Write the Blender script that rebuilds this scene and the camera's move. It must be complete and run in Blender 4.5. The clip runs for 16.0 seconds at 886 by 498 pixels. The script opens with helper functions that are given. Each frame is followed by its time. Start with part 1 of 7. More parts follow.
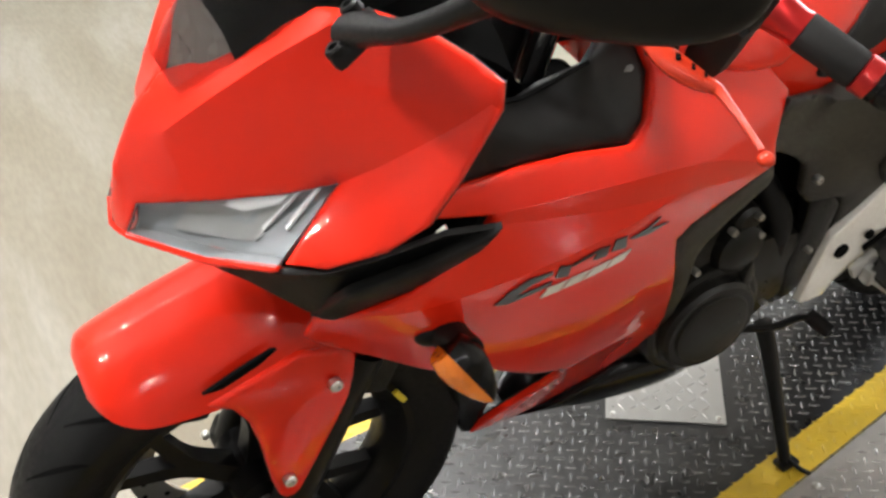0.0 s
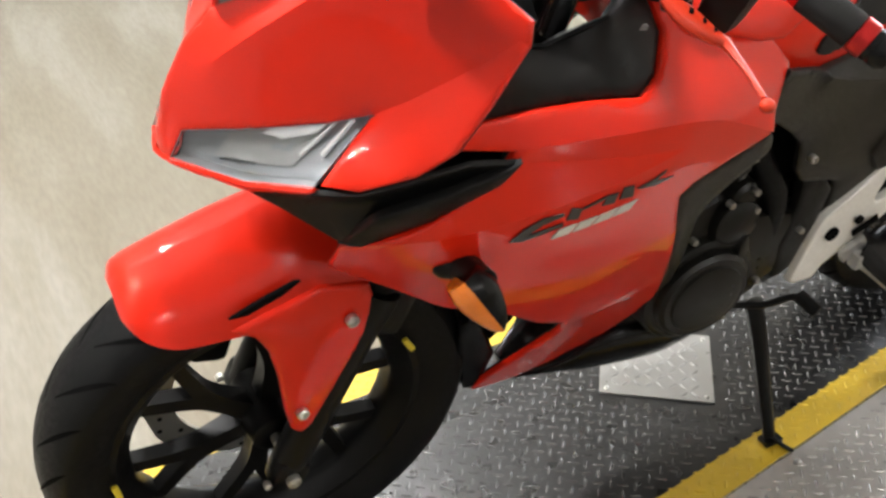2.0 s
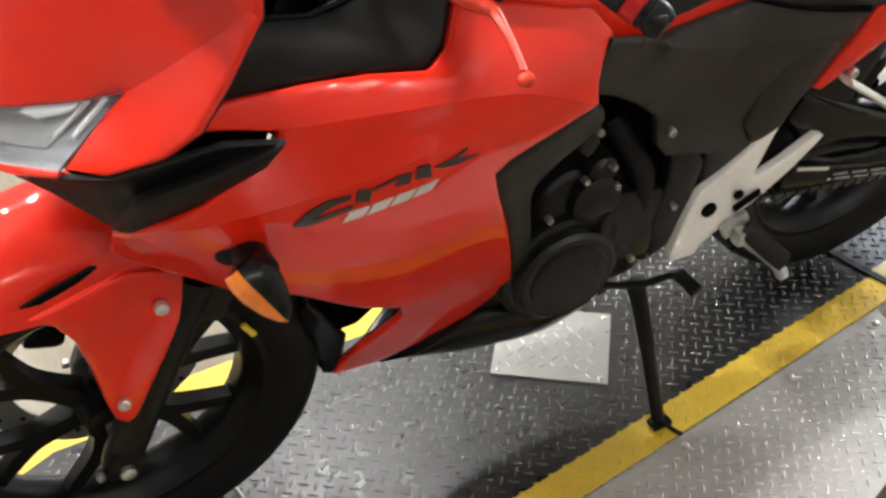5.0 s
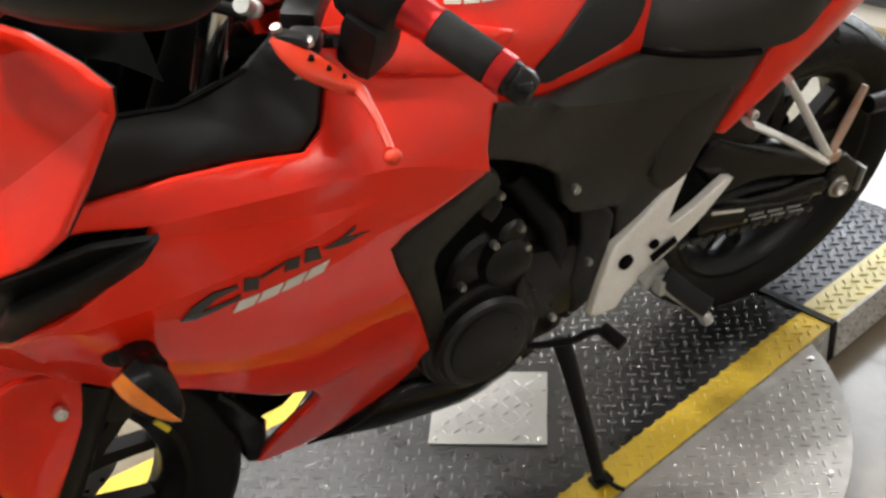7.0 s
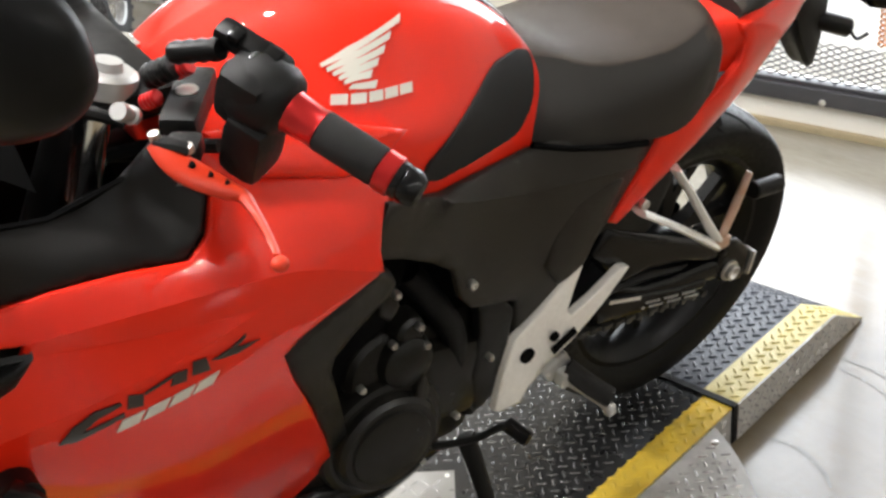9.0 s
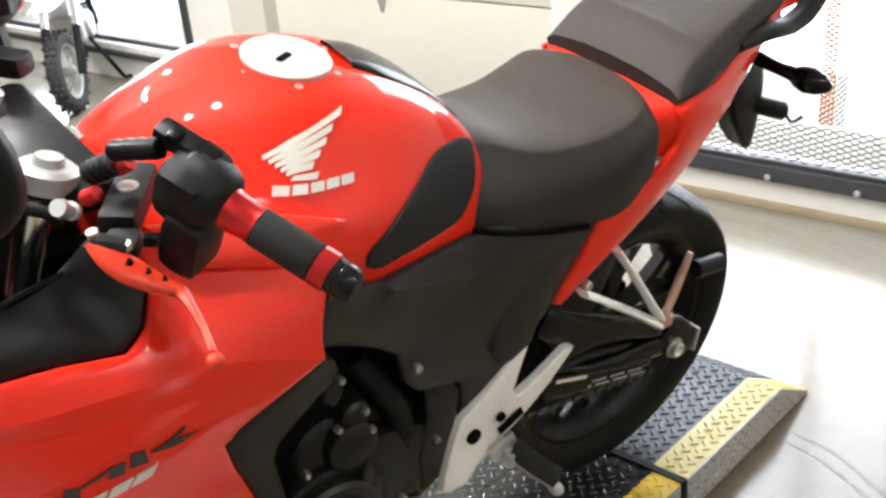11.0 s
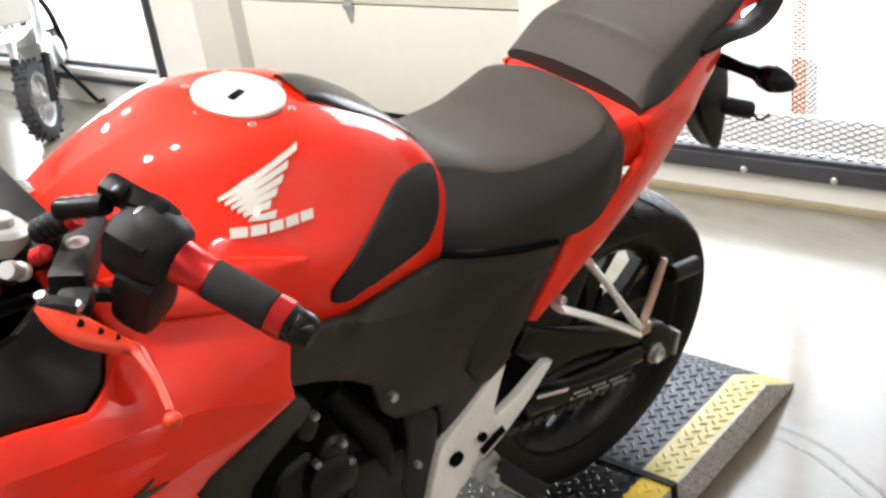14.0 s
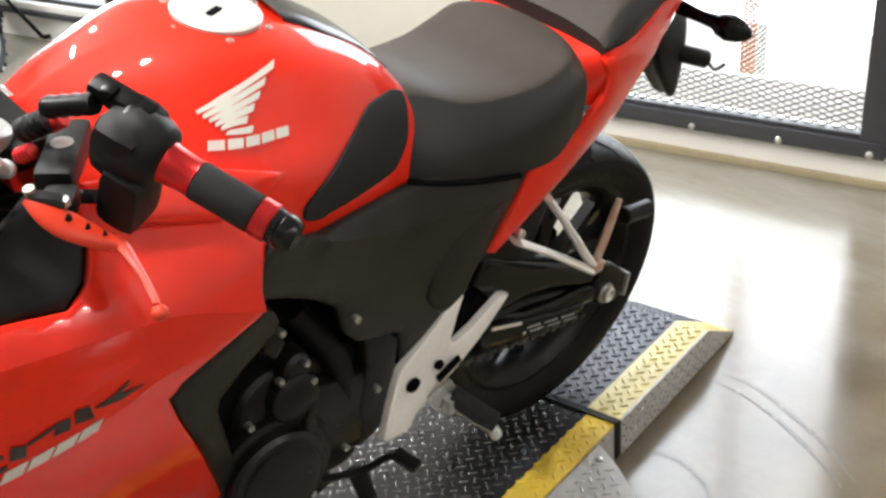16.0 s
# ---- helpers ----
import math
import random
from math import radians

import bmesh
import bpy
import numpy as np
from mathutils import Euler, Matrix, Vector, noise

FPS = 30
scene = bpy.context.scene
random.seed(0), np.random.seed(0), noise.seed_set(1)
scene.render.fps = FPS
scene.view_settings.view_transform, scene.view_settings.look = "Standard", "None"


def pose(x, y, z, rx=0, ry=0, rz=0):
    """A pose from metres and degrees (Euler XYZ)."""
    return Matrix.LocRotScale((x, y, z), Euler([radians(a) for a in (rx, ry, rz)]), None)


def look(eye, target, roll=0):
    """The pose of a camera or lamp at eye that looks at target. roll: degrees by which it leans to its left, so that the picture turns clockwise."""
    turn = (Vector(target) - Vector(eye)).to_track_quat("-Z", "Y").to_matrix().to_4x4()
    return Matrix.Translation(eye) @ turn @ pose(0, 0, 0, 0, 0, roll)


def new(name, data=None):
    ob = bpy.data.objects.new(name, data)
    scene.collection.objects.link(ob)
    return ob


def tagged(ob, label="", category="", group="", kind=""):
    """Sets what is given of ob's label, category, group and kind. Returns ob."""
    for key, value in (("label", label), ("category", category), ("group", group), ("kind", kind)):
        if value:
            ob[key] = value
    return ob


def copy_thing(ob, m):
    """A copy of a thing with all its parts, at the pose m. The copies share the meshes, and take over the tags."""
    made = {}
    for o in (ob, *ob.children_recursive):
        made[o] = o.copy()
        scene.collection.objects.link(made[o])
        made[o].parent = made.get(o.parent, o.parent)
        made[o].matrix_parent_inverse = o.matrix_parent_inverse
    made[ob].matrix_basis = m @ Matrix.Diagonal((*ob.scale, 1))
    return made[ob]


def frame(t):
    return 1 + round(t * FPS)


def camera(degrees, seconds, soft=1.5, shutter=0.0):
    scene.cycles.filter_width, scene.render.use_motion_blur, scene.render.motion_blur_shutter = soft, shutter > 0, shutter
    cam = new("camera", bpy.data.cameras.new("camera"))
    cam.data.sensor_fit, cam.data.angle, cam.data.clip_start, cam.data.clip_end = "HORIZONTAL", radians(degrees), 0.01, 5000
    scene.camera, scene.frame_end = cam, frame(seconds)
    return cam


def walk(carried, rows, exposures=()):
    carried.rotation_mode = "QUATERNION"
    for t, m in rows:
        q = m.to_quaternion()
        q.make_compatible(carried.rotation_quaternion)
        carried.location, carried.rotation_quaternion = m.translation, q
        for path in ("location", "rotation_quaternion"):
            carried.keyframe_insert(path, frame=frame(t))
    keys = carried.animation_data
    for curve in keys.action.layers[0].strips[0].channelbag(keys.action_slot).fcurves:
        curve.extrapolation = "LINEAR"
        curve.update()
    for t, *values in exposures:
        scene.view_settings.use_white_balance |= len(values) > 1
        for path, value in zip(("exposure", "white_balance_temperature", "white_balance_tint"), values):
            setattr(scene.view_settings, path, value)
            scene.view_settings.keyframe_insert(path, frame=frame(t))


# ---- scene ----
cam = camera(45.3, 16.0, soft=2.8)
PATH = [
    (0, (-0.155, -1.119, 1.369), (0.516, 0.374, 0.219), -6.4),
    (0.5, (-0.173, -1.165, 1.376), (0.521, 0.316, 0.224), -2.8),
    (1, (-0.188, -1.187, 1.37), (0.466, 0.328, 0.24), -5.8),
    (1.5, (-0.214, -1.196, 1.352), (0.451, 0.306, 0.211), -4.1),
    (2, (-0.233, -1.205, 1.347), (0.462, 0.297, 0.224), -3.2),
    (2.5, (-0.246, -1.213, 1.325), (0.451, 0.27, 0.18), -2.3),
    (3, (-0.25, -1.222, 1.32), (0.4, 0.258, 0.141), -3.2),
    (3.5, (-0.259, -1.239, 1.307), (0.319, 0.235, 0.085), -2.5),
    (4, (-0.235, -1.247, 1.304), (0.384, 0.216, 0.089), -3.1),
    (4.5, (-0.106, -1.237, 1.307), (0.525, 0.255, 0.134), -4.5),
    (4.7, (-0.043, -1.245, 1.31), (0.608, 0.241, 0.14), -3.9),
    (6.8, (0.076, -1.252, 1.297), (0.81, 0.233, 0.176), -7.3),
    (7, (0.077, -1.254, 1.306), (0.829, 0.247, 0.219), -7.3),
    (7.5, (0.081, -1.256, 1.31), (0.914, 0.235, 0.269), -6.3),
    (8, (0.094, -1.272, 1.32), (1.017, 0.212, 0.349), -6.1),
    (8.2, (0.099, -1.227, 1.3), (1.046, 0.245, 0.332), -6.2),
    (10.3, (0.099, -1.258, 1.313), (1.083, 0.236, 0.418), -6.5),
    (10.5, (0.101, -1.254, 1.317), (1.103, 0.248, 0.456), -5.7),
    (11, (0.115, -1.256, 1.328), (1.178, 0.207, 0.474), -5.2),
    (11.5, (0.113, -1.262, 1.333), (1.189, 0.199, 0.492), -4.3),
    (12, (0.121, -1.261, 1.334), (1.211, 0.192, 0.496), -4.6),
    (12.5, (0.124, -1.267, 1.334), (1.221, 0.18, 0.495), -4.7),
    (13, (0.15, -1.276, 1.332), (1.295, 0.122, 0.474), -5.7),
    (13.5, (0.149, -1.255, 1.337), (1.242, 0.174, 0.464), -7.7),
    (14, (0.155, -1.255, 1.349), (1.233, 0.196, 0.492), -8.3),
    (14.5, (0.149, -1.253, 1.356), (1.241, 0.201, 0.523), -6.3),
    (15, (0.145, -1.259, 1.356), (1.223, 0.215, 0.541), -5.2),
    (15.5, (0.145, -1.25, 1.313), (1.202, 0.152, 0.354), -4.4),
    (16, (0.096, -1.269, 1.33), (1.23, 0.086, 0.394), -5.0),
]
walk(cam, [(t, look(eye, target, roll)) for t, eye, target, roll in PATH],
     [(0.0, -0.1, 6150, 10), (3.5, -0.08, 6150, 10), (4.5, -0.04, 6150, 10), (7.0, -0.26, 6250, 10), (8.2, -0.22, 6200, 10), (11.0, -0.02, 6050, 10), (14.5, -0.02, 6050, 10), (16.0, -0.1, 6100, 10)])

# ---- light ----
FLOOR = -0.09
world = bpy.data.worlds.new("sky")
scene.world = world
world.use_nodes = True
_n = world.node_tree.nodes
_sky = _n.new("ShaderNodeTexSky")
_sky.sky_type, _sky.sun_disc = "NISHITA", False
_sky.sun_elevation, _sky.sun_rotation = radians(40), radians(70)
world.node_tree.links.new(_sky.outputs[0], _n["Background"].inputs[0])
_n["Background"].inputs[1].default_value = 0.15


def lamp(name, place, target, size_x, size_y, watts, colour=(1, 1, 1)):
    data = bpy.data.lights.new(name, "AREA")
    data.shape, data.size, data.size_y, data.energy, data.color = "RECTANGLE", size_x, size_y, watts, colour
    ob = new(name, data)
    ob.matrix_world = look(place, target)
    return ob


# ---- materials ----
def material(name, colour, rough=0.5, metal=0.0, coat=0.0, coat_rough=0.03, grain=(), bump=(), spec=0.5, glow=0.0):
    """grain: (scale, share, second colour); bump: (scale, height in metres)."""
    m = bpy.data.materials.new(name)
    m.use_nodes = True
    nt = m.node_tree
    b = nt.nodes["Principled BSDF"]
    b.inputs["Base Color"].default_value = (*colour, 1)
    b.inputs["Roughness"].default_value = rough
    b.inputs["Metallic"].default_value = metal
    b.inputs["Coat Weight"].default_value = coat
    b.inputs["Coat Roughness"].default_value = coat_rough
    b.inputs["Specular IOR Level"].default_value = spec
    if glow:
        b.inputs["Emission Color"].default_value = (*colour, 1)
        b.inputs["Emission Strength"].default_value = glow
    co = nt.nodes.new("ShaderNodeTexCoord")
    if grain:
        scale, share, second = grain
        tex = nt.nodes.new("ShaderNodeTexNoise")
        tex.inputs["Scale"].default_value, tex.inputs["Detail"].default_value = scale, 6
        big = nt.nodes.new("ShaderNodeTexNoise")
        big.inputs["Scale"].default_value, big.inputs["Detail"].default_value = scale / 9, 4
        nt.links.new(co.outputs["Object"], tex.inputs["Vector"])
        nt.links.new(co.outputs["Object"], big.inputs["Vector"])
        add = nt.nodes.new("ShaderNodeMath")
        add.operation = "MULTIPLY_ADD"
        nt.links.new(tex.outputs[0], add.inputs[0])
        add.inputs[1].default_value = 0.6
        half = nt.nodes.new("ShaderNodeMath")
        half.operation = "MULTIPLY"
        half.inputs[1].default_value = 0.6
        nt.links.new(big.outputs[0], half.inputs[0])
        nt.links.new(half.outputs[0], add.inputs[2])
        ramp = nt.nodes.new("ShaderNodeMapRange")
        ramp.inputs[1].default_value, ramp.inputs[2].default_value = 0.45, 0.75
        ramp.inputs[3].default_value, ramp.inputs[4].default_value = 0.0, share
        nt.links.new(add.outputs[0], ramp.inputs[0])
        mix = nt.nodes.new("ShaderNodeMix")
        mix.data_type = "RGBA"
        mix.inputs[6].default_value, mix.inputs[7].default_value = (*colour, 1), (*second, 1)
        nt.links.new(ramp.outputs[0], mix.inputs[0])
        nt.links.new(mix.outputs[2], b.inputs["Base Color"])
        ro = nt.nodes.new("ShaderNodeMapRange")
        ro.inputs[1].default_value, ro.inputs[2].default_value = 0.3, 0.7
        ro.inputs[3].default_value, ro.inputs[4].default_value = rough * 0.8, min(1, rough * 1.25)
        nt.links.new(tex.outputs[0], ro.inputs[0])
        nt.links.new(ro.outputs[0], b.inputs["Roughness"])
    if bump:
        t2 = nt.nodes.new("ShaderNodeTexNoise")
        t2.inputs["Scale"].default_value, t2.inputs["Detail"].default_value = bump[0], 5
        nt.links.new(co.outputs["Object"], t2.inputs["Vector"])
        bm_ = nt.nodes.new("ShaderNodeBump")
        bm_.inputs["Distance"].default_value, bm_.inputs["Strength"].default_value = bump[1], 0.6
        nt.links.new(t2.outputs[0], bm_.inputs["Height"])
        nt.links.new(bm_.outputs[0], b.inputs["Normal"])
    return m


def wear_and_sheen(m, scale, colour, spot=None, reach=0.3, edge=(0.5, 0.53)):
    """Patches of another colour over a material's own, all over or round one spot: wear, stains or sheen."""
    nt = m.node_tree
    b = nt.nodes["Principled BSDF"]
    old = b.inputs["Base Color"].links[0].from_socket
    co = nt.nodes.new("ShaderNodeTexCoord")
    tex = nt.nodes.new("ShaderNodeTexNoise")
    tex.inputs["Scale"].default_value, tex.inputs["Detail"].default_value, tex.inputs["Roughness"].default_value = scale, 9, 0.65
    nt.links.new(co.outputs["Object"], tex.inputs["Vector"])
    r = nt.nodes.new("ShaderNodeMapRange")
    r.inputs[1].default_value, r.inputs[2].default_value = (0.54, 0.72) if spot is None else edge
    r.inputs[3].default_value, r.inputs[4].default_value = 0.0, 0.8
    nt.links.new(tex.outputs[0], r.inputs[0])
    amount = r.outputs[0]
    if spot is not None:
        far = nt.nodes.new("ShaderNodeVectorMath")
        far.operation = "DISTANCE"
        far.inputs[1].default_value = spot
        nt.links.new(co.outputs["Object"], far.inputs[0])
        fall = nt.nodes.new("ShaderNodeMapRange")
        fall.inputs[1].default_value, fall.inputs[2].default_value = reach * 0.55, reach
        fall.inputs[3].default_value, fall.inputs[4].default_value = 1.0, 0.0
        nt.links.new(far.outputs["Value"], fall.inputs[0])
        both = nt.nodes.new("ShaderNodeMath")
        both.operation = "MULTIPLY"
        nt.links.new(amount, both.inputs[0])
        nt.links.new(fall.outputs[0], both.inputs[1])
        amount = both.outputs[0]
    mix = nt.nodes.new("ShaderNodeMix")
    mix.data_type = "RGBA"
    mix.inputs[7].default_value = (*colour, 1)
    nt.links.new(amount, mix.inputs[0])
    nt.links.new(old, mix.inputs[6])
    nt.links.new(mix.outputs[2], b.inputs["Base Color"])


RED = material("red_paint", (0.74, 0.019, 0.004), 0.45, 0.0, 1.0, 0.012, spec=0.08)
RED.node_tree.nodes["Principled BSDF"].inputs["Coat IOR"].default_value = 1.43
RED_METAL = material("red_anodised", (0.55, 0.02, 0.02), 0.28, 0.8, 0.3)
LEVER_RED = material("orange_red_anodised", (0.55, 0.035, 0.01), 0.36, 0.0, 0.25, spec=0.3)
PLASTIC = material("black_textured_plastic", (0.0045, 0.0045, 0.0045), 0.42, grain=(300, 0.4, (0.0095, 0.0093, 0.009)), bump=(900, 0.0006), spec=0.2)
COVER = material("matt_cover_plastic", (0.014, 0.0124, 0.0102), 0.38, grain=(260, 0.45, (0.021, 0.0185, 0.0152)), bump=(900, 0.0008), spec=0.26)
TRIM = material("dark_grey_plastic", (0.0055, 0.0054, 0.0052), 0.36, grain=(260, 0.45, (0.009, 0.0088, 0.0085)), bump=(900, 0.0006), spec=0.26)
GLOSS_BLACK = material("gloss_black_plastic", (0.004, 0.004, 0.0042), 0.22, bump=(250, 0.0002), spec=0.25)
BLACK_METAL = material("black_painted_metal", (0.004, 0.004, 0.0042), 0.36, 0.0, grain=(60, 0.4, (0.009, 0.0087, 0.008)), spec=0.16)
ENGINE = material("engine_grey_black", (0.0055, 0.0053, 0.0045), 0.34, 0.0, grain=(80, 0.5, (0.011, 0.0102, 0.008)), spec=0.24)
RUBBER = material("tyre_rubber", (0.006, 0.006, 0.0062), 0.48, grain=(120, 0.5, (0.01, 0.0098, 0.0095)), bump=(500, 0.0006), spec=0.12)
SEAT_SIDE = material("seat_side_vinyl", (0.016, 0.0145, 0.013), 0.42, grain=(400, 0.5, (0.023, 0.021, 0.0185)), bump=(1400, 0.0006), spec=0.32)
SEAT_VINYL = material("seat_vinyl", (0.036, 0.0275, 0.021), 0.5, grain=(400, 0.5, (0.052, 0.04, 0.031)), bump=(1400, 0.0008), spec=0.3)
GRIP = material("grip_rubber", (0.016, 0.0155, 0.015), 0.75, bump=(1500, 0.002), spec=0.25)
SILVER = material("cast_aluminium", (0.9, 0.88, 0.83), 0.36, 0.15, grain=(120, 0.4, (0.68, 0.66, 0.61)), bump=(500, 0.0004))
CHROME = material("polished_steel", (0.8, 0.8, 0.8), 0.14, 1.0)
BOLT = material("zinc_bolt", (0.62, 0.61, 0.58), 0.3, 0.9)
CAP = material("brushed_cap", (0.56, 0.54, 0.51), 0.38, 0.3, grain=(160, 0.2, (0.48, 0.465, 0.44)))
COPPER = material("bare_peg_metal", (0.55, 0.33, 0.22), 0.35, 0.6, grain=(60, 0.6, (0.65, 0.6, 0.55)))
ORANGE = material("amber_lens", (0.8, 0.2, 0.008), 0.1, 0.0, 1.0, bump=(120, 0.006))
WHITE_DECAL = material("cream_decal", (0.64, 0.6, 0.53), 0.4, coat=0.4)
BLACK_DECAL = material("black_decal", (0.012, 0.012, 0.014), 0.3, coat=0.6)
GREY_LENS = material("smoked_reflector", (0.19, 0.2, 0.21), 0.3, 0.0)
PALE_LENS = material("pale_reflector", (0.24, 0.24, 0.235), 0.3, 0.1)
# Bright reflections inside the headlamp, painted white.
WHITE_LENS = material("white_glare", (0.62, 0.62, 0.61), 0.25, 0.2)
# Near-black for black housings, and for recesses with their shade in the colour.
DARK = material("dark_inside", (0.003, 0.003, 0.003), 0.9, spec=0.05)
YELLOW_DOT = material("yellow_mark", (0.7, 0.55, 0.03), 0.5)
SPRING = material("blue_grey_spring", (0.1, 0.13, 0.17), 0.35, 0.4)


def glass_material(name, tint, rough):
    m = bpy.data.materials.new(name)
    m.use_nodes = True
    b = m.node_tree.nodes["Principled BSDF"]
    b.inputs["Base Color"].default_value = (*tint, 1)
    b.inputs["Roughness"].default_value = rough
    b.inputs["Transmission Weight"].default_value = 1.0
    b.inputs["IOR"].default_value = 1.3
    return m


LENS_GLASS = glass_material("clear_lens", (0.95, 0.96, 0.97), 0.02)
SCREEN_GLASS = glass_material("tinted_screen", (0.8, 0.78, 0.76), 0.02)
DECK = material("black_tread_plate", (0.0065, 0.0065, 0.007), 0.3, 0.0, grain=(26, 0.65, (0.014, 0.0138, 0.0135)), bump=(300, 0.0005), spec=0.55)
wear_and_sheen(DECK, 3.2, (0.02, 0.02, 0.0195))
# Broad greyer patch at the front: the deck's sheen put into its colour.
wear_and_sheen(DECK, 5.0, (0.018, 0.018, 0.018), (0.0, -0.1, 0.0), 0.9, (0.3, 0.6))
wear_and_sheen(DECK, 11.0, (0.2, 0.198, 0.19), (0.1, -0.17, 0.0), 0.22)
DECK_BLUE = material("dark_blue_grey_tread_plate", (0.015, 0.0185, 0.03), 0.42, 0.0, grain=(30, 0.6, (0.03, 0.034, 0.047)), bump=(300, 0.0008), spec=0.35)
YELLOW = material("yellow_floor_paint", (0.7, 0.48, 0.03), 0.42, grain=(35, 0.45, (0.52, 0.36, 0.05)), bump=(200, 0.0006))
YELLOW_WORN = material("worn_pale_yellow_paint", (0.56, 0.46, 0.13), 0.45, grain=(35, 0.5, (0.46, 0.39, 0.16)), bump=(200, 0.0006))
BARE = material("bare_tread_plate", (0.47, 0.455, 0.43), 0.38, 0.12, grain=(40, 0.6, (0.3, 0.288, 0.27)), bump=(200, 0.0006))
LUG_BARE = material("bare_lug", (0.62, 0.61, 0.585), 0.24, 0.5, grain=(60, 0.5, (0.45, 0.44, 0.42)))
BRIGHT = material("bright_tread_plate", (0.33, 0.325, 0.31), 0.34, 0.6, grain=(60, 0.3, (0.38, 0.38, 0.37)))
# Paler than the black plate: part of the lugs' glint is in this colour.
LUG_DARK = material("worn_glint_lug", (0.075, 0.075, 0.074), 0.2, 0.5, grain=(60, 0.8, (0.24, 0.24, 0.235)))
LUG_BLUE = material("blue_grey_lug", (0.02, 0.024, 0.036), 0.34, 0.0, grain=(60, 0.7, (0.05, 0.054, 0.066)))
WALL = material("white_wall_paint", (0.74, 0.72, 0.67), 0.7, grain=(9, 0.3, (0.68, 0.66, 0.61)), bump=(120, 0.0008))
DOOR_PAINT = material("cream_door_steel", (0.66, 0.64, 0.56), 0.5, grain=(14, 0.3, (0.6, 0.585, 0.51)), bump=(60, 0.0008))
GREY_WALL = material("grey_jamb_paint", (0.5, 0.48, 0.44), 0.6, grain=(10, 0.3, (0.45, 0.43, 0.4)))
FRAME_BLACK = material("black_window_frame", (0.03, 0.03, 0.034), 0.45, grain=(30, 0.4, (0.05, 0.05, 0.055)))
BASE_TAN = material("tan_base_strip", (0.34, 0.28, 0.17), 0.6, grain=(20, 0.5, (0.27, 0.22, 0.14)))
GALV = material("galvanised_steel", (0.5, 0.5, 0.49), 0.45, 0.7, grain=(50, 0.4, (0.38, 0.38, 0.37)))
ORANGE_NET = material("orange_netting", (0.5, 0.2, 0.07), 0.6)
BACKDROP = material("overcast_outdoors", (1.0, 1.0, 1.0), 1.0, glow=3.0)
CEILING = material("pale_ceiling_paint", (0.78, 0.77, 0.75), 0.8, grain=(6, 0.3, (0.7, 0.69, 0.67)))
# Grey of the unseen walls, set for what the red paint mirrors.
BACK_WALL = material("unseen_wall_grey", (0.46, 0.45, 0.43), 0.7, grain=(6, 0.3, (0.5, 0.49, 0.47)))
MESH_GREY = material("dark_mesh_steel", (0.05, 0.05, 0.05), 0.5, 0.3)
PALE_PLASTIC = material("white_bike_plastic", (0.75, 0.74, 0.7), 0.35)
LAMP_WHITE = material("lamp_diffuser", (1, 0.97, 0.92), 0.5, glow=6.0)


def concrete(name):
    m = material(name, (0.52, 0.47, 0.38), 0.24, coat=0.25, coat_rough=0.09)
    nt = m.node_tree
    b = nt.nodes["Principled BSDF"]
    co = nt.nodes.new("ShaderNodeTexCoord")
    mp = nt.nodes.new("ShaderNodeMapping")
    mp.inputs["Scale"].default_value = (2.6, 0.5, 1.0)
    mp.inputs["Rotation"].default_value = (0, 0, radians(8))
    nt.links.new(co.outputs["Object"], mp.inputs["Vector"])
    a = nt.nodes.new("ShaderNodeTexNoise")
    a.inputs["Scale"].default_value, a.inputs["Detail"].default_value, a.inputs["Roughness"].default_value = 1.5, 5, 0.58
    a.inputs["Distortion"].default_value = 0.35
    c = nt.nodes.new("ShaderNodeTexNoise")
    c.inputs["Scale"].default_value, c.inputs["Detail"].default_value = 34, 6
    nt.links.new(mp.outputs[0], a.inputs["Vector"])
    nt.links.new(mp.outputs[0], c.inputs["Vector"])
    r = nt.nodes.new("ShaderNodeValToRGB")
    e = r.color_ramp.elements
    e[0].position, e[0].color = 0.3, (0.19, 0.168, 0.126, 1)
    e[1].position, e[1].color = 0.7, (0.285, 0.27, 0.232, 1)
    mid = e.new(0.5)
    mid.color = (0.22, 0.2, 0.157, 1)
    nt.links.new(a.outputs[0], r.inputs[0])
    mix = nt.nodes.new("ShaderNodeMix")
    mix.data_type, mix.blend_type = "RGBA", "MULTIPLY"
    mix.inputs[0].default_value = 0.35
    nt.links.new(r.outputs[0], mix.inputs[6])
    r2 = nt.nodes.new("ShaderNodeMapRange")
    r2.inputs[1].default_value, r2.inputs[2].default_value = 0.35, 0.65
    r2.inputs[3].default_value, r2.inputs[4].default_value = 0.75, 1.05
    nt.links.new(c.outputs[0], r2.inputs[0])
    nt.links.new(r2.outputs[0], mix.inputs[7])
    nt.links.new(mix.outputs[2], b.inputs["Base Color"])
    ro = nt.nodes.new("ShaderNodeMapRange")
    ro.inputs[1].default_value, ro.inputs[2].default_value = 0.3, 0.7
    ro.inputs[3].default_value, ro.inputs[4].default_value = 0.14, 0.27
    nt.links.new(a.outputs[0], ro.inputs[0])
    nt.links.new(ro.outputs[0], b.inputs["Roughness"])
    return m


CONCRETE = concrete("sealed_concrete")
# Brown stain by the stand, deepened to dull its reflection in the fairing.
wear_and_sheen(CONCRETE, 1.6, (0.115, 0.078, 0.034), (1.1, -1.3, FLOOR), 2.3, (0.14, 0.5))
wear_and_sheen(CONCRETE, 4.5, (0.09, 0.064, 0.034), (1.5, -1.0, FLOOR), 1.6, (0.48, 0.75))


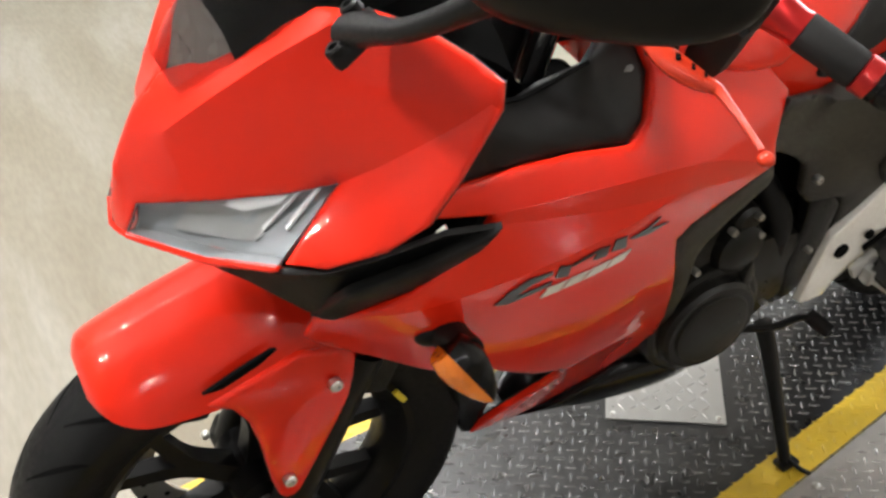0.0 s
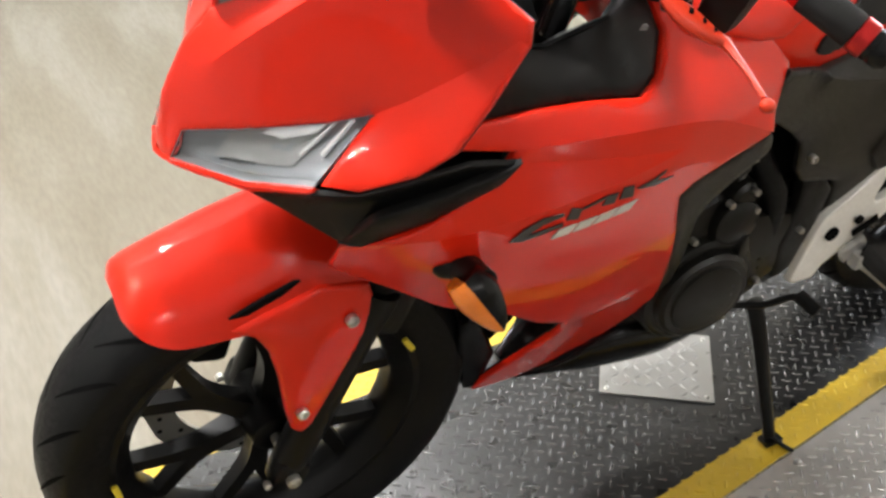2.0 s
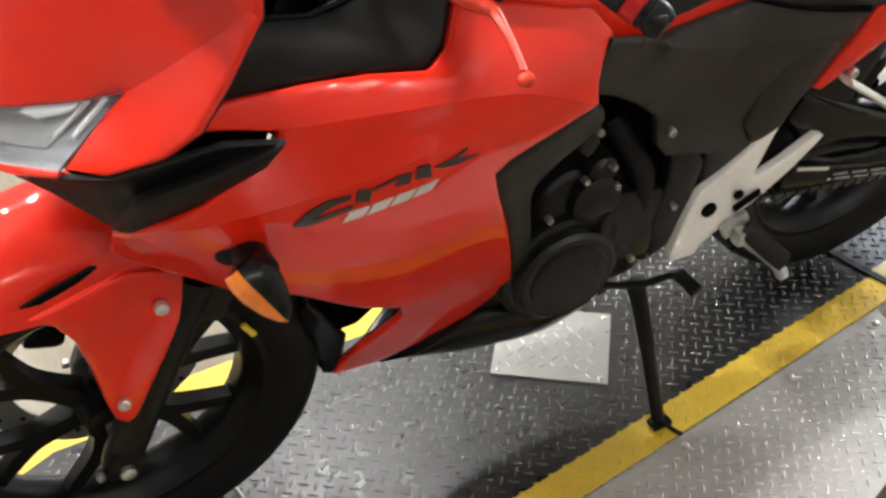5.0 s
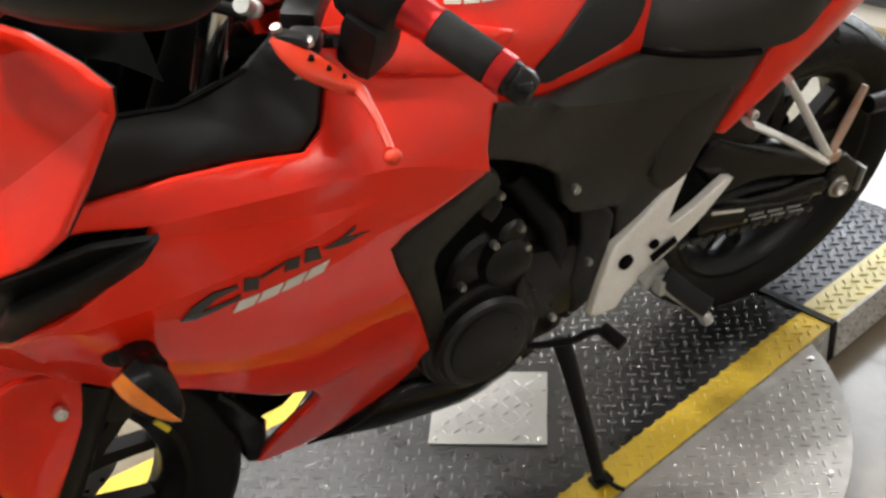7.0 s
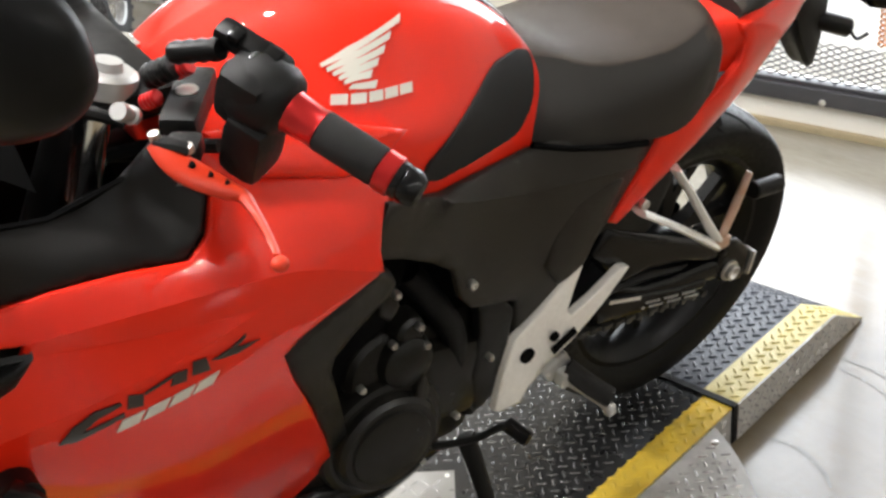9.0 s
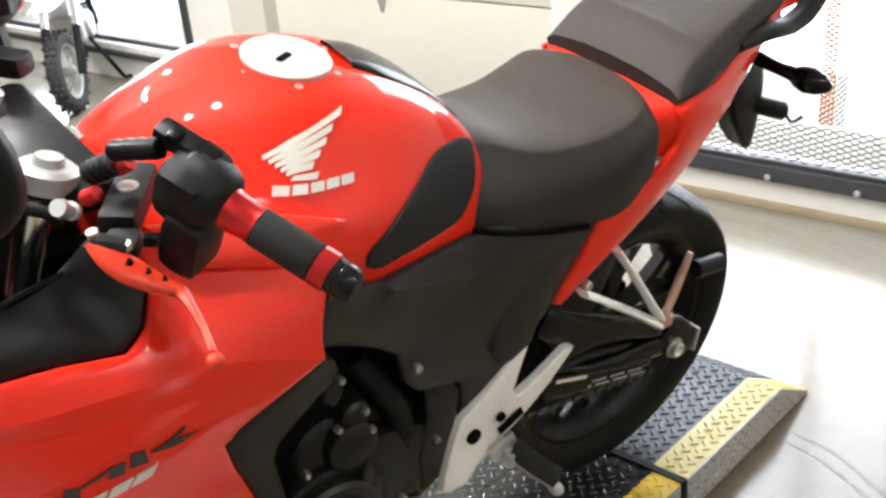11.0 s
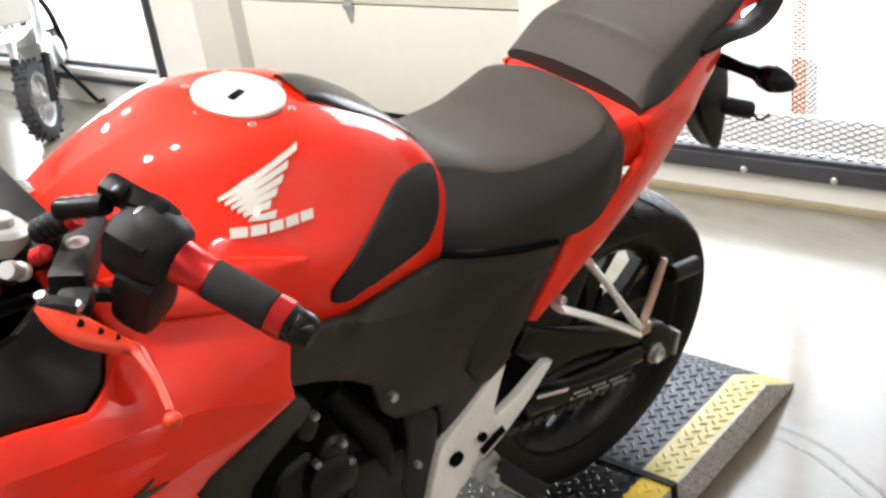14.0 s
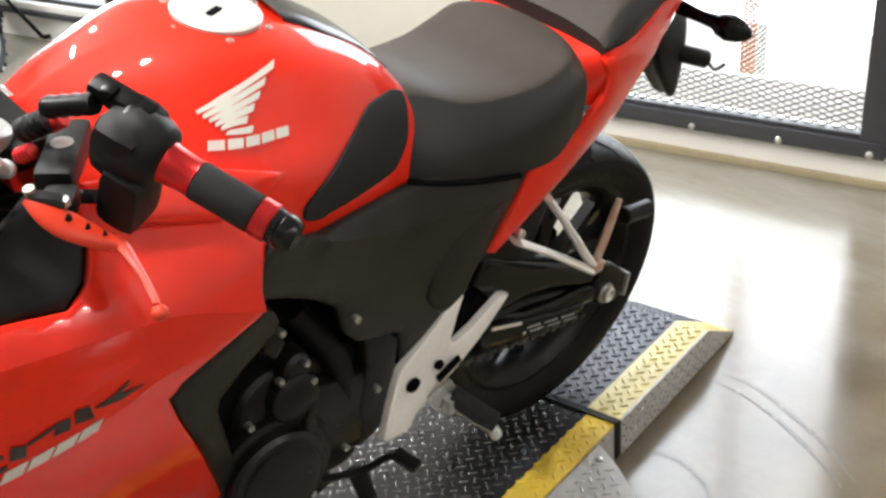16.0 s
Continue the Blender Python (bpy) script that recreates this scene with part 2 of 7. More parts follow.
# ---- mesh helpers ----
def finish(bm, sharp=38):
    bmesh.ops.remove_doubles(bm, verts=bm.verts, dist=1e-6)
    bmesh.ops.recalc_face_normals(bm, faces=bm.faces)
    for f in bm.faces:
        f.smooth = True
    fold = bm.edges.layers.int.get("fold")
    for e in bm.edges:
        if len(e.link_faces) == 2 and (e.calc_face_angle(0) > radians(sharp) or (fold and e[fold])):
            e.smooth = False
    return bm


def part(name, bm, mat, parent=None, label="", sharp=38, mirror=False):
    finish(bm, sharp)
    me = bpy.data.meshes.new(name)
    bm.to_mesh(me)
    bm.free()
    me.materials.append(mat)
    ob = new(name, me)
    if parent is not None:
        ob.parent = parent
    if label:
        ob["label"] = label
    if mirror:
        twin = new(name, me)
        twin.parent = parent
        twin.scale.y = -1
        if label:
            twin["label"] = label
    return ob


def box(bm, centre, size, bevel=0.0, turn=None):
    made = bmesh.ops.create_cube(bm, size=1.0)["verts"]
    m = Matrix.Translation(centre) @ (turn.to_4x4() if turn is not None else Matrix()) @ Matrix.Diagonal((*size, 1))
    bmesh.ops.transform(bm, matrix=m, verts=made)
    if bevel:
        edges = {e for v in made for e in v.link_edges}
        bmesh.ops.bevel(bm, geom=list(edges), offset=bevel, segments=2, profile=0.6, affect="EDGES")
    return bm


def frame_of(axis):
    z = Vector(axis).normalized()
    x = z.cross(Vector((0, 0, 1)) if abs(z.z) < 0.9 else Vector((1, 0, 0))).normalized()
    return x, z.cross(x), z


def lathe(bm, base, axis, profile, seg=24):
    """profile: (distance along the axis, radius) from one end to the other."""
    x, y, z = frame_of(axis)
    base = Vector(base)
    rings = []
    for d, r in profile:
        if r < 1e-5:
            rings.append([bm.verts.new(base + z * d)])
        else:
            rings.append([bm.verts.new(base + z * d + (x * math.cos(a) + y * math.sin(a)) * r) for a in (2 * math.pi * k / seg for k in range(seg))])
    for p, q in zip(rings, rings[1:]):
        for k in range(seg):
            j = (k + 1) % seg
            if len(p) == 1 and len(q) > 1:
                bm.faces.new((p[0], q[j], q[k]))
            elif len(q) == 1 and len(p) > 1:
                bm.faces.new((p[k], p[j], q[0]))
            elif len(p) > 1:
                bm.faces.new((p[k], p[j], q[j], q[k]))
    for r in (rings[0], rings[-1]):
        if len(r) > 2:
            bm.faces.new(r)
    return bm


def rod(bm, a, b, r, seg=16, bevel=0.15, r2=None):
    a, b = Vector(a), Vector(b)
    n = (b - a).length
    r2 = r if r2 is None else r2
    c = min(r, r2) * bevel
    return lathe(bm, a, b - a, [(0, r - c), (c, r), (n - c, r2), (n, r2 - c)], seg)


def curve_points(pts, n=8, closed=False):
    """A smooth line through the points, n steps between two of them; any dimension."""
    p = np.array(pts, float)
    out = []
    m = len(p)
    for i in range(m if closed else m - 1):
        a, b, c, d = (p[(i - 1) % m], p[i % m], p[(i + 1) % m], p[(i + 2) % m]) if closed else (p[max(i - 1, 0)], p[i], p[i + 1], p[min(i + 2, m - 1)])
        for k in range(n):
            t = k / n
            out.append(0.5 * (2 * b + (c - a) * t + (2 * a - 5 * b + 4 * c - d) * t * t + (3 * b - a - 3 * c + d) * t ** 3))
    if not closed:
        out.append(p[-1])
    return np.array(out)


def tube(bm, pts, radius, seg=10, n=6, flat=1.0, phase=0.0):
    """A bent bar; radius may be a list, one for each point; flat squeezes it across its second axis."""
    radii = radius if isinstance(radius, (list, tuple)) else [radius] * len(pts)
    line = curve_points([(*p, r) for p, r in zip(pts, radii)], n)
    rings, up = [], None
    for i, q in enumerate(line):
        c = Vector(q[:3])
        d = (Vector(line[min(i + 1, len(line) - 1)][:3]) - Vector(line[max(i - 1, 0)][:3])).normalized()
        if up is None:
            x, y, _ = frame_of(d)
        else:
            x = (up - d * up.dot(d)).normalized()
            y = d.cross(x)
        up = x
        rings.append([bm.verts.new(c + (x * math.cos(a) + y * math.sin(a) * flat) * q[3]) for a in (2 * math.pi * (k + phase) / seg for k in range(seg))])
    for p, q in zip(rings, rings[1:]):
        for k in range(seg):
            bm.faces.new((p[k], p[(k + 1) % seg], q[(k + 1) % seg], q[k]))
    bm.faces.new(rings[0])
    bm.faces.new(rings[-1])
    return bm


def blob(bm, centre, size, turn=None, seg=20, rings=12, square=1.0):
    """An ellipsoid; square below 1 makes it boxier."""
    made = bmesh.ops.create_uvsphere(bm, u_segments=seg, v_segments=rings, radius=1.0)["verts"]
    if square != 1.0:
        for v in made:
            v.co = Vector([math.copysign(abs(c) ** square, c) for c in v.co])
    m = Matrix.Translation(centre) @ (turn.to_4x4() if turn is not None else Matrix()) @ Matrix.Diagonal((*size, 1))
    bmesh.ops.transform(bm, matrix=m, verts=made)
    return bm


def loft(stations, along=6, across=5, close=True, both=True):
    """stations: (u, [(w, v), ...]) half sections from the top centre outwards and down, w as a positive half width."""
    arr = np.array([[(u, w, v) for w, v in prof] for u, prof in stations], float)
    arr = curve_points(arr, along)
    bm = bmesh.new()
    rings = []
    for sec in arr:
        s = curve_points(sec, across)
        right = [bm.verts.new((p[0], p[1], p[2])) for p in s]
        left = [right[0] if abs(s[0][1]) < 1e-6 else bm.verts.new((s[0][0], -s[0][1], s[0][2]))] + [bm.verts.new((p[0], -p[1], p[2])) for p in s[1:]]
        rings.append(right[::-1] + left[1:] if right[0] is left[0] else right[::-1] + left)
    for p, q in zip(rings, rings[1:]):
        m = len(p)
        for k in range(m if close else m - 1):
            bm.faces.new((p[k], p[(k + 1) % m], q[(k + 1) % m], q[k]))
    if close:
        bm.faces.new(rings[0])
        bm.faces.new(rings[-1])
    return bm


def panel(outline, bulge=0.0, thick=0.004, edge=0.004, grid=0.015, surf=None, hint=(0, -1, 0), reach=0.06, lift=0.0, skip=(), folds=(), load=None):
    """A moulded sheet inside a closed outline of (u, w, v) points, or of (u, v) points on the surface w = -surf(u, v).
    folds: lines on the sheet along which it is creased; load: stretches it as a skin over outline and folds, blown out by that much."""
    from mathutils.geometry import delaunay_2d_cdt
    if surf:
        hint = Vector(hint)
        loop2 = np.array([(p[0], p[-1]) for p in outline], float)
    else:
        pts = np.array(outline, float)
        c = pts.mean(axis=0)
        n = np.zeros(3)
        for i in range(len(pts)):
            n += np.cross(pts[i] - c, pts[(i + 1) % len(pts)] - c)
        n /= np.linalg.norm(n)
        if n @ np.array(hint) < 0:
            n = -n
        ax, ay, _ = frame_of(n)
        ax, ay = np.array(ax), np.array(ay)
        loop3 = pts - c
        loop2 = np.stack([loop3 @ ax, loop3 @ ay], axis=1)
        dep = loop3 @ n
    # dense boundary
    b2, bd, kept = [], [], []
    m = len(loop2)
    for i in range(m):
        p, q = loop2[i], loop2[(i + 1) % m]
        k = max(1, int(np.linalg.norm(q - p) / grid + 0.5))
        for j in range(k):
            b2.append(p + (q - p) * j / k)
            kept.append(i not in skip)
            if not surf:
                bd.append(dep[i] + (dep[(i + 1) % m] - dep[i]) * j / k)
    b2 = np.array(b2)
    nb = len(b2)

    def inside(p):
        hit, j = False, nb - 1
        for i in range(nb):
            if (b2[i][1] > p[1]) != (b2[j][1] > p[1]) and p[0] < (b2[j][0] - b2[i][0]) * (p[1] - b2[i][1]) / (b2[j][1] - b2[i][1]) + b2[i][0]:
                hit = not hit
            j = i
        return hit

    seg_a, seg_b = b2, np.roll(b2, -1, axis=0)
    ab = seg_b - seg_a
    ll = (ab ** 2).sum(axis=1) + 1e-12

    def gap(p):
        t = np.clip(((p - seg_a) * ab).sum(axis=1) / ll, 0, 1)
        return float(np.sqrt((((seg_a + ab * t[:, None]) - p) ** 2).sum(axis=1).min()))

    kept = np.array(kept)

    def rise(p):
        t = np.clip(((p - seg_a) * ab).sum(axis=1) / ll, 0, 1)
        return float(np.sqrt((((seg_a + ab * t[:, None]) - p) ** 2).sum(axis=1)[kept].min()))

    crease, chains = [], []
    for line in folds:
        line = np.array(line, float)
        dense = []
        for p, q in zip(line, line[1:]):
            k = max(1, int(np.linalg.norm(q - p) / (grid * 0.8)))
            dense += [p + (q - p) * j / k for j in range(k)]
        dense.append(line[-1])
        flat = [np.array((p[0], p[-1])) if surf else np.array(((p - c) @ ax, (p - c) @ ay)) for p in dense]
        chain = []
        for p, q in zip(dense, flat):
            if inside(q) and gap(q) > max(edge, grid * 0.3):
                chain.append(len(crease))
                crease.append((q, 0.0 if surf else float((p - c) @ n)))
        chains.append(chain)

    def clear(p):
        return all((p[0] - q[0]) ** 2 + (p[1] - q[1]) ** 2 > (grid * 0.4) ** 2 for q, _ in crease)

    inner = []
    area = sum(b2[i][0] * b2[(i + 1) % nb][1] - b2[(i + 1) % nb][0] * b2[i][1] for i in range(nb))
    for i in range(nb):
        t = b2[(i + 1) % nb] - b2[i - 1]
        t = t / (np.linalg.norm(t) + 1e-9)
        nn = np.array((-t[1], t[0])) * (1 if area > 0 else -1)
        for r in ((edge * 0.3, edge) if edge else ()):
            p = b2[i] + nn * r
            if gap(p) > r * 0.8 and inside(p) and clear(p):
                inner.append(p)
    lo, hi = b2.min(axis=0), b2.max(axis=0)
    rows = int((hi[1] - lo[1]) / (grid * 0.87)) + 1
    cols = int((hi[0] - lo[0]) / grid) + 1
    for r in range(rows):
        for k in range(cols + 1):
            p = lo + np.array(((k + 0.5 * (r % 2)) * grid, (r + 0.5) * grid * 0.87))
            if gap(p) > max(edge * 1.6, grid * 0.45) and inside(p) and clear(p):
                inner.append(p)
    allp = list(b2) + [q for q, _ in crease] + inner
    links = [(i, (i + 1) % nb) for i in range(nb)]
    creased = [(nb + a, nb + b) for chain in chains for a, b in zip(chain, chain[1:])]
    for chain in chains:
        for k in ({chain[0], chain[-1]} if len(chain) > 1 else ()):
            dist = ((b2 - crease[k][0]) ** 2).sum(axis=1)
            if dist.min() < (grid * 2.2) ** 2:
                creased.append((nb + k, int(dist.argmin())))
    vs, _, faces, source, _, _ = delaunay_2d_cdt([Vector(p) for p in allp], links + creased, [], 1, 1e-7)
    place = {i: k for k, came in enumerate(source) for i in came}
    skin = None
    if load is not None and not surf:
        known = {place[i]: bd[i] for i in range(nb)}
        known.update({place[nb + k]: crease[k][1] for k in range(len(crease))})
        flat = np.array([tuple(p) for p in vs])
        lap, pull = np.zeros((len(flat), len(flat))), np.zeros(len(flat))
        for f in faces:
            f = list(f)
            if len(f) != 3:
                continue
            e1, e2 = flat[f[1]] - flat[f[0]], flat[f[2]] - flat[f[0]]
            size = abs(e1[0] * e2[1] - e1[1] * e2[0]) / 2 + 1e-12
            for k in range(3):
                i, j, o = f[k], f[(k + 1) % 3], f[(k + 2) % 3]
                cot = max(0.02, float((flat[i] - flat[o]) @ (flat[j] - flat[o])) / (2 * size)) / 2
                lap[i, i] += cot
                lap[j, j] += cot
                lap[i, j] -= cot
                lap[j, i] -= cot
                pull[i] += size / 3 * load
        for k, d in known.items():
            lap[k], lap[k, k], pull[k] = 0, 1, d
        for k in range(len(flat)):
            if lap[k, k] == 0:
                lap[k, k] = 1
        skin = np.linalg.solve(lap, pull)
    bm = bmesh.new()
    fold = bm.edges.layers.int.new("fold")
    front, back = [], []
    for at, p in enumerate(vs):
        p = np.array(p)
        d = gap(p)
        off = lift
        if bulge:
            t = min((rise(p) if skip else d) / reach, 1.0)
            off += bulge * (1 - (1 - t) ** 2)
        if edge and d < edge:
            off -= edge * (1 - math.sqrt(max(0.0, 1 - (1 - d / edge) ** 2)))
        if surf:
            base = np.array((p[0], -surf(p[0], p[1]), p[1]))
            e = 0.004
            gu = (surf(p[0] + e, p[1]) - surf(p[0] - e, p[1])) / (2 * e)
            gv = (surf(p[0], p[1] + e) - surf(p[0], p[1] - e)) / (2 * e)
            nrm = np.array((-gu, -1.0, -gv))
            nrm /= np.linalg.norm(nrm)
        elif skin is not None:
            base = c + ax * p[0] + ay * p[1] + n * float(skin[at])
            nrm = n
        else:
            dist = ((b2 - p) ** 2).sum(axis=1)
            wgt = 1 / (dist + 1e-8) ** 1.5
            base = c + ax * p[0] + ay * p[1] + n * float((wgt * bd).sum() / wgt.sum())
            nrm = n
        front.append(bm.verts.new(base + nrm * off))
        back.append(bm.verts.new(base + nrm * (off - thick - (edge * 0.5 if d < edge else 0))))
    for f in faces:
        try:
            bm.faces.new([front[i] for i in f])
        except ValueError:
            pass
    for a, b in creased:
        e = bm.edges.get((front[place[a]], front[place[b]])) if a in place and b in place else None
        if e is not None:
            e[fold] = 1
    rim = [e for e in bm.edges if len(e.link_faces) == 1]
    pair = {v: back[i] for i, v in enumerate(front)}
    for e in rim:
        a, b = e.verts
        bm.faces.new((a, b, pair[b], pair[a]))
    for f in faces:
        try:
            bm.faces.new([back[i] for i in reversed(f)])
        except ValueError:
            pass
    loose = [v for v in bm.verts if not v.link_faces]
    bmesh.ops.delete(bm, geom=loose, context="VERTS")
    return bm


def round_loop(pts, r=0.25, n=4):
    """Rounds the corners of a closed loop; r: share of each side that the curve takes."""
    p = np.array(pts, float)
    out = []
    m = len(p)
    for i in range(m):
        a, b, c = p[i - 1], p[i], p[(i + 1) % m]
        s, e = b + (a - b) * r, b + (c - b) * r
        for k in range(n + 1):
            t = k / n
            out.append((1 - t) ** 2 * s + 2 * t * (1 - t) * b + t * t * e)
    return out


def bolt_head(bm, place, axis, r=0.006, h=0.004):
    lathe(bm, place, axis, [(-0.004, r), (h * 0.7, r), (h, r * 0.8), (h, r * 0.5), (h * 0.4, r * 0.45), (h * 0.4, 0)], 12)
    return bm


# ---- the room ----
WALL_TURN = radians(12.5)
WALL_O = Vector((2.93, 0.0, FLOOR))
WALL_D = Vector((-math.sin(WALL_TURN), math.cos(WALL_TURN), 0))
WALL_N = Vector((-math.cos(WALL_TURN), -math.sin(WALL_TURN), 0))
WALL_M = Matrix((WALL_D, -WALL_N, Vector((0, 0, 1)))).transposed()


def on_wall(s, h, out=0.0):
    """A place on the front wall: s along it, h above the floor, out into the room."""
    return WALL_O + WALL_D * s + Vector((0, 0, h)) + WALL_N * out


def wall_box(bm, s0, s1, h0, h1, out0, out1, bevel=0.0):
    return box(bm, on_wall((s0 + s1) / 2, (h0 + h1) / 2, (out0 + out1) / 2), (abs(s1 - s0), abs(out1 - out0), abs(h1 - h0)), bevel, WALL_M)


def structure(name, bm, mat, label, sharp=30):
    return tagged(part(name, bm, mat, None, "", sharp), label, "", "", "structure")


bm = bmesh.new()
box(bm, (0.2, 1.0, FLOOR - 0.1), (16, 16, 0.2))
structure("floor", bm, CONCRETE, "glossy sealed mottled concrete floor")
# Ceiling and three plain walls out of view, added to close the room.
bm = bmesh.new()
box(bm, (0.2, 1.0, 3.4), (16, 16, 0.2))
structure("ceiling", bm, CEILING, "pale painted ceiling")
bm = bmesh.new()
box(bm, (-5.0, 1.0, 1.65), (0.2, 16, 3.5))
structure("wall_front", bm, BACK_WALL, "plain pale grey wall added out of view")
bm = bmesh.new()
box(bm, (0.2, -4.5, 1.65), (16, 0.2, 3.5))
structure("wall_near", bm, BACK_WALL, "plain pale grey wall added out of view")
bm = bmesh.new()
box(bm, (0.2, 8.5, 1.65), (16, 0.2, 3.5))
structure("wall_far", bm, WALL, "plain white wall added out of view")
# the street wall: gate opening, roller door opening, window opening
TOP = 3.4
bm = bmesh.new()
wall_box(bm, -4.5, 0.06, 0, TOP, -0.2, 0)
wall_box(bm, 0.06, 1.12, 0, 0.1, -0.2, 0)
wall_box(bm, 0.06, 1.12, 2.3, TOP, -0.2, 0)
wall_box(bm, 1.12, 1.46, 0, TOP, -0.2, 0)
wall_box(bm, 1.46, 3.2, 2.3, TOP, -0.2, 0)
wall_box(bm, 3.2, 3.52, 0, TOP, -0.2, 0)
wall_box(bm, 3.52, 5.6, 0, 0.13, -0.2, 0)
wall_box(bm, 3.52, 5.6, 2.2, TOP, -0.2, 0)
wall_box(bm, 5.6, 9, 0, TOP, -0.2, 0)
structure("wall_street", bm, WALL, "white painted wall with gate, garage door and window openings")
bm = bmesh.new()
wall_box(bm, 1.3, 1.46, 0, 2.5, -0.36, -0.2)
wall_box(bm, 3.2, 3.62, 0, 2.5, -0.36, -0.2)
wall_box(bm, 1.46, 3.2, 2.3, 2.5, -0.36, -0.2)
structure("trim", bm, GREY_WALL, "grey painted recess round the garage door")
bm = bmesh.new()
wall_box(bm, 0.0, 3.2, 0.0, 0.022, 0.0, 0.022, 0.003)
structure("baseboard", bm, BASE_TAN, "narrow tan strip along the wall foot")

# faint curved tyre scuffs on the floor
SCUFF = material("tyre_scuff", (0.1, 0.085, 0.062), 0.24, grain=(30, 0.9, (0.17, 0.145, 0.1)))
for line_pts in ([(1.782, -0.144), (1.781, -0.238), (1.746, -0.357), (1.696, -0.465), (1.651, -0.539)],
                 [(1.818, -0.127), (1.823, -0.232), (1.786, -0.353), (1.737, -0.465), (1.681, -0.548)],
                 [(1.493, -0.202), (1.510, -0.260), (1.491, -0.329), (1.462, -0.370)]):
    bm = bmesh.new()
    path = curve_points([(x, y) for x, y in line_pts], 8)
    prev = None
    for i, p in enumerate(path):
        d = path[min(i + 1, len(path) - 1)] - path[max(i - 1, 0)]
        d = d / np.linalg.norm(d)
        half = 0.0045 * math.sin(math.pi * (i + 0.5) / (len(path) + 0.5)) + 0.001
        pair_v = [bm.verts.new((p[0] - d[1] * s * half, p[1] + d[0] * s * half, FLOOR + 0.0008)) for s in (-1, 1)]
        if prev:
            bm.faces.new((prev[0], prev[1], pair_v[1], pair_v[0]))
        prev = pair_v
    structure("tyre_scuff", bm, SCUFF, "faint dark tyre scuff on the concrete")

# garage door: four steel sections with hinges and a rubber seal
door = tagged(new("door_1"), "closed cream sectional steel garage door", "garage door", "", "structure")
for k in range(5):
    bm = bmesh.new()
    wall_box(bm, 1.4, 3.56, 0.012 + 0.485 * k, 0.49 + 0.485 * k, -0.31, -0.28, 0.006)
    part("door_section", bm, DOOR_PAINT, door)
bm = bmesh.new()
wall_box(bm, 1.4, 3.56, -0.002, 0.022, -0.315, -0.275, 0.004)
part("rubber_seal", bm, RUBBER, door, "black rubber bottom seal")
for s in (1.53, 2.52, 3.44):
    for k in (1, 2, 3):
        bm = bmesh.new()
        h = 0.488 * k
        wall_box(bm, s - 0.024, s + 0.024, h - 0.012, h + 0.012, -0.28, -0.262, 0.003)
        lathe(bm, on_wall(s, h, -0.268), WALL_D, [(-0.026, 0.007), (0.026, 0.007)], 10)
        for sgn in (-1, 1):
            vs = [bm.verts.new(on_wall(s + a, h + sgn * b, o)) for o in (-0.279, -0.272) for a, b in ((-0.026, 0.008), (0.026, 0.008), (0.004, 0.075), (-0.004, 0.075))]
            for f in ((0, 1, 2, 3), (4, 5, 6, 7), (0, 1, 5, 4), (1, 2, 6, 5), (2, 3, 7, 6), (3, 0, 4, 7)):
                bm.faces.new([vs[i] for i in f])
        part("hinge", bm, GALV, door, "galvanised pointed strap hinge", 30)
bm = bmesh.new()
wall_box(bm, 3.47, 3.53, 0, 2.3, -0.3, -0.22, 0.004)
tagged(part("door_track", bm, GALV), "grey steel garage door track", "track", "", "structure")

# Sheet added behind the sections to block the outdoor glow at their joints.
bm = bmesh.new()
wall_box(bm, 1.38, 3.58, 0.0, 2.44, -0.33, -0.312)
part("door_back_sheet", bm, DOOR_PAINT, door)
# window
win = tagged(new("window_1"), "dark framed window full of white daylight", "window", "", "structure")
for nm, s0, s1, h0, h1, o0, o1, mat in (("window_frame", 3.5, 3.522, 0.125, 2.2, -0.06, 0.03, FRAME_BLACK), ("window_frame", 5.56, 5.6, 0.125, 2.2, -0.06, 0.03, FRAME_BLACK),
                                        ("window_frame", 3.522, 5.56, 0.125, 0.15, -0.06, 0.03, FRAME_BLACK), ("window_frame", 3.545, 5.56, 2.16, 2.2, -0.06, 0.03, FRAME_BLACK),
                                        ("inner_bead", 3.523, 3.562, 0.151, 2.15, -0.05, 0.012, WALL), ("inner_bead", 3.562, 5.55, 0.151, 0.185, -0.05, 0.012, WALL),
                                        ("glazing_strip", 3.563, 3.582, 0.186, 2.15, -0.07, -0.02, FRAME_BLACK), ("glazing_strip", 3.582, 5.55, 0.186, 0.208, -0.07, -0.02, FRAME_BLACK)):
    bm = bmesh.new()
    wall_box(bm, s0, s1, h0, h1, o0, o1, 0.003)
    part(nm, bm, mat, win)
bm = bmesh.new()
wall_box(bm, 3.582, 5.55, 0.208, 2.15, -0.065, -0.06)
pane = part("pane", bm, LENS_GLASS, win)
pane.visible_shadow = False
bm = bmesh.new()
wall_box(bm, 3.61, 3.74, 0.54, 0.75, -0.058, -0.054)
part("sticker", bm, material("blue_notice", (0.3, 0.42, 0.6), 0.5), win, "small blue notice on the glass")

# gate with expanded metal
gate = tagged(new("gate"), "black framed gate with galvanised expanded metal mesh", "gate", "", "structure")
bm = bmesh.new()
wall_box(bm, 0.05, 1.12, 0.1, 0.152, -0.02, 0.035, 0.004)
part("sill", bm, FRAME_BLACK, gate, "black steel bottom rail")
bm = bmesh.new()
wall_box(bm, 0.05, 1.12, 0.152, 0.166, -0.02, 0.02, 0.004)
part("sill_lip", bm, FRAME_BLACK, gate)
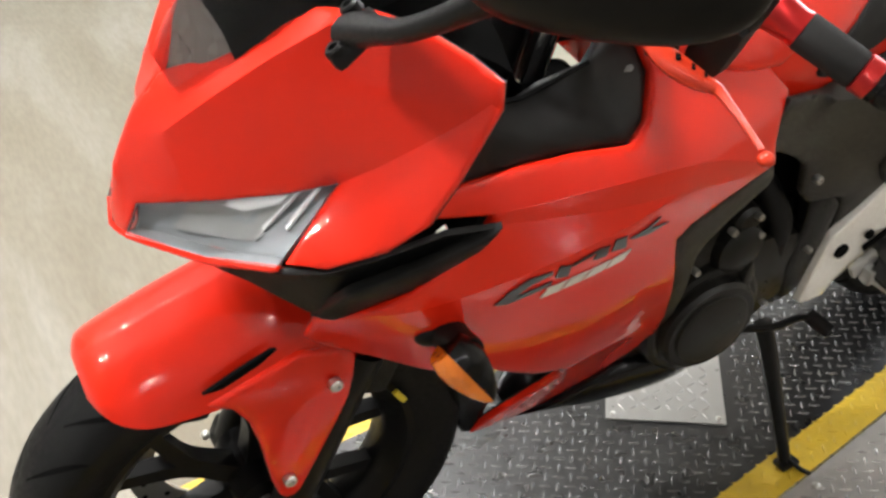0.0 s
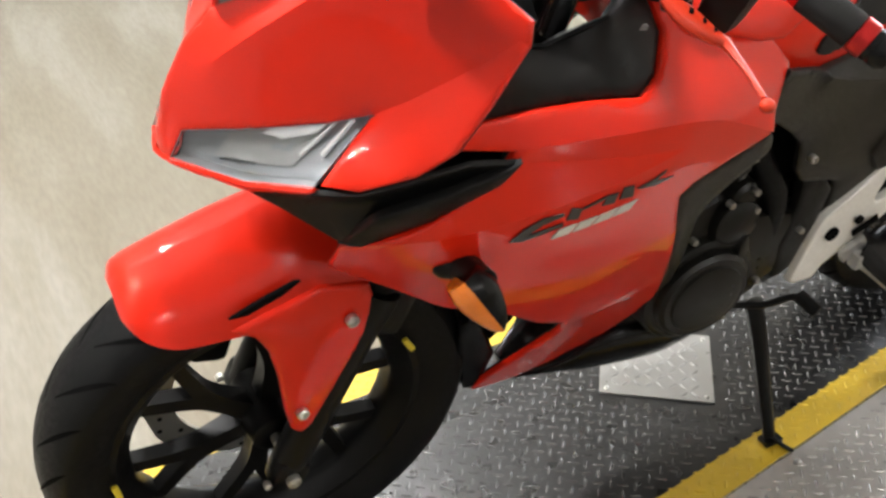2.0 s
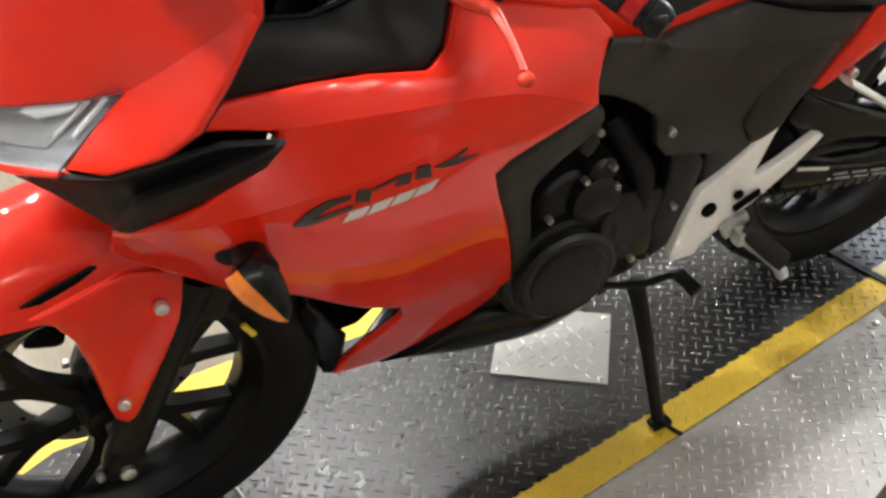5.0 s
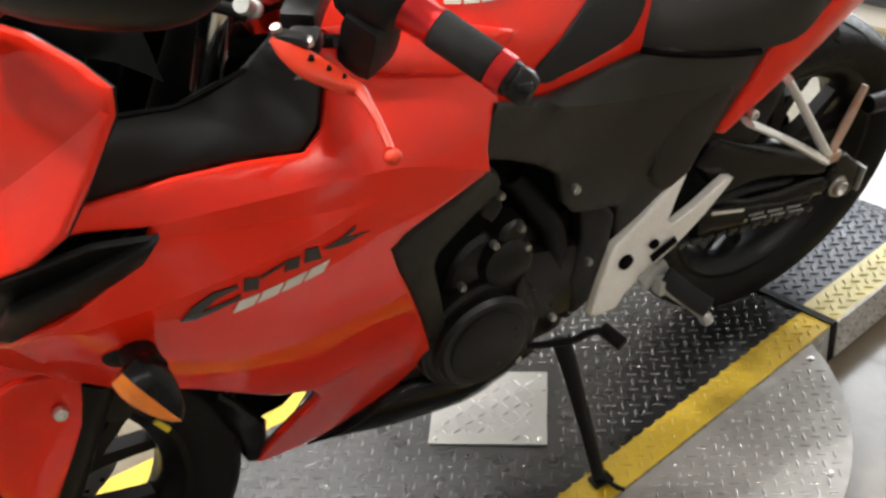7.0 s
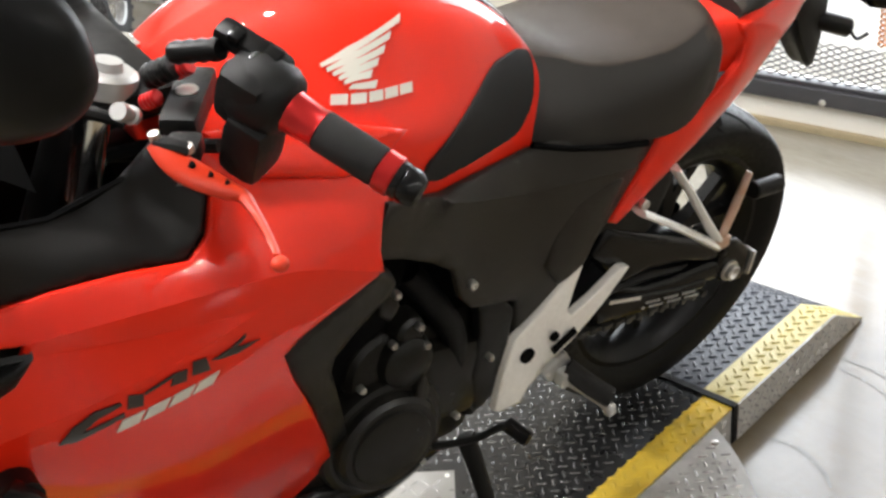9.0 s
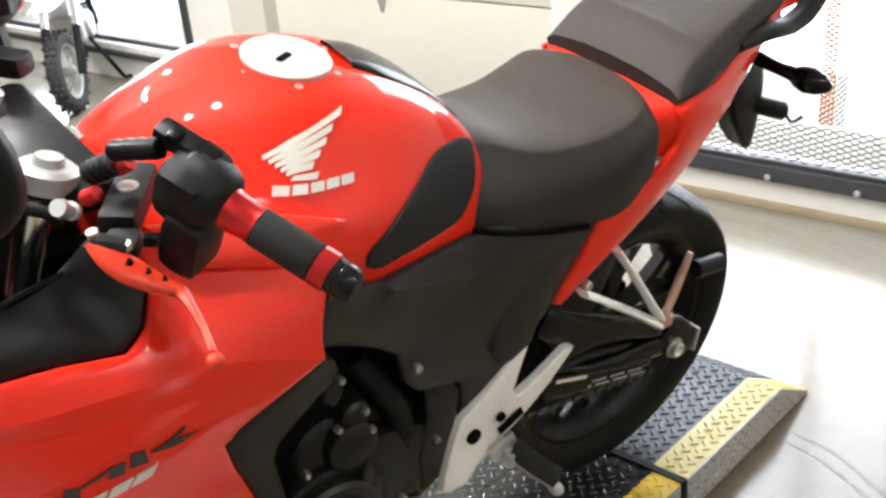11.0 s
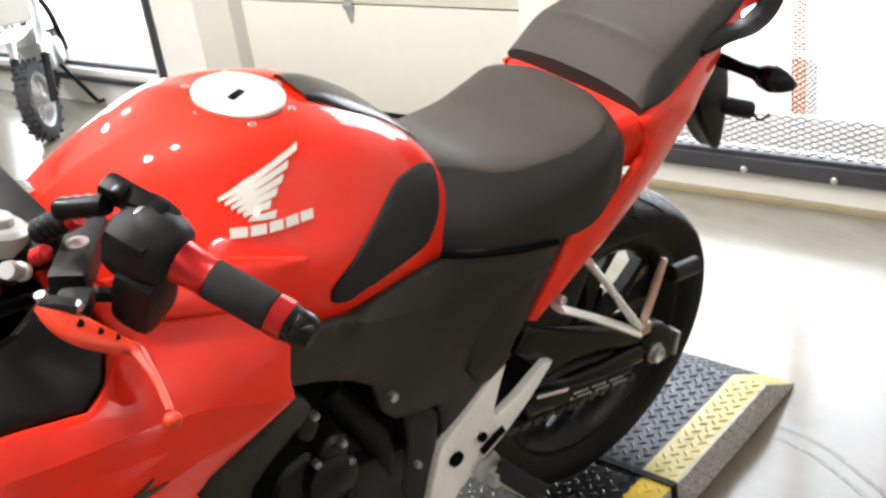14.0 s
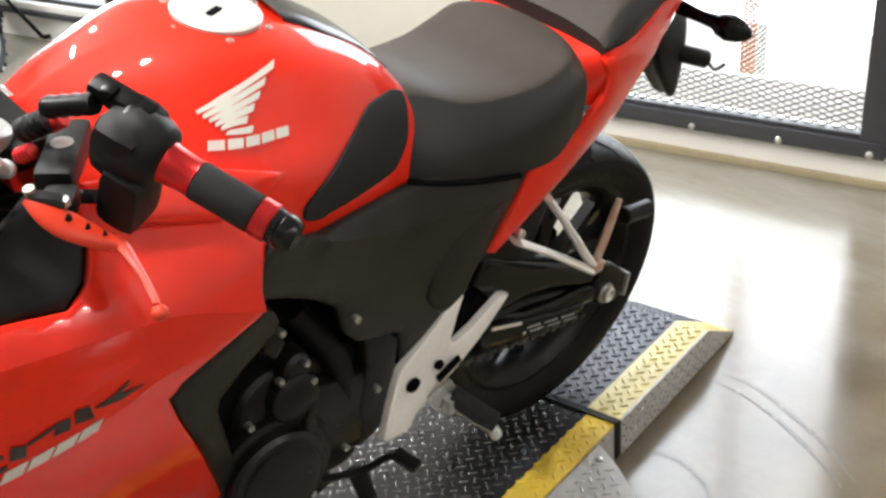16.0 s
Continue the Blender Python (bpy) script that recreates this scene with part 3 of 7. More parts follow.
for s in (0.045, 1.085):
    bm = bmesh.new()
    wall_box(bm, s, s + 0.08, 0.104, 2.25, -0.035, 0.03, 0.006)
    part("post", bm, FRAME_BLACK, gate, "black steel post with worn paint")
for s in (0.091, 0.362, 0.643, 0.934):
    bm = bmesh.new()
    lathe(bm, on_wall(s, 0.113, 0.034), WALL_N, [(0, 0.011), (0.004, 0.011), (0.008, 0.007), (0.008, 0)], 14)
    part("bolt", bm, BOLT, gate, "zinc bolt")


def mesh_sheet(s0, s1, h0, h1, out, mat, name, cell_s=0.045, cell_h=0.02, wire=0.0016, label=""):
    verts, faces = [], []

    def ribbon(a, b):
        pa, pb = on_wall(*a, out), on_wall(*b, out)
        for o in ((0, 0, wire), WALL_N * wire * 1.2):
            o = Vector(o)
            i = len(verts)
            verts.extend((pa - o, pb - o, pb + o, pa + o))
            faces.append((i, i + 1, i + 2, i + 3))
    rows = int((h1 - h0) / cell_h)
    cols = int((s1 - s0) / cell_s)
    for r in range(rows):
        for k in range(cols):
            s, h = s0 + k * cell_s, h0 + r * cell_h
            ribbon((s, h), (s + cell_s / 2, h + cell_h / 2))
            ribbon((s + cell_s / 2, h + cell_h / 2), (s + cell_s, h))
            ribbon((s, h), (s + cell_s / 2, h - cell_h / 2))
            ribbon((s + cell_s / 2, h - cell_h / 2), (s + cell_s, h))
    me = bpy.data.meshes.new(name)
    me.from_pydata([tuple(v) for v in verts], [], faces)
    me.materials.append(mat)
    ob = new(name, me)
    ob.parent = gate
    return tagged(ob, label, "", "", "stuff")


mesh_sheet(0.12, 1.09, 0.168, 0.31, 0.0, MESH_GREY, "expanded_mesh", 0.042, 0.0185, 0.0021, "dark expanded metal mesh")
mesh_sheet(0.46, 0.53, 0.31, 2.2, 0.004, ORANGE_NET, "netting", 0.0235, 0.0165, 0.0036, "strip of orange netting")
mesh_sheet(0.43, 0.46, 0.31, 2.2, 0.0, MESH_GREY, "expanded_mesh", 0.015, 0.016, 0.0018)
bm = bmesh.new()
wall_box(bm, -1.5, 7.5, -0.6, 3.6, -1.5, -1.45)
tagged(part("backdrop", bm, BACKDROP), "white overcast daylight outside", "", "", "structure")

# daylight entering at the openings, and ceiling lamps
lamp("gate_daylight", on_wall(0.6, 1.2, -0.1), on_wall(0.6, 0.7, 3), 1.0, 2.0, 36, (0.93, 0.97, 1.0))
lamp("window_daylight", on_wall(4.55, 1.2, -0.1), on_wall(4.5, 0.7, 3), 1.9, 1.9, 60, (0.9, 0.95, 1.0))


def ceiling_lamp(x, y, watts):
    thing = tagged(new("ceiling_lamp"), "white ceiling lamp with two glowing heads", "ceiling lamp", "ceiling lamps")
    b = bmesh.new()
    box(b, (x, y, 3.285), (0.42, 0.07, 0.03), 0.008)
    part("track", b, GALV, thing)
    for d in (-0.15, 0.15):
        b = bmesh.new()
        lathe(b, (x + d, y, 3.27), (0, 0, -1), [(0, 0.04), (0.02, 0.065), (0.07, 0.07), (0.075, 0.062)], 20)
        head = part("housing", b, GALV, thing)
        b = bmesh.new()
        lathe(b, (x + d, y, 3.194), (0, 0, -1), [(0, 0.058), (0.008, 0.052), (0.013, 0.03), (0.014, 0)], 20)
        part("diffuser", b, LAMP_WHITE, head)
        data = bpy.data.lights.new("lamp_light", "AREA")
        data.shape, data.size, data.energy, data.color = "DISK", 0.09, watts / 2, (1.0, 0.95, 0.88)
        light = new("lamp_light", data)
        light.location = (x + d, y, 3.172)


def tube_lamp(x, y, watts):
    thing = tagged(new("tube_lamp"), "white batten lamp with a glowing diffuser on the ceiling", "ceiling lamp", "batten lamps")
    b = bmesh.new()
    box(b, (x, y, 3.28), (0.48, 0.1, 0.04), 0.008)
    body = part("housing", b, WALL, thing)
    b = bmesh.new()
    box(b, (x, y, 3.245), (0.42, 0.07, 0.026), 0.01)
    part("diffuser", b, LAMP_WHITE, body)
    data = bpy.data.lights.new("lamp_light", "AREA")
    data.shape, data.size, data.size_y, data.energy, data.color = "RECTANGLE", 0.38, 0.06, watts, (1.0, 0.95, 0.88)
    light = new("lamp_light", data)
    light.location = (x, y, 3.22)


for x, y, watts in ((-2.0, -4.15, 14), (0.3, -4.15, 36), (2.6, -4.15, 66)):
    tube_lamp(x, y, watts)
for x, y, watts in ((-1.7, 0.2, 96), (0.5, 0.0, 84), (0.9, 2.6, 74), (-1.0, 2.0, 165)):
    ceiling_lamp(x, y, watts)


# ---- the stand that the motorcycle is parked on ----
DECK_TURN = radians(9.5)
E1 = Vector((math.cos(DECK_TURN), math.sin(DECK_TURN), 0))
E2 = Vector((-math.sin(DECK_TURN), math.cos(DECK_TURN), 0))
JOINT = Vector((1.434, -0.164, 0))


def deck(a, b, z=0.0):
    """A place on the stand: a along it towards the ramp, b across it from the near edge."""
    return JOINT + E1 * a + E2 * b + Vector((0, 0, z))


def prism(bm, loop, depth):
    top = [bm.verts.new(p) for p in loop]
    low = [bm.verts.new(p - Vector((0, 0, depth))) for p in loop]
    bm.faces.new(top)
    bm.faces.new(low[::-1])
    for i in range(len(loop)):
        j = (i + 1) % len(loop)
        bm.faces.new((top[i], low[i], low[j], top[j]))
    return bm


def lug_field(name, mat, parent, inside, a0, a1, b0, b1, place, pitch=0.0212, turn=0.0, size=(0.0118, 0.0026, 0.003), label=""):
    """Raised tread lugs in alternating directions."""
    verts, faces = [], []
    n = 0
    row = pitch / math.sqrt(2)
    for j in range(int((b1 - b0) / row) + 1):
        for i in range(int((a1 - a0) / (2 * row)) + 1):
            a, b = a0 + (2 * i + j % 2) * row, b0 + j * row
            ang = turn + (math.pi / 4 if j % 2 else -math.pi / 4)
            if a > a1 or not inside(a, b):
                continue
            ca, sa = math.cos(ang), math.sin(ang)
            k = len(verts)
            for x, y, z in ((-1, 0, 0), (-0.45, -1, 0), (0.45, -1, 0), (1, 0, 0), (0.45, 1, 0), (-0.45, 1, 0), (-0.55, 0, 1), (0.55, 0, 1)):
                x, y = x * size[0], y * size[1]
                verts.append(tuple(place(a + x * ca - y * sa, b + x * sa + y * ca, z * size[2])))
            faces += [(k, k + 1, k + 6), (k + 1, k + 2, k + 7, k + 6), (k + 2, k + 3, k + 7), (k + 3, k + 4, k + 7), (k + 4, k + 5, k + 6, k + 7), (k + 5, k, k + 6)]
            n += 1
    me = bpy.data.meshes.new(name)
    me.from_pydata(verts, [], faces)
    me.materials.append(mat)
    ob = new(name, me)
    ob.parent = parent
    for f in me.polygons:
        f.use_smooth = True
    return tagged(ob, label, "", "", "stuff")


stand = tagged(new("display_stand"), "low tread-plate motorcycle stand painted black with yellow edges", "stand")
FAR = 0.50          # width of the stand at the ramp
near_front, tip_near, tip_far, bend = deck(-1.86, 0), Vector((-0.52, -0.36, 0)), Vector((-0.505, 0.102, 0)), Vector((-0.12, 0.287, 0))
far_rear = deck(0, FAR)
outer = [JOINT, far_rear, bend, tip_far, tip_near, near_front]


def inset(loop, r):
    c = sum(loop, Vector()) / len(loop)
    out = []
    for i in range(len(loop)):
        p, q, s = loop[i - 1], loop[i], loop[(i + 1) % len(loop)]
        d1, d2 = (q - p).normalized(), (s - q).normalized()
        n1, n2 = Vector((-d1.y, d1.x, 0)), Vector((-d2.y, d2.x, 0))
        if n1.dot(c - q) < 0:
            n1, n2 = -n1, -n2
        m = (n1 + n2).normalized()
        out.append(q + m * (r / max(0.3, m.dot(n1))))
    return out


bm = prism(bmesh.new(), [p - Vector((0, 0, 0.004)) for p in outer], -FLOOR - 0.004)
part("body", bm, BARE, stand, "bare tread-plate sides")
inner = inset(outer, 0.064)
# keep the black field running out to the ramp joint
inner[0] = deck(-0.006, 0.064)
inner[1] = deck(-0.006, FAR - 0.064)
bm = prism(bmesh.new(), [p + Vector((0, 0, 0)) for p in inner], 0.0039)
part("black_field", bm, DECK, stand, "worn black painted tread plate")
names = ("far_stripe", "far_stripe", "front_stripe", "front_stripe", "near_stripe")
for k in range(1, 6):
    i, j = k, (k + 1) % 6
    bm = prism(bmesh.new(), [outer[i], outer[j], inner[j] + Vector((0, 0, 0)), inner[i]], 0.0039)
    part(names[k - 1], bm, YELLOW, stand, "yellow painted border stripe")


def within(loop):
    p = [(v.x, v.y) for v in loop]

    def test(a, b):
        q = deck(a, b)
        hit, j = False, len(p) - 1
        for i in range(len(p)):
            if (p[i][1] > q.y) != (p[j][1] > q.y) and q.x < (p[j][0] - p[i][0]) * (q.y - p[i][1]) / (p[j][1] - p[i][1]) + p[i][0]:
                hit = not hit
            j = i
        return hit
    return test


PLATE = [Vector((0.637, 0.02, 0)), Vector((0.803, -0.108, 0)), Vector((0.915, 0.05, 0)), Vector((0.75, 0.18, 0))]
in_field, in_all, in_plate = within(inset(inner, 0.012)), within(inset(outer, 0.012)), within(inset(PLATE, -0.014))
lug_field("tread_lug", LUG_DARK, stand, lambda a, b: in_field(a, b) and not in_plate(a, b), -2.05, 0, 0, 0.9, deck)
lug_field("tread_lug", YELLOW, stand, lambda a, b: in_all(a, b) and not within(inset(inner, -0.004))(a, b), -2.05, 0, 0, 0.9, deck)
# side lugs on the near face
lug_field("tread_lug", LUG_BARE, stand, lambda a, b: True, -1.85, -0.03, 0.02, 0.08, lambda a, b, z: deck(a, -z, FLOOR + b))
# black strip on the joint, hanging over the edge
bm = bmesh.new()
for b0, b1, z0, z1 in ((0.0, FAR, -0.002, 0.004), (-0.004, 0.003, FLOOR + 0.004, 0.004)):
    vs = [bm.verts.new(deck(a, b, z)) for a in (-0.009, 0.007) for b in (b0, b1) for z in (z0, z1)]
    for f in ((0, 1, 3, 2), (4, 6, 7, 5), (0, 4, 5, 1), (2, 3, 7, 6), (0, 2, 6, 4), (1, 5, 7, 3)):
        bm.faces.new([vs[i] for i in f])
part("joint_strip", bm, RUBBER, stand, "black rubber strip over the joint")
# thin steel rod by the front wheel
bm = bmesh.new()
rod(bm, (0.145, 0.013, 0.006), (0.182, -0.30, 0.006), 0.0035, 8)
tagged(part("wheel_stop_rod", bm, GALV), "thin steel rod lying across the black deck", "rod")

# bright plate screwed to the deck
plate = tagged(new("cover_plate"), "small bright tread-plate cover screwed to the stand", "plate")
bm = prism(bmesh.new(), [p + Vector((0, 0, 0.0045)) for p in PLATE], 0.004)
part("sheet", bm, BRIGHT, plate, sharp=20)
p_in = within(inset(PLATE, 0.014))
lug_field("tread_lug", BRIGHT, plate, p_in, -1.0, -0.3, 0.0, 0.6, lambda a, b, z: deck(a, b, z + 0.0045), turn=radians(40))
for p in inset(PLATE, 0.013):
    bm = bmesh.new()
    lathe(bm, p + Vector((0, 0, 0.004)), (0, 0, 1), [(0, 0.0045), (0.002, 0.0045), (0.0035, 0.002), (0.0035, 0)], 10)
    part("screw", bm, BOLT, plate)

# rounded side wing of the stand
wing = tagged(new("side_plate"), "rounded bare tread-plate wing beside the stand", "plate")
ARC_A, ARC_B, ARC_R = -0.535, 0.23, 0.516
LEFT_A = -1.05
HALF = math.asin((ARC_B + 0.003) / ARC_R)
turns = [HALF + (math.pi - 2 * HALF) * k / 40 for k in range(41)]
loop = [deck((ARC_A if t < math.pi / 2 else LEFT_A) + ARC_R * math.cos(t), ARC_B - ARC_R * math.sin(t), -0.004) for t in turns]
bm = prism(bmesh.new(), loop, 0.005)
part("sheet", bm, BARE, wing, sharp=20)
lug_field("tread_lug", LUG_BARE, wing, lambda a, b: (a - min(max(a, LEFT_A), ARC_A)) ** 2 + (b - ARC_B) ** 2 < (ARC_R - 0.015) ** 2, -1.6, 0, -0.54, -0.016, lambda a, b, z: deck(a, b, z - 0.004))
for a, b in ((-0.115, -0.028), (-0.35, -0.025), (-0.34, -0.215), (-0.86, -0.025), (-0.61, -0.025), (-1.1, -0.025), (-1.1, -0.215)):
    bm = bmesh.new()
    lathe(bm, deck(a, b, -0.004), (0, 0, 1), [(0, 0.007), (0.003, 0.007), (0.005, 0.004), (0.005, 0)], 12)
    part("rivet", bm, BOLT, wing, "flat rivet head")
for a, b in ((-0.53, -0.2), (-0.3, -0.14), (-1.05, -0.2)):
    bm = bmesh.new()
    rod(bm, deck(a, b, FLOOR), deck(a, b, -0.009), 0.02, 12)
    part("foot", bm, GALV, wing)

# ramp
ramp = tagged(new("ramp"), "dark blue-grey tread-plate ramp with yellow edge", "ramp")
RL, FLAT = 0.55, 0.40


def ramp_z(a):
    return 0.0 if a < FLAT else -(a - FLAT) / (RL - FLAT) * (-FLOOR - 0.006)


for nm, b0, b1, mat in (("yellow_edge", 0.0, 0.075, YELLOW_WORN), ("tread", 0.075, FAR - 0.075, DECK_BLUE), ("yellow_edge", FAR - 0.075, FAR, YELLOW_WORN)):
    bm = bmesh.new()
    verts = [[bm.verts.new(deck(a, b, z)) for a, z in ((0.008, 0.0), (FLAT, 0.0), (RL, FLOOR + 0.006), (RL, FLOOR + 0.001), (FLAT, FLOOR + 0.001), (0.008, FLOOR + 0.001))] for b in (b0, b1)]
    bm.faces.new(verts[0])
    bm.faces.new(verts[1][::-1])
    for i in range(6):
        j = (i + 1) % 6
        bm.faces.new((verts[0][i], verts[1][i], verts[1][j], verts[0][j]))
    part(nm, bm, mat, ramp)
    lug_field("tread_lug", YELLOW_WORN if mat is YELLOW_WORN else LUG_BLUE, ramp, lambda a, b: True, 0.025, RL - 0.02, b0 + 0.014, b1 - 0.012, lambda a, b, z: deck(a, b, ramp_z(a) + z))
bm = bmesh.new()
vs = [bm.verts.new(deck(a, b, z)) for b in (-0.004, -0.0005) for a, z in ((0.01, -0.001), (FLAT, -0.001), (RL - 0.004, FLOOR + 0.005), (0.01, FLOOR + 0.002))]
for f in ((0, 1, 2, 3), (7, 6, 5, 4), (0, 4, 5, 1), (1, 5, 6, 2), (2, 6, 7, 3), (3, 7, 4, 0)):
    bm.faces.new([vs[i] for i in f])
part("side_plate", bm, BARE, ramp, "bare tread-plate side")
lug_field("tread_lug", LUG_BARE, ramp, lambda a, b: b < 0.075 + (0 if a < FLAT else ramp_z(a)), 0.02, RL - 0.04, 0.015, 0.085, lambda a, b, z: deck(a, -0.004 - z, FLOOR + b))


# ---- the motorcycle ----
# u backwards from the front axle, w to the rider's right, v up; it leans on its side stand
bike = tagged(new("motorcycle"), "glossy red and black sports motorcycle leaning on its side stand", "motorcycle")
bike.matrix_world = pose(0, 0, 0, 11, 0, 0)
SIDE_U = [-0.02, 0.1, 0.2, 0.35, 0.5, 0.66]
SIDE_V = [0.15, 0.34, 0.456, 0.53, 0.67, 0.76, 0.86, 0.9, 0.95, 1.03]
SIDE_W = np.array([
    [0.0, 0.0, 0.0, 0.0, 0.005, 0.01],
    [0.01, 0.03, 0.062, 0.09, 0.092, 0.092],
    [0.04, 0.083, 0.122, 0.146, 0.143, 0.138],
    [0.06, 0.118, 0.16, 0.182, 0.174, 0.167],
    [0.08, 0.165, 0.214, 0.232, 0.219, 0.206],
    [0.095, 0.205, 0.24, 0.25, 0.232, 0.216],
    [0.13, 0.235, 0.257, 0.262, 0.244, 0.23],
    [0.16, 0.245, 0.263, 0.26, 0.239, 0.222],
    [0.19, 0.262, 0.264, 0.24, 0.213, 0.192],
    [0.20, 0.255, 0.246, 0.2, 0.165, 0.145]])
CREASE_U = [0.1, 0.18, 0.28, 0.34, 0.42, 0.485, 0.587, 0.66]
CREASE_V = [0.93, 0.912, 0.901, 0.894, 0.882, 0.861, 0.801, 0.755]


def side_column(u):
    i = int(np.clip(np.searchsorted(SIDE_U, u) - 1, 0, len(SIDE_U) - 2))
    h = SIDE_U[i + 1] - SIDE_U[i]
    t = (u - SIDE_U[i]) / h
    p, q = SIDE_W[:, i], SIDE_W[:, i + 1]

    def slope(k):
        a, c = max(k - 1, 0), min(k + 1, len(SIDE_U) - 1)
        return (SIDE_W[:, c] - SIDE_W[:, a]) / (SIDE_U[c] - SIDE_U[a])
    if t < 0:
        return p + slope(i) * t * h
    if t > 1:
        return q + slope(i + 1) * (t - 1) * h
    return p * (2 * t ** 3 - 3 * t * t + 1) + q * (3 * t * t - 2 * t ** 3) + h * (slope(i) * (t ** 3 - 2 * t * t + t) + slope(i + 1) * (t ** 3 - t * t))


def bend(x, xs, ys):
    """A smooth line through the points (xs, ys), straight on past its ends."""
    i = int(np.clip(np.searchsorted(xs, x) - 1, 0, len(xs) - 2))
    h = xs[i + 1] - xs[i]
    t = (x - xs[i]) / h

    def slope(k):
        a, c = max(k - 1, 0), min(k + 1, len(xs) - 1)
        return (ys[c] - ys[a]) / (xs[c] - xs[a])
    if t < 0 or t > 1:
        return ys[i] + slope(i) * t * h if t < 0 else ys[i + 1] + slope(i + 1) * (t - 1) * h
    return ys[i] * (2 * t ** 3 - 3 * t * t + 1) + ys[i + 1] * (3 * t * t - 2 * t ** 3) + h * (slope(i) * (t ** 3 - 2 * t * t + t) + slope(i + 1) * (t ** 3 - t * t))


def wedge_low(u):
    return 0.81 + (u - 0.16) * 0.12


def wedge_high(u):
    return 0.905 - (u - 0.16) * 0.225


def side(u, v):
    """Half width of the fairing: a smooth skin with a wedge-shaped facet and a tucked-in upper band."""
    low, high = wedge_low(u), wedge_high(u)
    facet = min(max(v - low, 0.0), max(high - low, 0.0)) if 0.1 < u < 0.436 else 0.0
    tuck = 0.42 * max(0.0, v - bend(u, CREASE_U, CREASE_V))
    return float(bend(v, SIDE_V, side_column(u))) - 0.21 * facet - tuck


SIDE_FOLDS = [[(u, bend(u, CREASE_U, CREASE_V)) for u in np.linspace(0.15, 0.6, 30)],
              [(u, wedge_low(u)) for u in np.linspace(0.1, 0.43, 12)],
              [(u, wedge_high(u)) for u in np.linspace(0.215, 0.432, 10)]]


def fairing_panel(name, loop, mat, label="", mirror=True, **k):
    return part(name, panel(loop, surf=side, **k), mat, bike, label, 50, mirror)


# wheels
def wheel(name, u, r, width, rim_r, side_sign, bead):
    hub = bmesh.new()
    w2 = width * 0.36
    prof = [(-w2, rim_r + 0.006), (-w2 + 0.006, rim_r + 0.008), (-w2 + 0.012, rim_r - 0.004), (-w2 + 0.024, rim_r - 0.016), (w2 - 0.024, rim_r - 0.016), (w2 - 0.012, rim_r - 0.004), (w2 - 0.006, rim_r + 0.008), (w2, rim_r + 0.006),
            (w2, rim_r - 0.004), (w2 - 0.02, rim_r - 0.026), (0.012, rim_r - 0.03), (-0.012, rim_r - 0.03), (-w2 + 0.02, rim_r - 0.026), (-w2, rim_r - 0.004)]
    seg = 72
    x, y, z = Vector((1, 0, 0)), Vector((0, 0, 1)), Vector((0, 1, 0))
    c = Vector((u, 0, r))
    rings = [[hub.verts.new(c + z * d + (x * math.cos(a) + y * math.sin(a)) * q) for d, q in prof] for a in (2 * math.pi * k / seg for k in range(seg))]
    for i in range(seg):
        p, q = rings[i], rings[(i + 1) % seg]
        for k in range(len(prof)):
            j = (k + 1) % len(prof)
            hub.faces.new((p[k], p[j], q[j], q[k]))
    rim = part(name, hub, BLACK_METAL, bike, "black cast wheel", 40)
    t = bmesh.new()
    cr = []
    for k in range(25):
        a = -math.pi * 0.5 + math.pi * k / 24
        cr.append((math.sin(a) * width / 2, r - (1 - math.cos(a)) * (r - rim_r - 0.035) * 0.62))
    prof = [(-width * 0.34, rim_r + 0.002), (-width * 0.44, rim_r + 0.02)] + cr[1:-1] + [(width * 0.44, rim_r + 0.02), (width * 0.34, rim_r + 0.002)]
    rings = [[t.verts.new(c + z * d + (x * math.cos(a) + y * math.sin(a)) * q) for d, q in prof] for a in (2 * math.pi * k / 96 for k in range(96))]
    for i in range(96):
        p, q = rings[i], rings[(i + 1) % 96]
        for k in range(len(prof) - 1):
            t.faces.new((p[k], p[k + 1], q[k + 1], q[k]))
    part("tyre", t, RUBBER, rim, "black road tyre", 60)
    # slanted tread grooves cut as dark slits
    g = bmesh.new()
    for k in range(22):
        for sgn in (-1, 1):
            a0 = 2 * math.pi * (k + (0.25 if sgn > 0 else 0)) / 22
            line = []
            for s in range(9):
                f = s / 8
                ang = (0.12 + 0.72 * f) * math.pi * 0.5 * sgn
                ww = math.sin(ang) * width / 2
                rr = r - (1 - math.cos(ang)) * (r - rim_r - 0.035) * 0.62 + 0.0006
                aa = a0 + 0.26 * (1 - f) ** 1.4
                line.append((ww, rr, aa, 0.0055 * math.sin(math.pi * min(0.97, max(0.08, f))) + 0.0008))
            vs = []
            for ww, rr, aa, h in line:
                for e in (-h, h):
                    vs.append(g.verts.new(c + z * ww + (x * math.cos(aa + e / r) + y * math.sin(aa + e / r)) * rr))
            for s in range(8):
                g.faces.new((vs[2 * s], vs[2 * s + 1], vs[2 * s + 3], vs[2 * s + 2]))
    tagged(part("tread_groove", g, DARK, rim), "dark slanted tread grooves", "", "", "stuff")
    h = bmesh.new()
    lathe(h, c - z * 0.055, z, [(0, 0.02), (0.004, 0.032), (0.02, 0.036), (0.055, 0.04), (0.09, 0.036), (0.106, 0.032), (0.11, 0.02)], 32)
    part("hub", h, BLACK_METAL, rim)
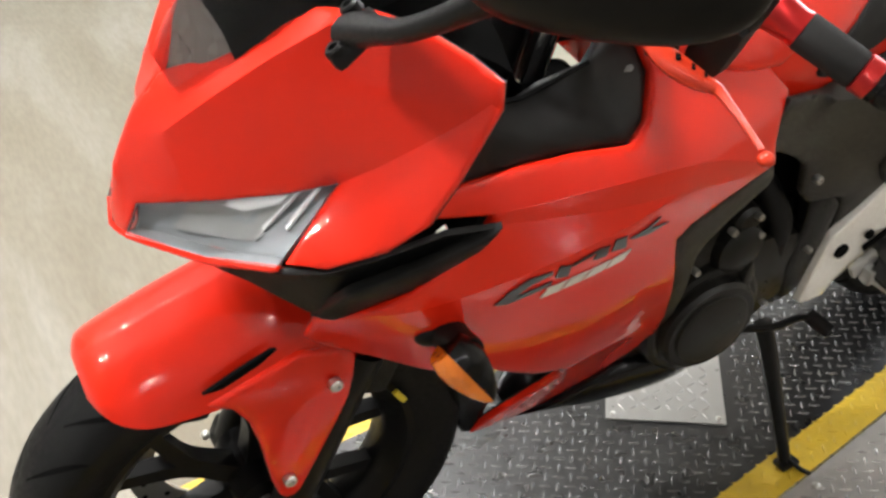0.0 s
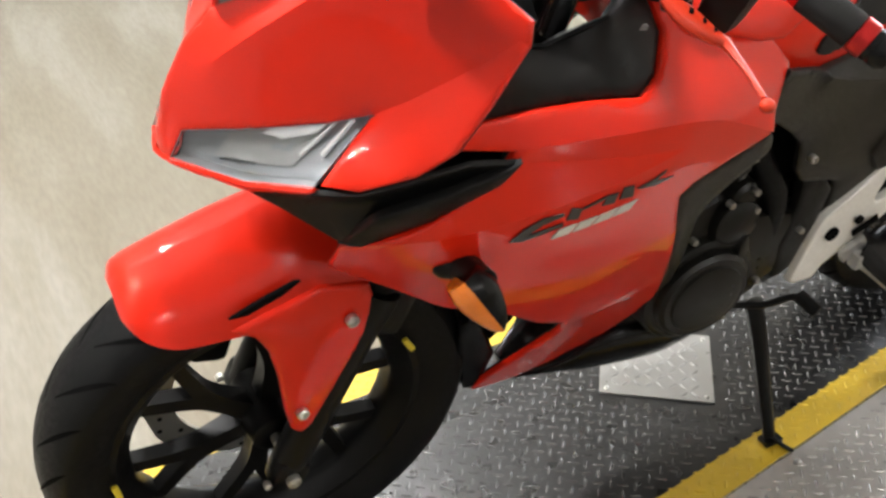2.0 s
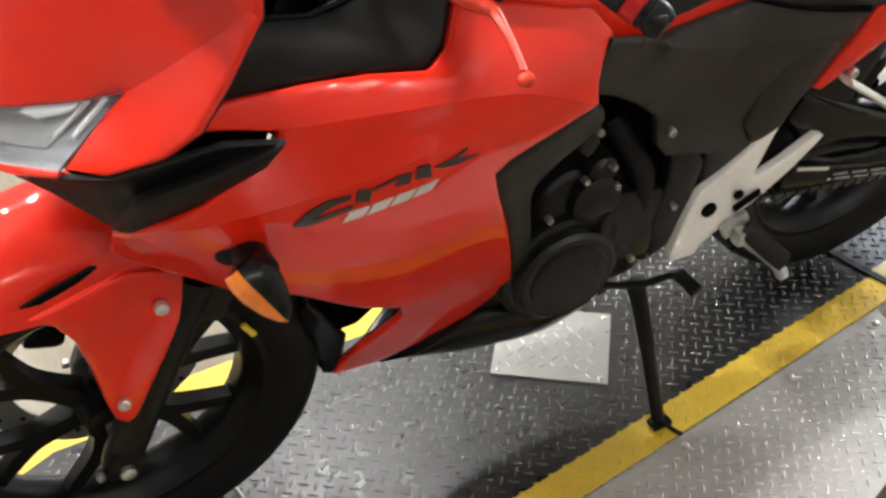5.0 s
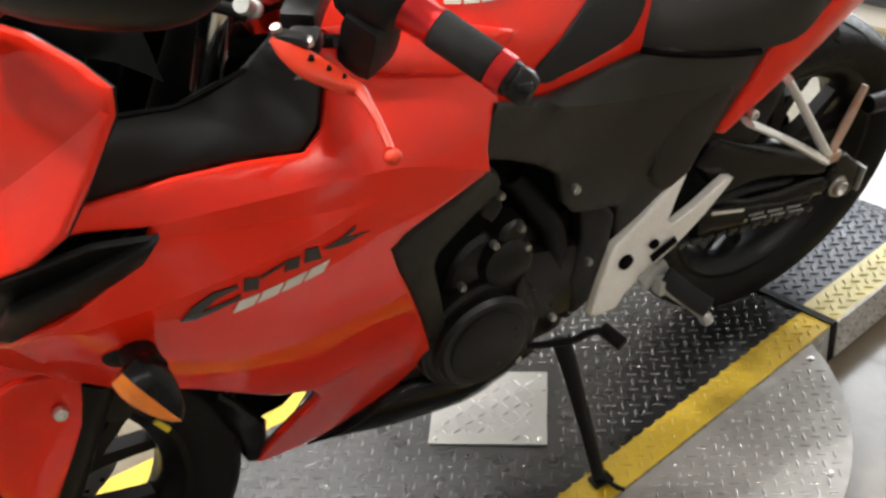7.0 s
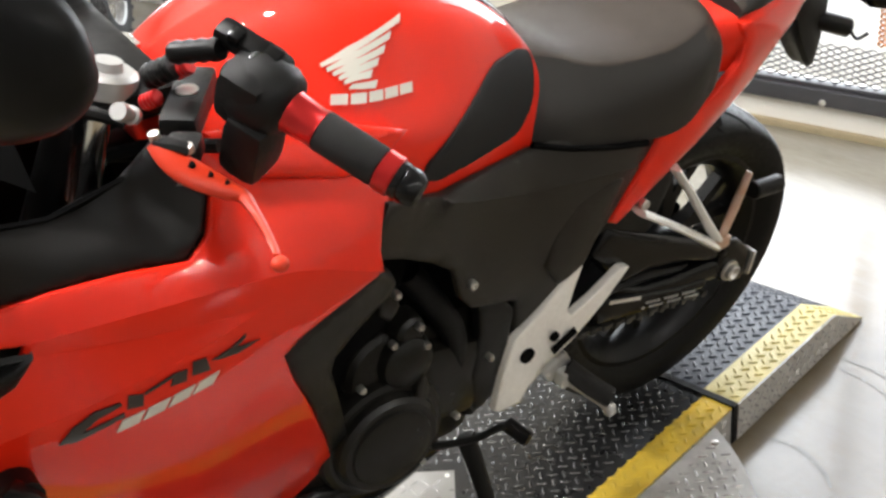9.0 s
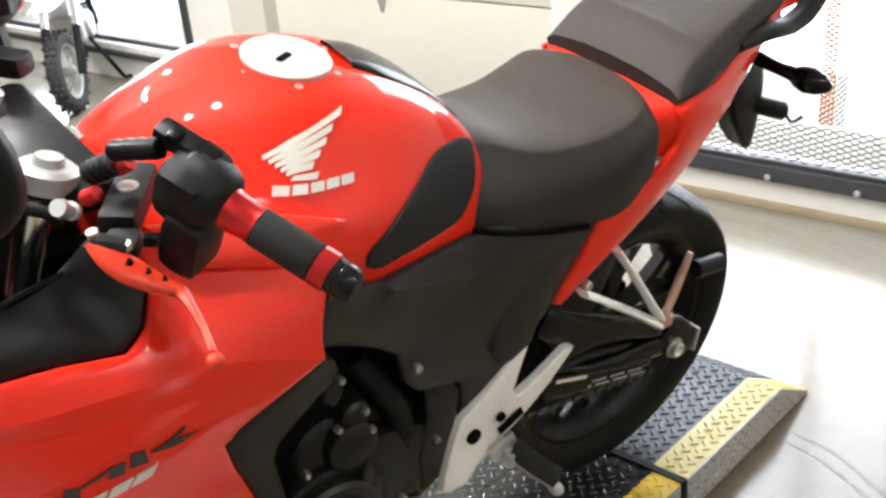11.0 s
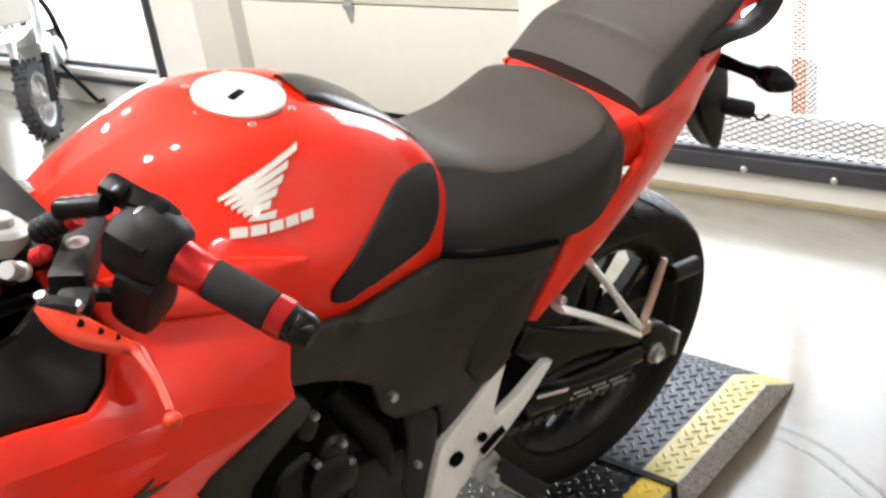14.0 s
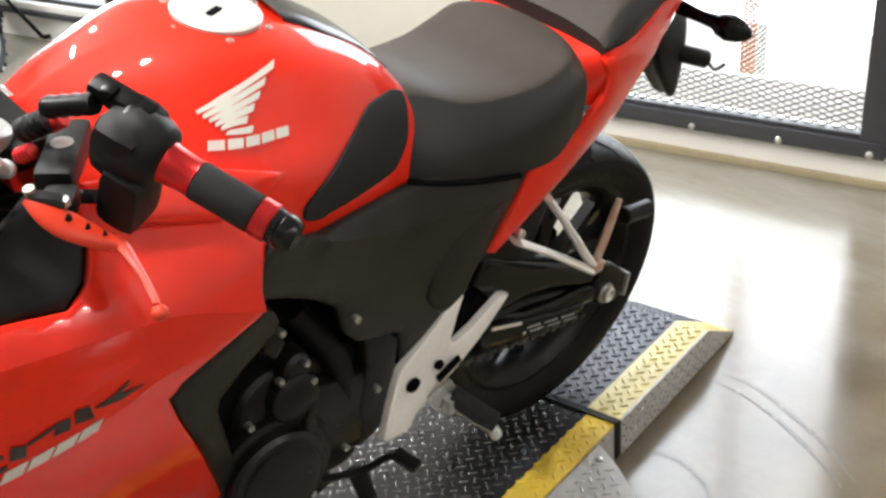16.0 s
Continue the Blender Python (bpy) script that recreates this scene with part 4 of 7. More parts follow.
    for k in range(6):
        s = bmesh.new()
        a = 2 * math.pi * (k + 0.3) / 6

        def at(rad, ang, dep):
            return c + (x * math.cos(ang) + y * math.sin(ang)) * rad + z * dep
        for br in (-1, 1):
            pts = [at(0.03, a, 0), at(0.085, a + br * 0.02, 0), at(0.125, a + br * 0.09, 0), at(rim_r - 0.02, a + br * 0.235, 0)]
            tube(s, pts, [0.024, 0.02, 0.0175, 0.0155], 4, 4, 0.9, 0.5)
        part("spoke", s, BLACK_METAL, rim, "", 30)
    b = bmesh.new()
    for sgn in (-1, 1):
        lathe(b, c + z * 0.0, z, [(sgn * 0.0, 0.009), (sgn * 0.1, 0.009)], 14)
    part("axle", b, BOLT, rim)
    return rim


front = wheel("front_wheel", 0.0, 0.311, 0.122, 0.222, 1, 0)
rear = wheel("rear_wheel", 1.41, 0.304, 0.158, 0.222, 1, 0)
front.matrix_basis = pose(0, 0.004, 0.012)
rear.matrix_basis = pose(-0.06, 0.055, 0.016) @ pose(1.41, 0, 0, 1.5) @ pose(-1.41, 0, 0)


def disc(parent, u, v, w, r0, r1):
    b = bmesh.new()
    c = Vector((u, w, v))
    seg = 72
    rr = [[b.verts.new(c + Vector((math.cos(a) * q * (1 + 0.012 * math.sin(9 * a) if q == r1 else 1), d, math.sin(a) * q * (1 + 0.012 * math.sin(9 * a) if q == r1 else 1)))) for d, q in ((-0.0022, r0), (-0.0022, r1), (0.0022, r1), (0.0022, r0))] for a in (2 * math.pi * k / seg for k in range(seg))]
    for i in range(seg):
        p, q = rr[i], rr[(i + 1) % seg]
        for k in range(4):
            b.faces.new((p[k], p[(k + 1) % 4], q[(k + 1) % 4], q[k]))
    part("brake_disc", b, BOLT, parent, "wave edged steel brake disc", 30)
    b = bmesh.new()
    for k in range(36):
        a = 2 * math.pi * k / 36
        q = r0 + (r1 - r0) * (0.3, 0.55, 0.8)[k % 3]
        lathe(b, c + Vector((math.cos(a) * q, -0.003, math.sin(a) * q)), (0, 1, 0), [(0, 0.004), (0.006, 0.004)], 8)
    tagged(part("disc_hole", b, DARK, parent), "small dark holes drilled in the disc", "", "", "stuff")


disc(front, 0, 0.311, 0.062, 0.115, 0.158)
disc(rear, 1.41, 0.312, 0.075, 0.08, 0.118)
b = bmesh.new()
lathe(b, (1.41, -0.085, 0.312), (0, 1, 0), [(0, 0.05), (0.0, 0.088), (0.006, 0.09), (0.006, 0.05)], 44)
part("sprocket", b, BLACK_METAL, rear)
for u, v, ang in ((-0.222, 0.316, 1.45), (0.202, 0.411, 1.1)):
    b = bmesh.new()
    box(b, (u, -0.057, v), (0.03, 0.006, 0.009), 0.002, Euler((0, ang, 0)).to_matrix())
    part("yellow_mark", b, YELLOW_DOT, front, "yellow paint mark on the tyre")

# fork
RAKE = Vector((math.sin(radians(25.5)), 0, math.cos(radians(25.5))))
for w in (-0.086, 0.086):
    b = bmesh.new()
    a = Vector((0.0, w, 0.300))
    lathe(b, a - RAKE * 0.03, RAKE, [(0, 0.012), (0.004, 0.02), (0.03, 0.026), (0.06, 0.0265), (0.3, 0.0275), (0.34, 0.03), (0.36, 0.03), (0.362, 0.022)], 24)
    box(b, a + Vector((0, -0.006 if w < 0 else 0.006, 0)), (0.05, 0.04, 0.05), 0.012, Euler((0, radians(25.5), 0)).to_matrix())
    part("fork_slider", b, BLACK_METAL, bike, "black fork slider")
    b = bmesh.new()
    rod(b, a + RAKE * 0.32, a + RAKE * 0.78, 0.0205, 20)
    part("fork_tube", b, BLACK_METAL, bike, "black fork tube")
    # Black block added where bright floor showed between mudguard and fairing.
    b = bmesh.new()
    box(b, (0.165, w * 0.95, 0.6), (0.075, 0.04, 0.17), 0.012, Euler((0, radians(25), 0)).to_matrix())
    part("fork_gap_block", b, PLASTIC, bike, "black block filling the gap beside the fork")
    b = bmesh.new()
    bolt_head(b, a + Vector((0.0, -0.03 if w < 0 else 0.03, 0)), (0, w, 0), 0.0105, 0.006)
    bolt_head(b, a + Vector((-0.034, -0.018 if w < 0 else 0.018, -0.004)), (0, w, 0), 0.006, 0.006)
    part("axle_bolt", b, BOLT, bike, "zinc axle bolt")
b = bmesh.new()
box(b, (-0.035, 0.1, 0.42), (0.06, 0.05, 0.11), 0.014, Euler((0, radians(20), 0)).to_matrix())
box(b, (-0.06, 0.085, 0.44), (0.035, 0.04, 0.07), 0.01, Euler((0, radians(20), 0)).to_matrix())
part("brake_caliper", b, BLACK_METAL, bike, "black brake caliper")
b = bmesh.new()
tube(b, [(-0.03, 0.1, 0.47), (0.0, 0.085, 0.53), (0.05, 0.07, 0.58), (0.12, 0.05, 0.66)], 0.005, 8)
part("brake_hose", b, RUBBER, bike)

# front mudguard
b = loft([(-0.163, [(0, 0.643), (0.018, 0.639), (0.031, 0.632), (0.037, 0.627)]),
          (-0.155, [(0, 0.654), (0.03, 0.648), (0.053, 0.634), (0.061, 0.623)]),
          (-0.14, [(0, 0.665), (0.035, 0.656), (0.065, 0.634), (0.079, 0.614)]),
          (-0.112, [(0, 0.673), (0.038, 0.664), (0.073, 0.636), (0.091, 0.605)]),
          (-0.07, [(0, 0.684), (0.04, 0.674), (0.076, 0.645), (0.096, 0.602)]),
          (-0.02, [(0, 0.696), (0.041, 0.686), (0.078, 0.655), (0.099, 0.601)]),
          (0.04, [(0, 0.707), (0.041, 0.697), (0.08, 0.663), (0.101, 0.608)]),
          (0.09, [(0, 0.71), (0.043, 0.7), (0.082, 0.66), (0.1, 0.62)]),
          (0.125, [(0, 0.706), (0.045, 0.695), (0.083, 0.65), (0.098, 0.625)])], 5, 5, close=False)
bmesh.ops.solidify(b, geom=b.faces[:], thickness=0.004)
mud = part("front_mudguard", b, RED, bike, "glossy red front mudguard", 50)
leg = [(-0.05, -0.099, 0.612), (-0.025, -0.1, 0.592), (-0.01, -0.102, 0.56), (-0.003, -0.104, 0.51), (0.001, -0.107, 0.44), (0.006, -0.108, 0.405), (0.02, -0.109, 0.388), (0.036, -0.109, 0.402), (0.06, -0.111, 0.45), (0.1, -0.112, 0.525), (0.131, -0.11, 0.582), (0.122, -0.104, 0.628), (0.06, -0.1, 0.64)]
part("mudguard_leg", panel(leg, 0.006, 0.004, 0.004, 0.012), RED, bike, "red mudguard side leg", 50, True)
part("mudguard_slot", panel([(-0.052, -0.1, 0.636), (-0.03, -0.1, 0.634), (0.012, -0.1, 0.648), (0.037, -0.1, 0.662), (0.03, -0.1, 0.664), (-0.01, -0.1, 0.652)], 0, 0.004, 0.001, 0.012), DARK, mud, "black slot", 50)
for u, w, v in ((0.092, -0.119, 0.59), (0.021, -0.115, 0.44)):
    b = bmesh.new()
    bolt_head(b, (u, w, v), (0, -1, 0.1), 0.0085, 0.006)
    part("mudguard_bolt", b, BOLT, mud, "zinc bolt")

# nose cowl: halves meet on the centre line
cowl_low = [(-0.082, 0.0, 0.824), (-0.075, -0.032, 0.832), (-0.058, -0.034, 0.866), (0.0, -0.095, 0.893), (0.06, -0.143, 0.915), (0.098, -0.168, 0.93), (0.07, -0.18, 0.915), (0.03, -0.198, 0.888), (0.06, -0.222, 0.888), (0.105, -0.25, 0.912), (0.137, -0.266, 0.942)]
cowl_top = [(0.165, -0.270, 0.985), (0.2, -0.272, 1.045), (0.204, -0.266, 1.066), (0.19, -0.238, 1.078), (0.165, -0.2, 1.092), (0.14, -0.165, 1.095), (0.115, -0.11, 1.075), (0.085, -0.075, 1.04), (0.035, -0.035, 1.002), (-0.004, 0.0, 0.98)]
COWL_FOLDS = [[(0.098, -0.168, 0.93), (0.125, -0.2, 0.963), (0.15, -0.227, 0.995), (0.178, -0.25, 1.025), (0.203, -0.269, 1.055)],
              [(-0.02, -0.041, 0.944), (0.02, -0.076, 0.991), (0.07, -0.116, 1.043), (0.112, -0.15, 1.082)]]
cowl_edge = cowl_low + cowl_top + [(-0.037, 0, 0.947), (-0.066, 0, 0.895)]
cowl = part("nose_cowl", panel(cowl_edge, 0, 0.004, 0.003, 0.011, hint=(-1, -1, 0.6), folds=COWL_FOLDS, load=1.6), RED, bike, "glossy red nose cowl", 60, True)
part("cowl_liner", panel(cowl_edge, 0, 0.003, 0.0, 0.022, hint=(-1, -1, 0.6), folds=COWL_FOLDS, load=1.6, lift=-0.009), PLASTIC, cowl, "black inside of the cowl", 60, True)
# headlamp
lens_loop = [(-0.075, -0.032, 0.832), (-0.058, -0.034, 0.866), (0.0, -0.095, 0.893), (0.06, -0.143, 0.915), (0.098, -0.168, 0.93), (0.07, -0.18, 0.915), (0.024, -0.194, 0.884), (-0.02, -0.11, 0.843)]
LAMP_TOP = [(-0.058, -0.034, 0.866), (0.0, -0.095, 0.893), (0.06, -0.143, 0.915), (0.098, -0.168, 0.93)]
LAMP_LOW = [(-0.075, -0.032, 0.832), (-0.045, -0.072, 0.838), (-0.015, -0.118, 0.846), (0.024, -0.194, 0.884)]


def in_lamp(s, r, back):
    """A place behind the lens: s from the nose to the tip, r from the lower to the upper edge, back into the lamp."""
    top = [np.interp(s * 3, range(4), [p[j] for p in LAMP_TOP]) for j in range(3)]
    low = [np.interp(s * 3, range(4), [p[j] for p in LAMP_LOW]) for j in range(3)]
    return tuple(low[j] + (top[j] - low[j]) * r + back * (0.8, 0.55, -0.1)[j] for j in range(3))


def lamp_patch(name, corners, back, mat, parent, label="", bulge=0.0):
    loop = []
    for (s0, r0), (s1, r1) in zip(corners, corners[1:] + corners[:1]):
        loop += [in_lamp(s0 + (s1 - s0) * k / 4, r0 + (r1 - r0) * k / 4, back) for k in range(4)]
    return part(name, panel(loop, bulge, 0.002, 0.001, 0.012, hint=(-1, -1, 0.2), reach=0.03), mat, parent, label, 50, True)


FULL = [(0.0, 0.0), (0.0, 1.0), (1.0, 1.0), (1.0, 0.0)]
lamp_unit = lamp_patch("headlamp", FULL, 0.015, GREY_LENS, bike, "headlamp with grey reflector behind clear lens", -0.006)
rim_loop = [in_lamp(s, r, 0) for s, r in [(k / 8, 0.0) for k in range(9)] + [(1, 0.5)] + [(1 - k / 8, 1.0) for k in range(9)] + [(0, 0.5)]]
b = bmesh.new()
near_ring = [b.verts.new(Vector(p)) for p in rim_loop]
far_ring = [b.verts.new(Vector(p) + Vector((0.013, 0.009, -0.002))) for p in rim_loop]
for k in range(len(rim_loop)):
    j = (k + 1) % len(rim_loop)
    b.faces.new((near_ring[k], near_ring[j], far_ring[j], far_ring[k]))
part("bezel", b, GREY_LENS, lamp_unit, "grey inner bezel", 60, True)
lens = part("lens", panel(lens_loop, 0.006, 0.003, 0.002, 0.014, hint=(-1, -1, 0.3), reach=0.04), LENS_GLASS, lamp_unit, "clear lens", 50, True)
for o in lamp_unit.children:
    o.visible_shadow = False
lamp_patch("reflector", [(0.26, 0.22), (0.24, 0.93), (0.76, 0.93), (0.8, 0.2)], 0.0105, PALE_LENS, lamp_unit, "pale grey reflector", -0.008)
# White patch and strips stand in for light mirrored by the reflector.
lamp_patch("reflector_glare", [(0.4, 0.84), (0.44, 0.97), (0.7, 0.97), (0.7, 0.8), (0.55, 0.7)], 0.005, WHITE_LENS, lamp_unit, "white patch for the bright reflection in the lamp")
for s in (0.74, 0.87):
    lamp_patch("reflector_facet", [(s, 0.45), (s - 0.02, 0.94), (s + 0.012, 0.94), (s + 0.035, 0.4)], 0.006, WHITE_LENS, lamp_unit, "white strip for a glinting reflector facet", 0.002)
lip = [(-0.086, 0.0, 0.822), (-0.077, -0.033, 0.829), (-0.024, -0.11, 0.838), (0.022, -0.196, 0.88), (0.03, -0.192, 0.87), (-0.014, -0.106, 0.824), (-0.066, -0.03, 0.814), (-0.072, 0, 0.81)]
part("headlamp_lip", panel(lip, 0.002, 0.004, 0.002, 0.01, hint=(-1, -1, -0.2)), RED, cowl, "red strip below the headlamp", 50, True)
# screen
b = loft([(0.0, [(0, 0.982), (0.01, 0.982), (0.02, 0.982), (0.034, 0.982)]),
          (0.06, [(0, 1.055), (0.03, 1.052), (0.055, 1.046), (0.075, 1.03)]),
          (0.13, [(0, 1.125), (0.05, 1.12), (0.09, 1.108), (0.118, 1.076)]),
          (0.2, [(0, 1.165), (0.055, 1.158), (0.105, 1.14), (0.135, 1.095)]),
          (0.25, [(0, 1.185), (0.055, 1.176), (0.1, 1.155), (0.125, 1.12)])], 5, 4, close=False)
bmesh.ops.solidify(b, geom=b.faces[:], thickness=0.003)
part("screen", b, SCREEN_GLASS, bike, "clear tinted windscreen", 60)
b = loft([(0.004, [(0, 0.972), (0.01, 0.972), (0.02, 0.971), (0.032, 0.97)]),
          (0.03, [(0, 1.0), (0.018, 1.0), (0.036, 0.998), (0.05, 0.99)]),
          (0.058, [(0, 1.03), (0.028, 1.03), (0.05, 1.026), (0.07, 1.012)])], 4, 4, close=False)
bmesh.ops.solidify(b, geom=b.faces[:], thickness=0.003)
part("screen_foot", b, material("grey_clear_plastic", (0.22, 0.2, 0.18), 0.25, grain=(40, 0.6, (0.1, 0.09, 0.085))), bike, "grey foot of the windscreen", 60)
b = loft([(0.052, [(0, 1.036), (0.028, 1.035), (0.052, 1.03), (0.075, 1.01)]),
          (0.13, [(0, 1.1), (0.05, 1.095), (0.088, 1.085), (0.118, 1.055)]),
          (0.2, [(0, 1.13), (0.055, 1.125), (0.1, 1.11), (0.13, 1.075)])], 4, 4, close=False)
bmesh.ops.solidify(b, geom=b.faces[:], thickness=0.003)
part("instrument_hood", b, DARK, bike, "black hood behind the windscreen", 60)
b = loft([(0.03, [(0, 1.0), (0.02, 1.0), (0.035, 0.995), (0.04, 0.98)]),
          (0.12, [(0, 1.06), (0.05, 1.058), (0.085, 1.05), (0.1, 1.03)]),
          (0.22, [(0, 1.07), (0.07, 1.07), (0.12, 1.06), (0.16, 1.03)]),
          (0.27, [(0, 1.04), (0.08, 1.04), (0.14, 1.03), (0.18, 1.0)])], 4, 4)
part("dashboard", b, DARK, bike, "black dashboard housing", 50)

# black air slot under the headlamp
slot = [(-0.02, -0.1, 0.826), (0.024, -0.196, 0.876), (0.06, -0.222, 0.882), (0.105, -0.25, 0.906), (0.16, -0.256, 0.912), (0.215, -0.257, 0.897), (0.205, -0.252, 0.882), (0.14, -0.226, 0.835), (0.075, -0.192, 0.79), (0.056, -0.165, 0.778), (0.015, -0.12, 0.8)]
duct = part("air_slot", panel(slot, -0.012, 0.004, 0.002, 0.013), PLASTIC, bike, "matt black air slot", 50, True)
blade = [(0.082, -0.219, 0.846), (0.15, -0.248, 0.878), (0.217, -0.26, 0.9), (0.2, -0.25, 0.872), (0.14, -0.23, 0.832), (0.075, -0.192, 0.787), (0.058, -0.168, 0.775)]
part("blade", panel(blade, 0.006, 0.006, 0.003, 0.012, lift=0.003), PLASTIC, duct, "black blade below the slot", 50, True)

# Dark sheet added to hide the bright floor behind the slot's gaps.
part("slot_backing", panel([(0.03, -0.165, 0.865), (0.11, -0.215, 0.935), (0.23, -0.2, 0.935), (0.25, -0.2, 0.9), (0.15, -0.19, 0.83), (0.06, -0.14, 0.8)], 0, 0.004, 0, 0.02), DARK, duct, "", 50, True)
# main fairing
edge_low = [(0.05, 0.728), (0.056, 0.775), (0.075, 0.79), (0.14, 0.835), (0.205, 0.884), (0.217, 0.905), (0.16, 0.92), (0.118, 0.925), (0.14, 0.944)]
edge_ins = [(0.19, 0.942), (0.25, 0.938), (0.31, 0.93), (0.372, 0.918), (0.398, 0.929), (0.421, 0.957), (0.418, 0.982), (0.404, 1.003)]
edge_back = [(0.43, 0.985), (0.48, 0.985), (0.545, 0.955), (0.618, 0.868), (0.597, 0.85), (0.587, 0.826), (0.587, 0.801), (0.53, 0.783), (0.472, 0.766), (0.457, 0.752), (0.468, 0.71), (0.501, 0.619), (0.54, 0.5), (0.562, 0.43), (0.556, 0.405)]
edge_bot = [(0.52, 0.335), (0.485, 0.303), (0.437, 0.262), (0.39, 0.243), (0.33, 0.243), (0.317, 0.252), (0.33, 0.315), (0.354, 0.39), (0.38, 0.45), (0.383, 0.475), (0.368, 0.512), (0.315, 0.55), (0.255, 0.61), (0.229, 0.635), (0.209, 0.649), (0.183, 0.648), (0.161, 0.66), (0.125, 0.688), (0.088, 0.712)]
fairing_panel("fairing_liner", edge_low + edge_ins + edge_back + edge_bot, PLASTIC, "black inside of the fairing", False, grid=0.03, edge=0.0, lift=-0.009, thick=0.003)
fair = fairing_panel("side_fairing", edge_low + edge_ins + edge_back + edge_bot, RED, "glossy red side fairing with sharp creases", False, grid=0.0085, edge=0.0035, folds=SIDE_FOLDS)
edge_far = [(0.36, 0.9), (0.44, 0.87), (0.545, 0.85)]
far_side = fairing_panel("side_fairing", edge_low + edge_ins[:3] + edge_far + edge_back[4:] + edge_bot, RED, "glossy red side fairing", False, grid=0.02, edge=0.004)
far_side.scale.y = -1
far_liner = fairing_panel("fairing_liner", edge_low + edge_ins[:3] + edge_far + edge_back[4:] + edge_bot, DARK, "black inside of the fairing", False, grid=0.03, edge=0.0, lift=-0.009, thick=0.003)
far_liner.scale.y = -1
# black inner strip along the front edge of the belly
part("belly_duct", panel([(0.318, -0.045, 0.252), (0.304, -0.04, 0.256), (0.295, -0.03, 0.283), (0.28, -0.055, 0.37), (0.266, -0.08, 0.457), (0.271, -0.1, 0.486), (0.291, -0.1, 0.456), (0.33, -0.075, 0.36), (0.33, -0.06, 0.31)], 0.002, 0.006, 0.002, 0.012, hint=(-0.6, -1, 0)), GLOSS_BLACK, bike, "black duct beside the fairing edge", 50, True)
# black cockpit insert
ins = [(0.14, -0.258, 0.945), (0.19, -0.262, 0.942), (0.25, -0.26, 0.938), (0.31, -0.252, 0.93), (0.372, -0.246, 0.918), (0.398, -0.241, 0.929), (0.421, -0.232, 0.957), (0.417, -0.223, 0.982), (0.404, -0.215, 1.003), (0.34, -0.2, 1.0), (0.3, -0.19, 0.985), (0.27, -0.2, 0.985), (0.215, -0.215, 1.005), (0.17, -0.245, 0.99)]
ins = [(p[0], -side(p[0], p[2]), p[2]) if k < 9 else p for k, p in enumerate(ins)]
part("cockpit_insert", panel(ins, 0.006, 0.004, 0.003, 0.014, hint=(0, -1, 0.5), lift=-0.006), TRIM, bike, "matt black cockpit side insert", 50, True)
# Near-black sheet added to close and darken the cockpit recess.
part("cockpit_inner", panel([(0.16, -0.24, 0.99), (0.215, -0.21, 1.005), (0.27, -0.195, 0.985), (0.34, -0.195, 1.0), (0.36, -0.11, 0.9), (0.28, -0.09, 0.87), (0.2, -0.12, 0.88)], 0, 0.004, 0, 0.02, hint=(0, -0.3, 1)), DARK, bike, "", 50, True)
part("cockpit_rim", panel([(0.305, -0.192, 0.957), (0.34, -0.19, 0.966), (0.4, -0.19, 0.968), (0.398, -0.188, 0.956), (0.34, -0.188, 0.953), (0.306, -0.19, 0.947)], 0.001, 0.004, 0.001, 0.012), PALE_LENS, bike, "pale grey rim inside the cockpit", 50, True)
# edge trim round the engine opening
trim = [(0.579, 0.803), (0.53, 0.783), (0.472, 0.766), (0.457, 0.752), (0.468, 0.71), (0.501, 0.619), (0.54, 0.5), (0.56, 0.44), (0.585, 0.47), (0.56, 0.56), (0.53, 0.665), (0.533, 0.69), (0.562, 0.715), (0.62, 0.75), (0.61, 0.775)]
part("opening_trim", panel([(u, -side(u, v) + (0.003 if k < 8 else 0.012), v) for k, (u, v) in enumerate(trim)], 0.002, 0.03, 0.006, 0.012, reach=0.015), TRIM, bike, "black trim round the engine opening", 50, True)
# belly pan
b = loft([(0.4, [(0, 0.225), (0.015, 0.224), (0.03, 0.22), (0.02, 0.212), (0, 0.21)]),
          (0.46, [(0, 0.245), (0.04, 0.25), (0.062, 0.25), (0.045, 0.222), (0, 0.215)]),
          (0.53, [(0, 0.34), (0.08, 0.34), (0.106, 0.315), (0.07, 0.225), (0, 0.212)]),
          (0.66, [(0, 0.36), (0.085, 0.33), (0.112, 0.29), (0.075, 0.212), (0, 0.205)]),
          (0.78, [(0, 0.3), (0.06, 0.29), (0.08, 0.26), (0.05, 0.22), (0, 0.215)])], 5, 4)
part("belly_pan", b, GLOSS_BLACK, bike, "black belly pan", 50)

# lettering drawn as plain slanted shapes
def decal(name, loops, mat, label, surf_lift=0.0022):
    b = bmesh.new()
    for lp in loops:
        p = panel(lp, 0, 0.0012, 0, 0.012, surf=side, lift=surf_lift)
        me = bpy.data.meshes.new("tmp")
        p.to_mesh(me)
        p.free()
        b.from_mesh(me)
        bpy.data.meshes.remove(me)
    return part(name, b, mat, fair, label, 50)


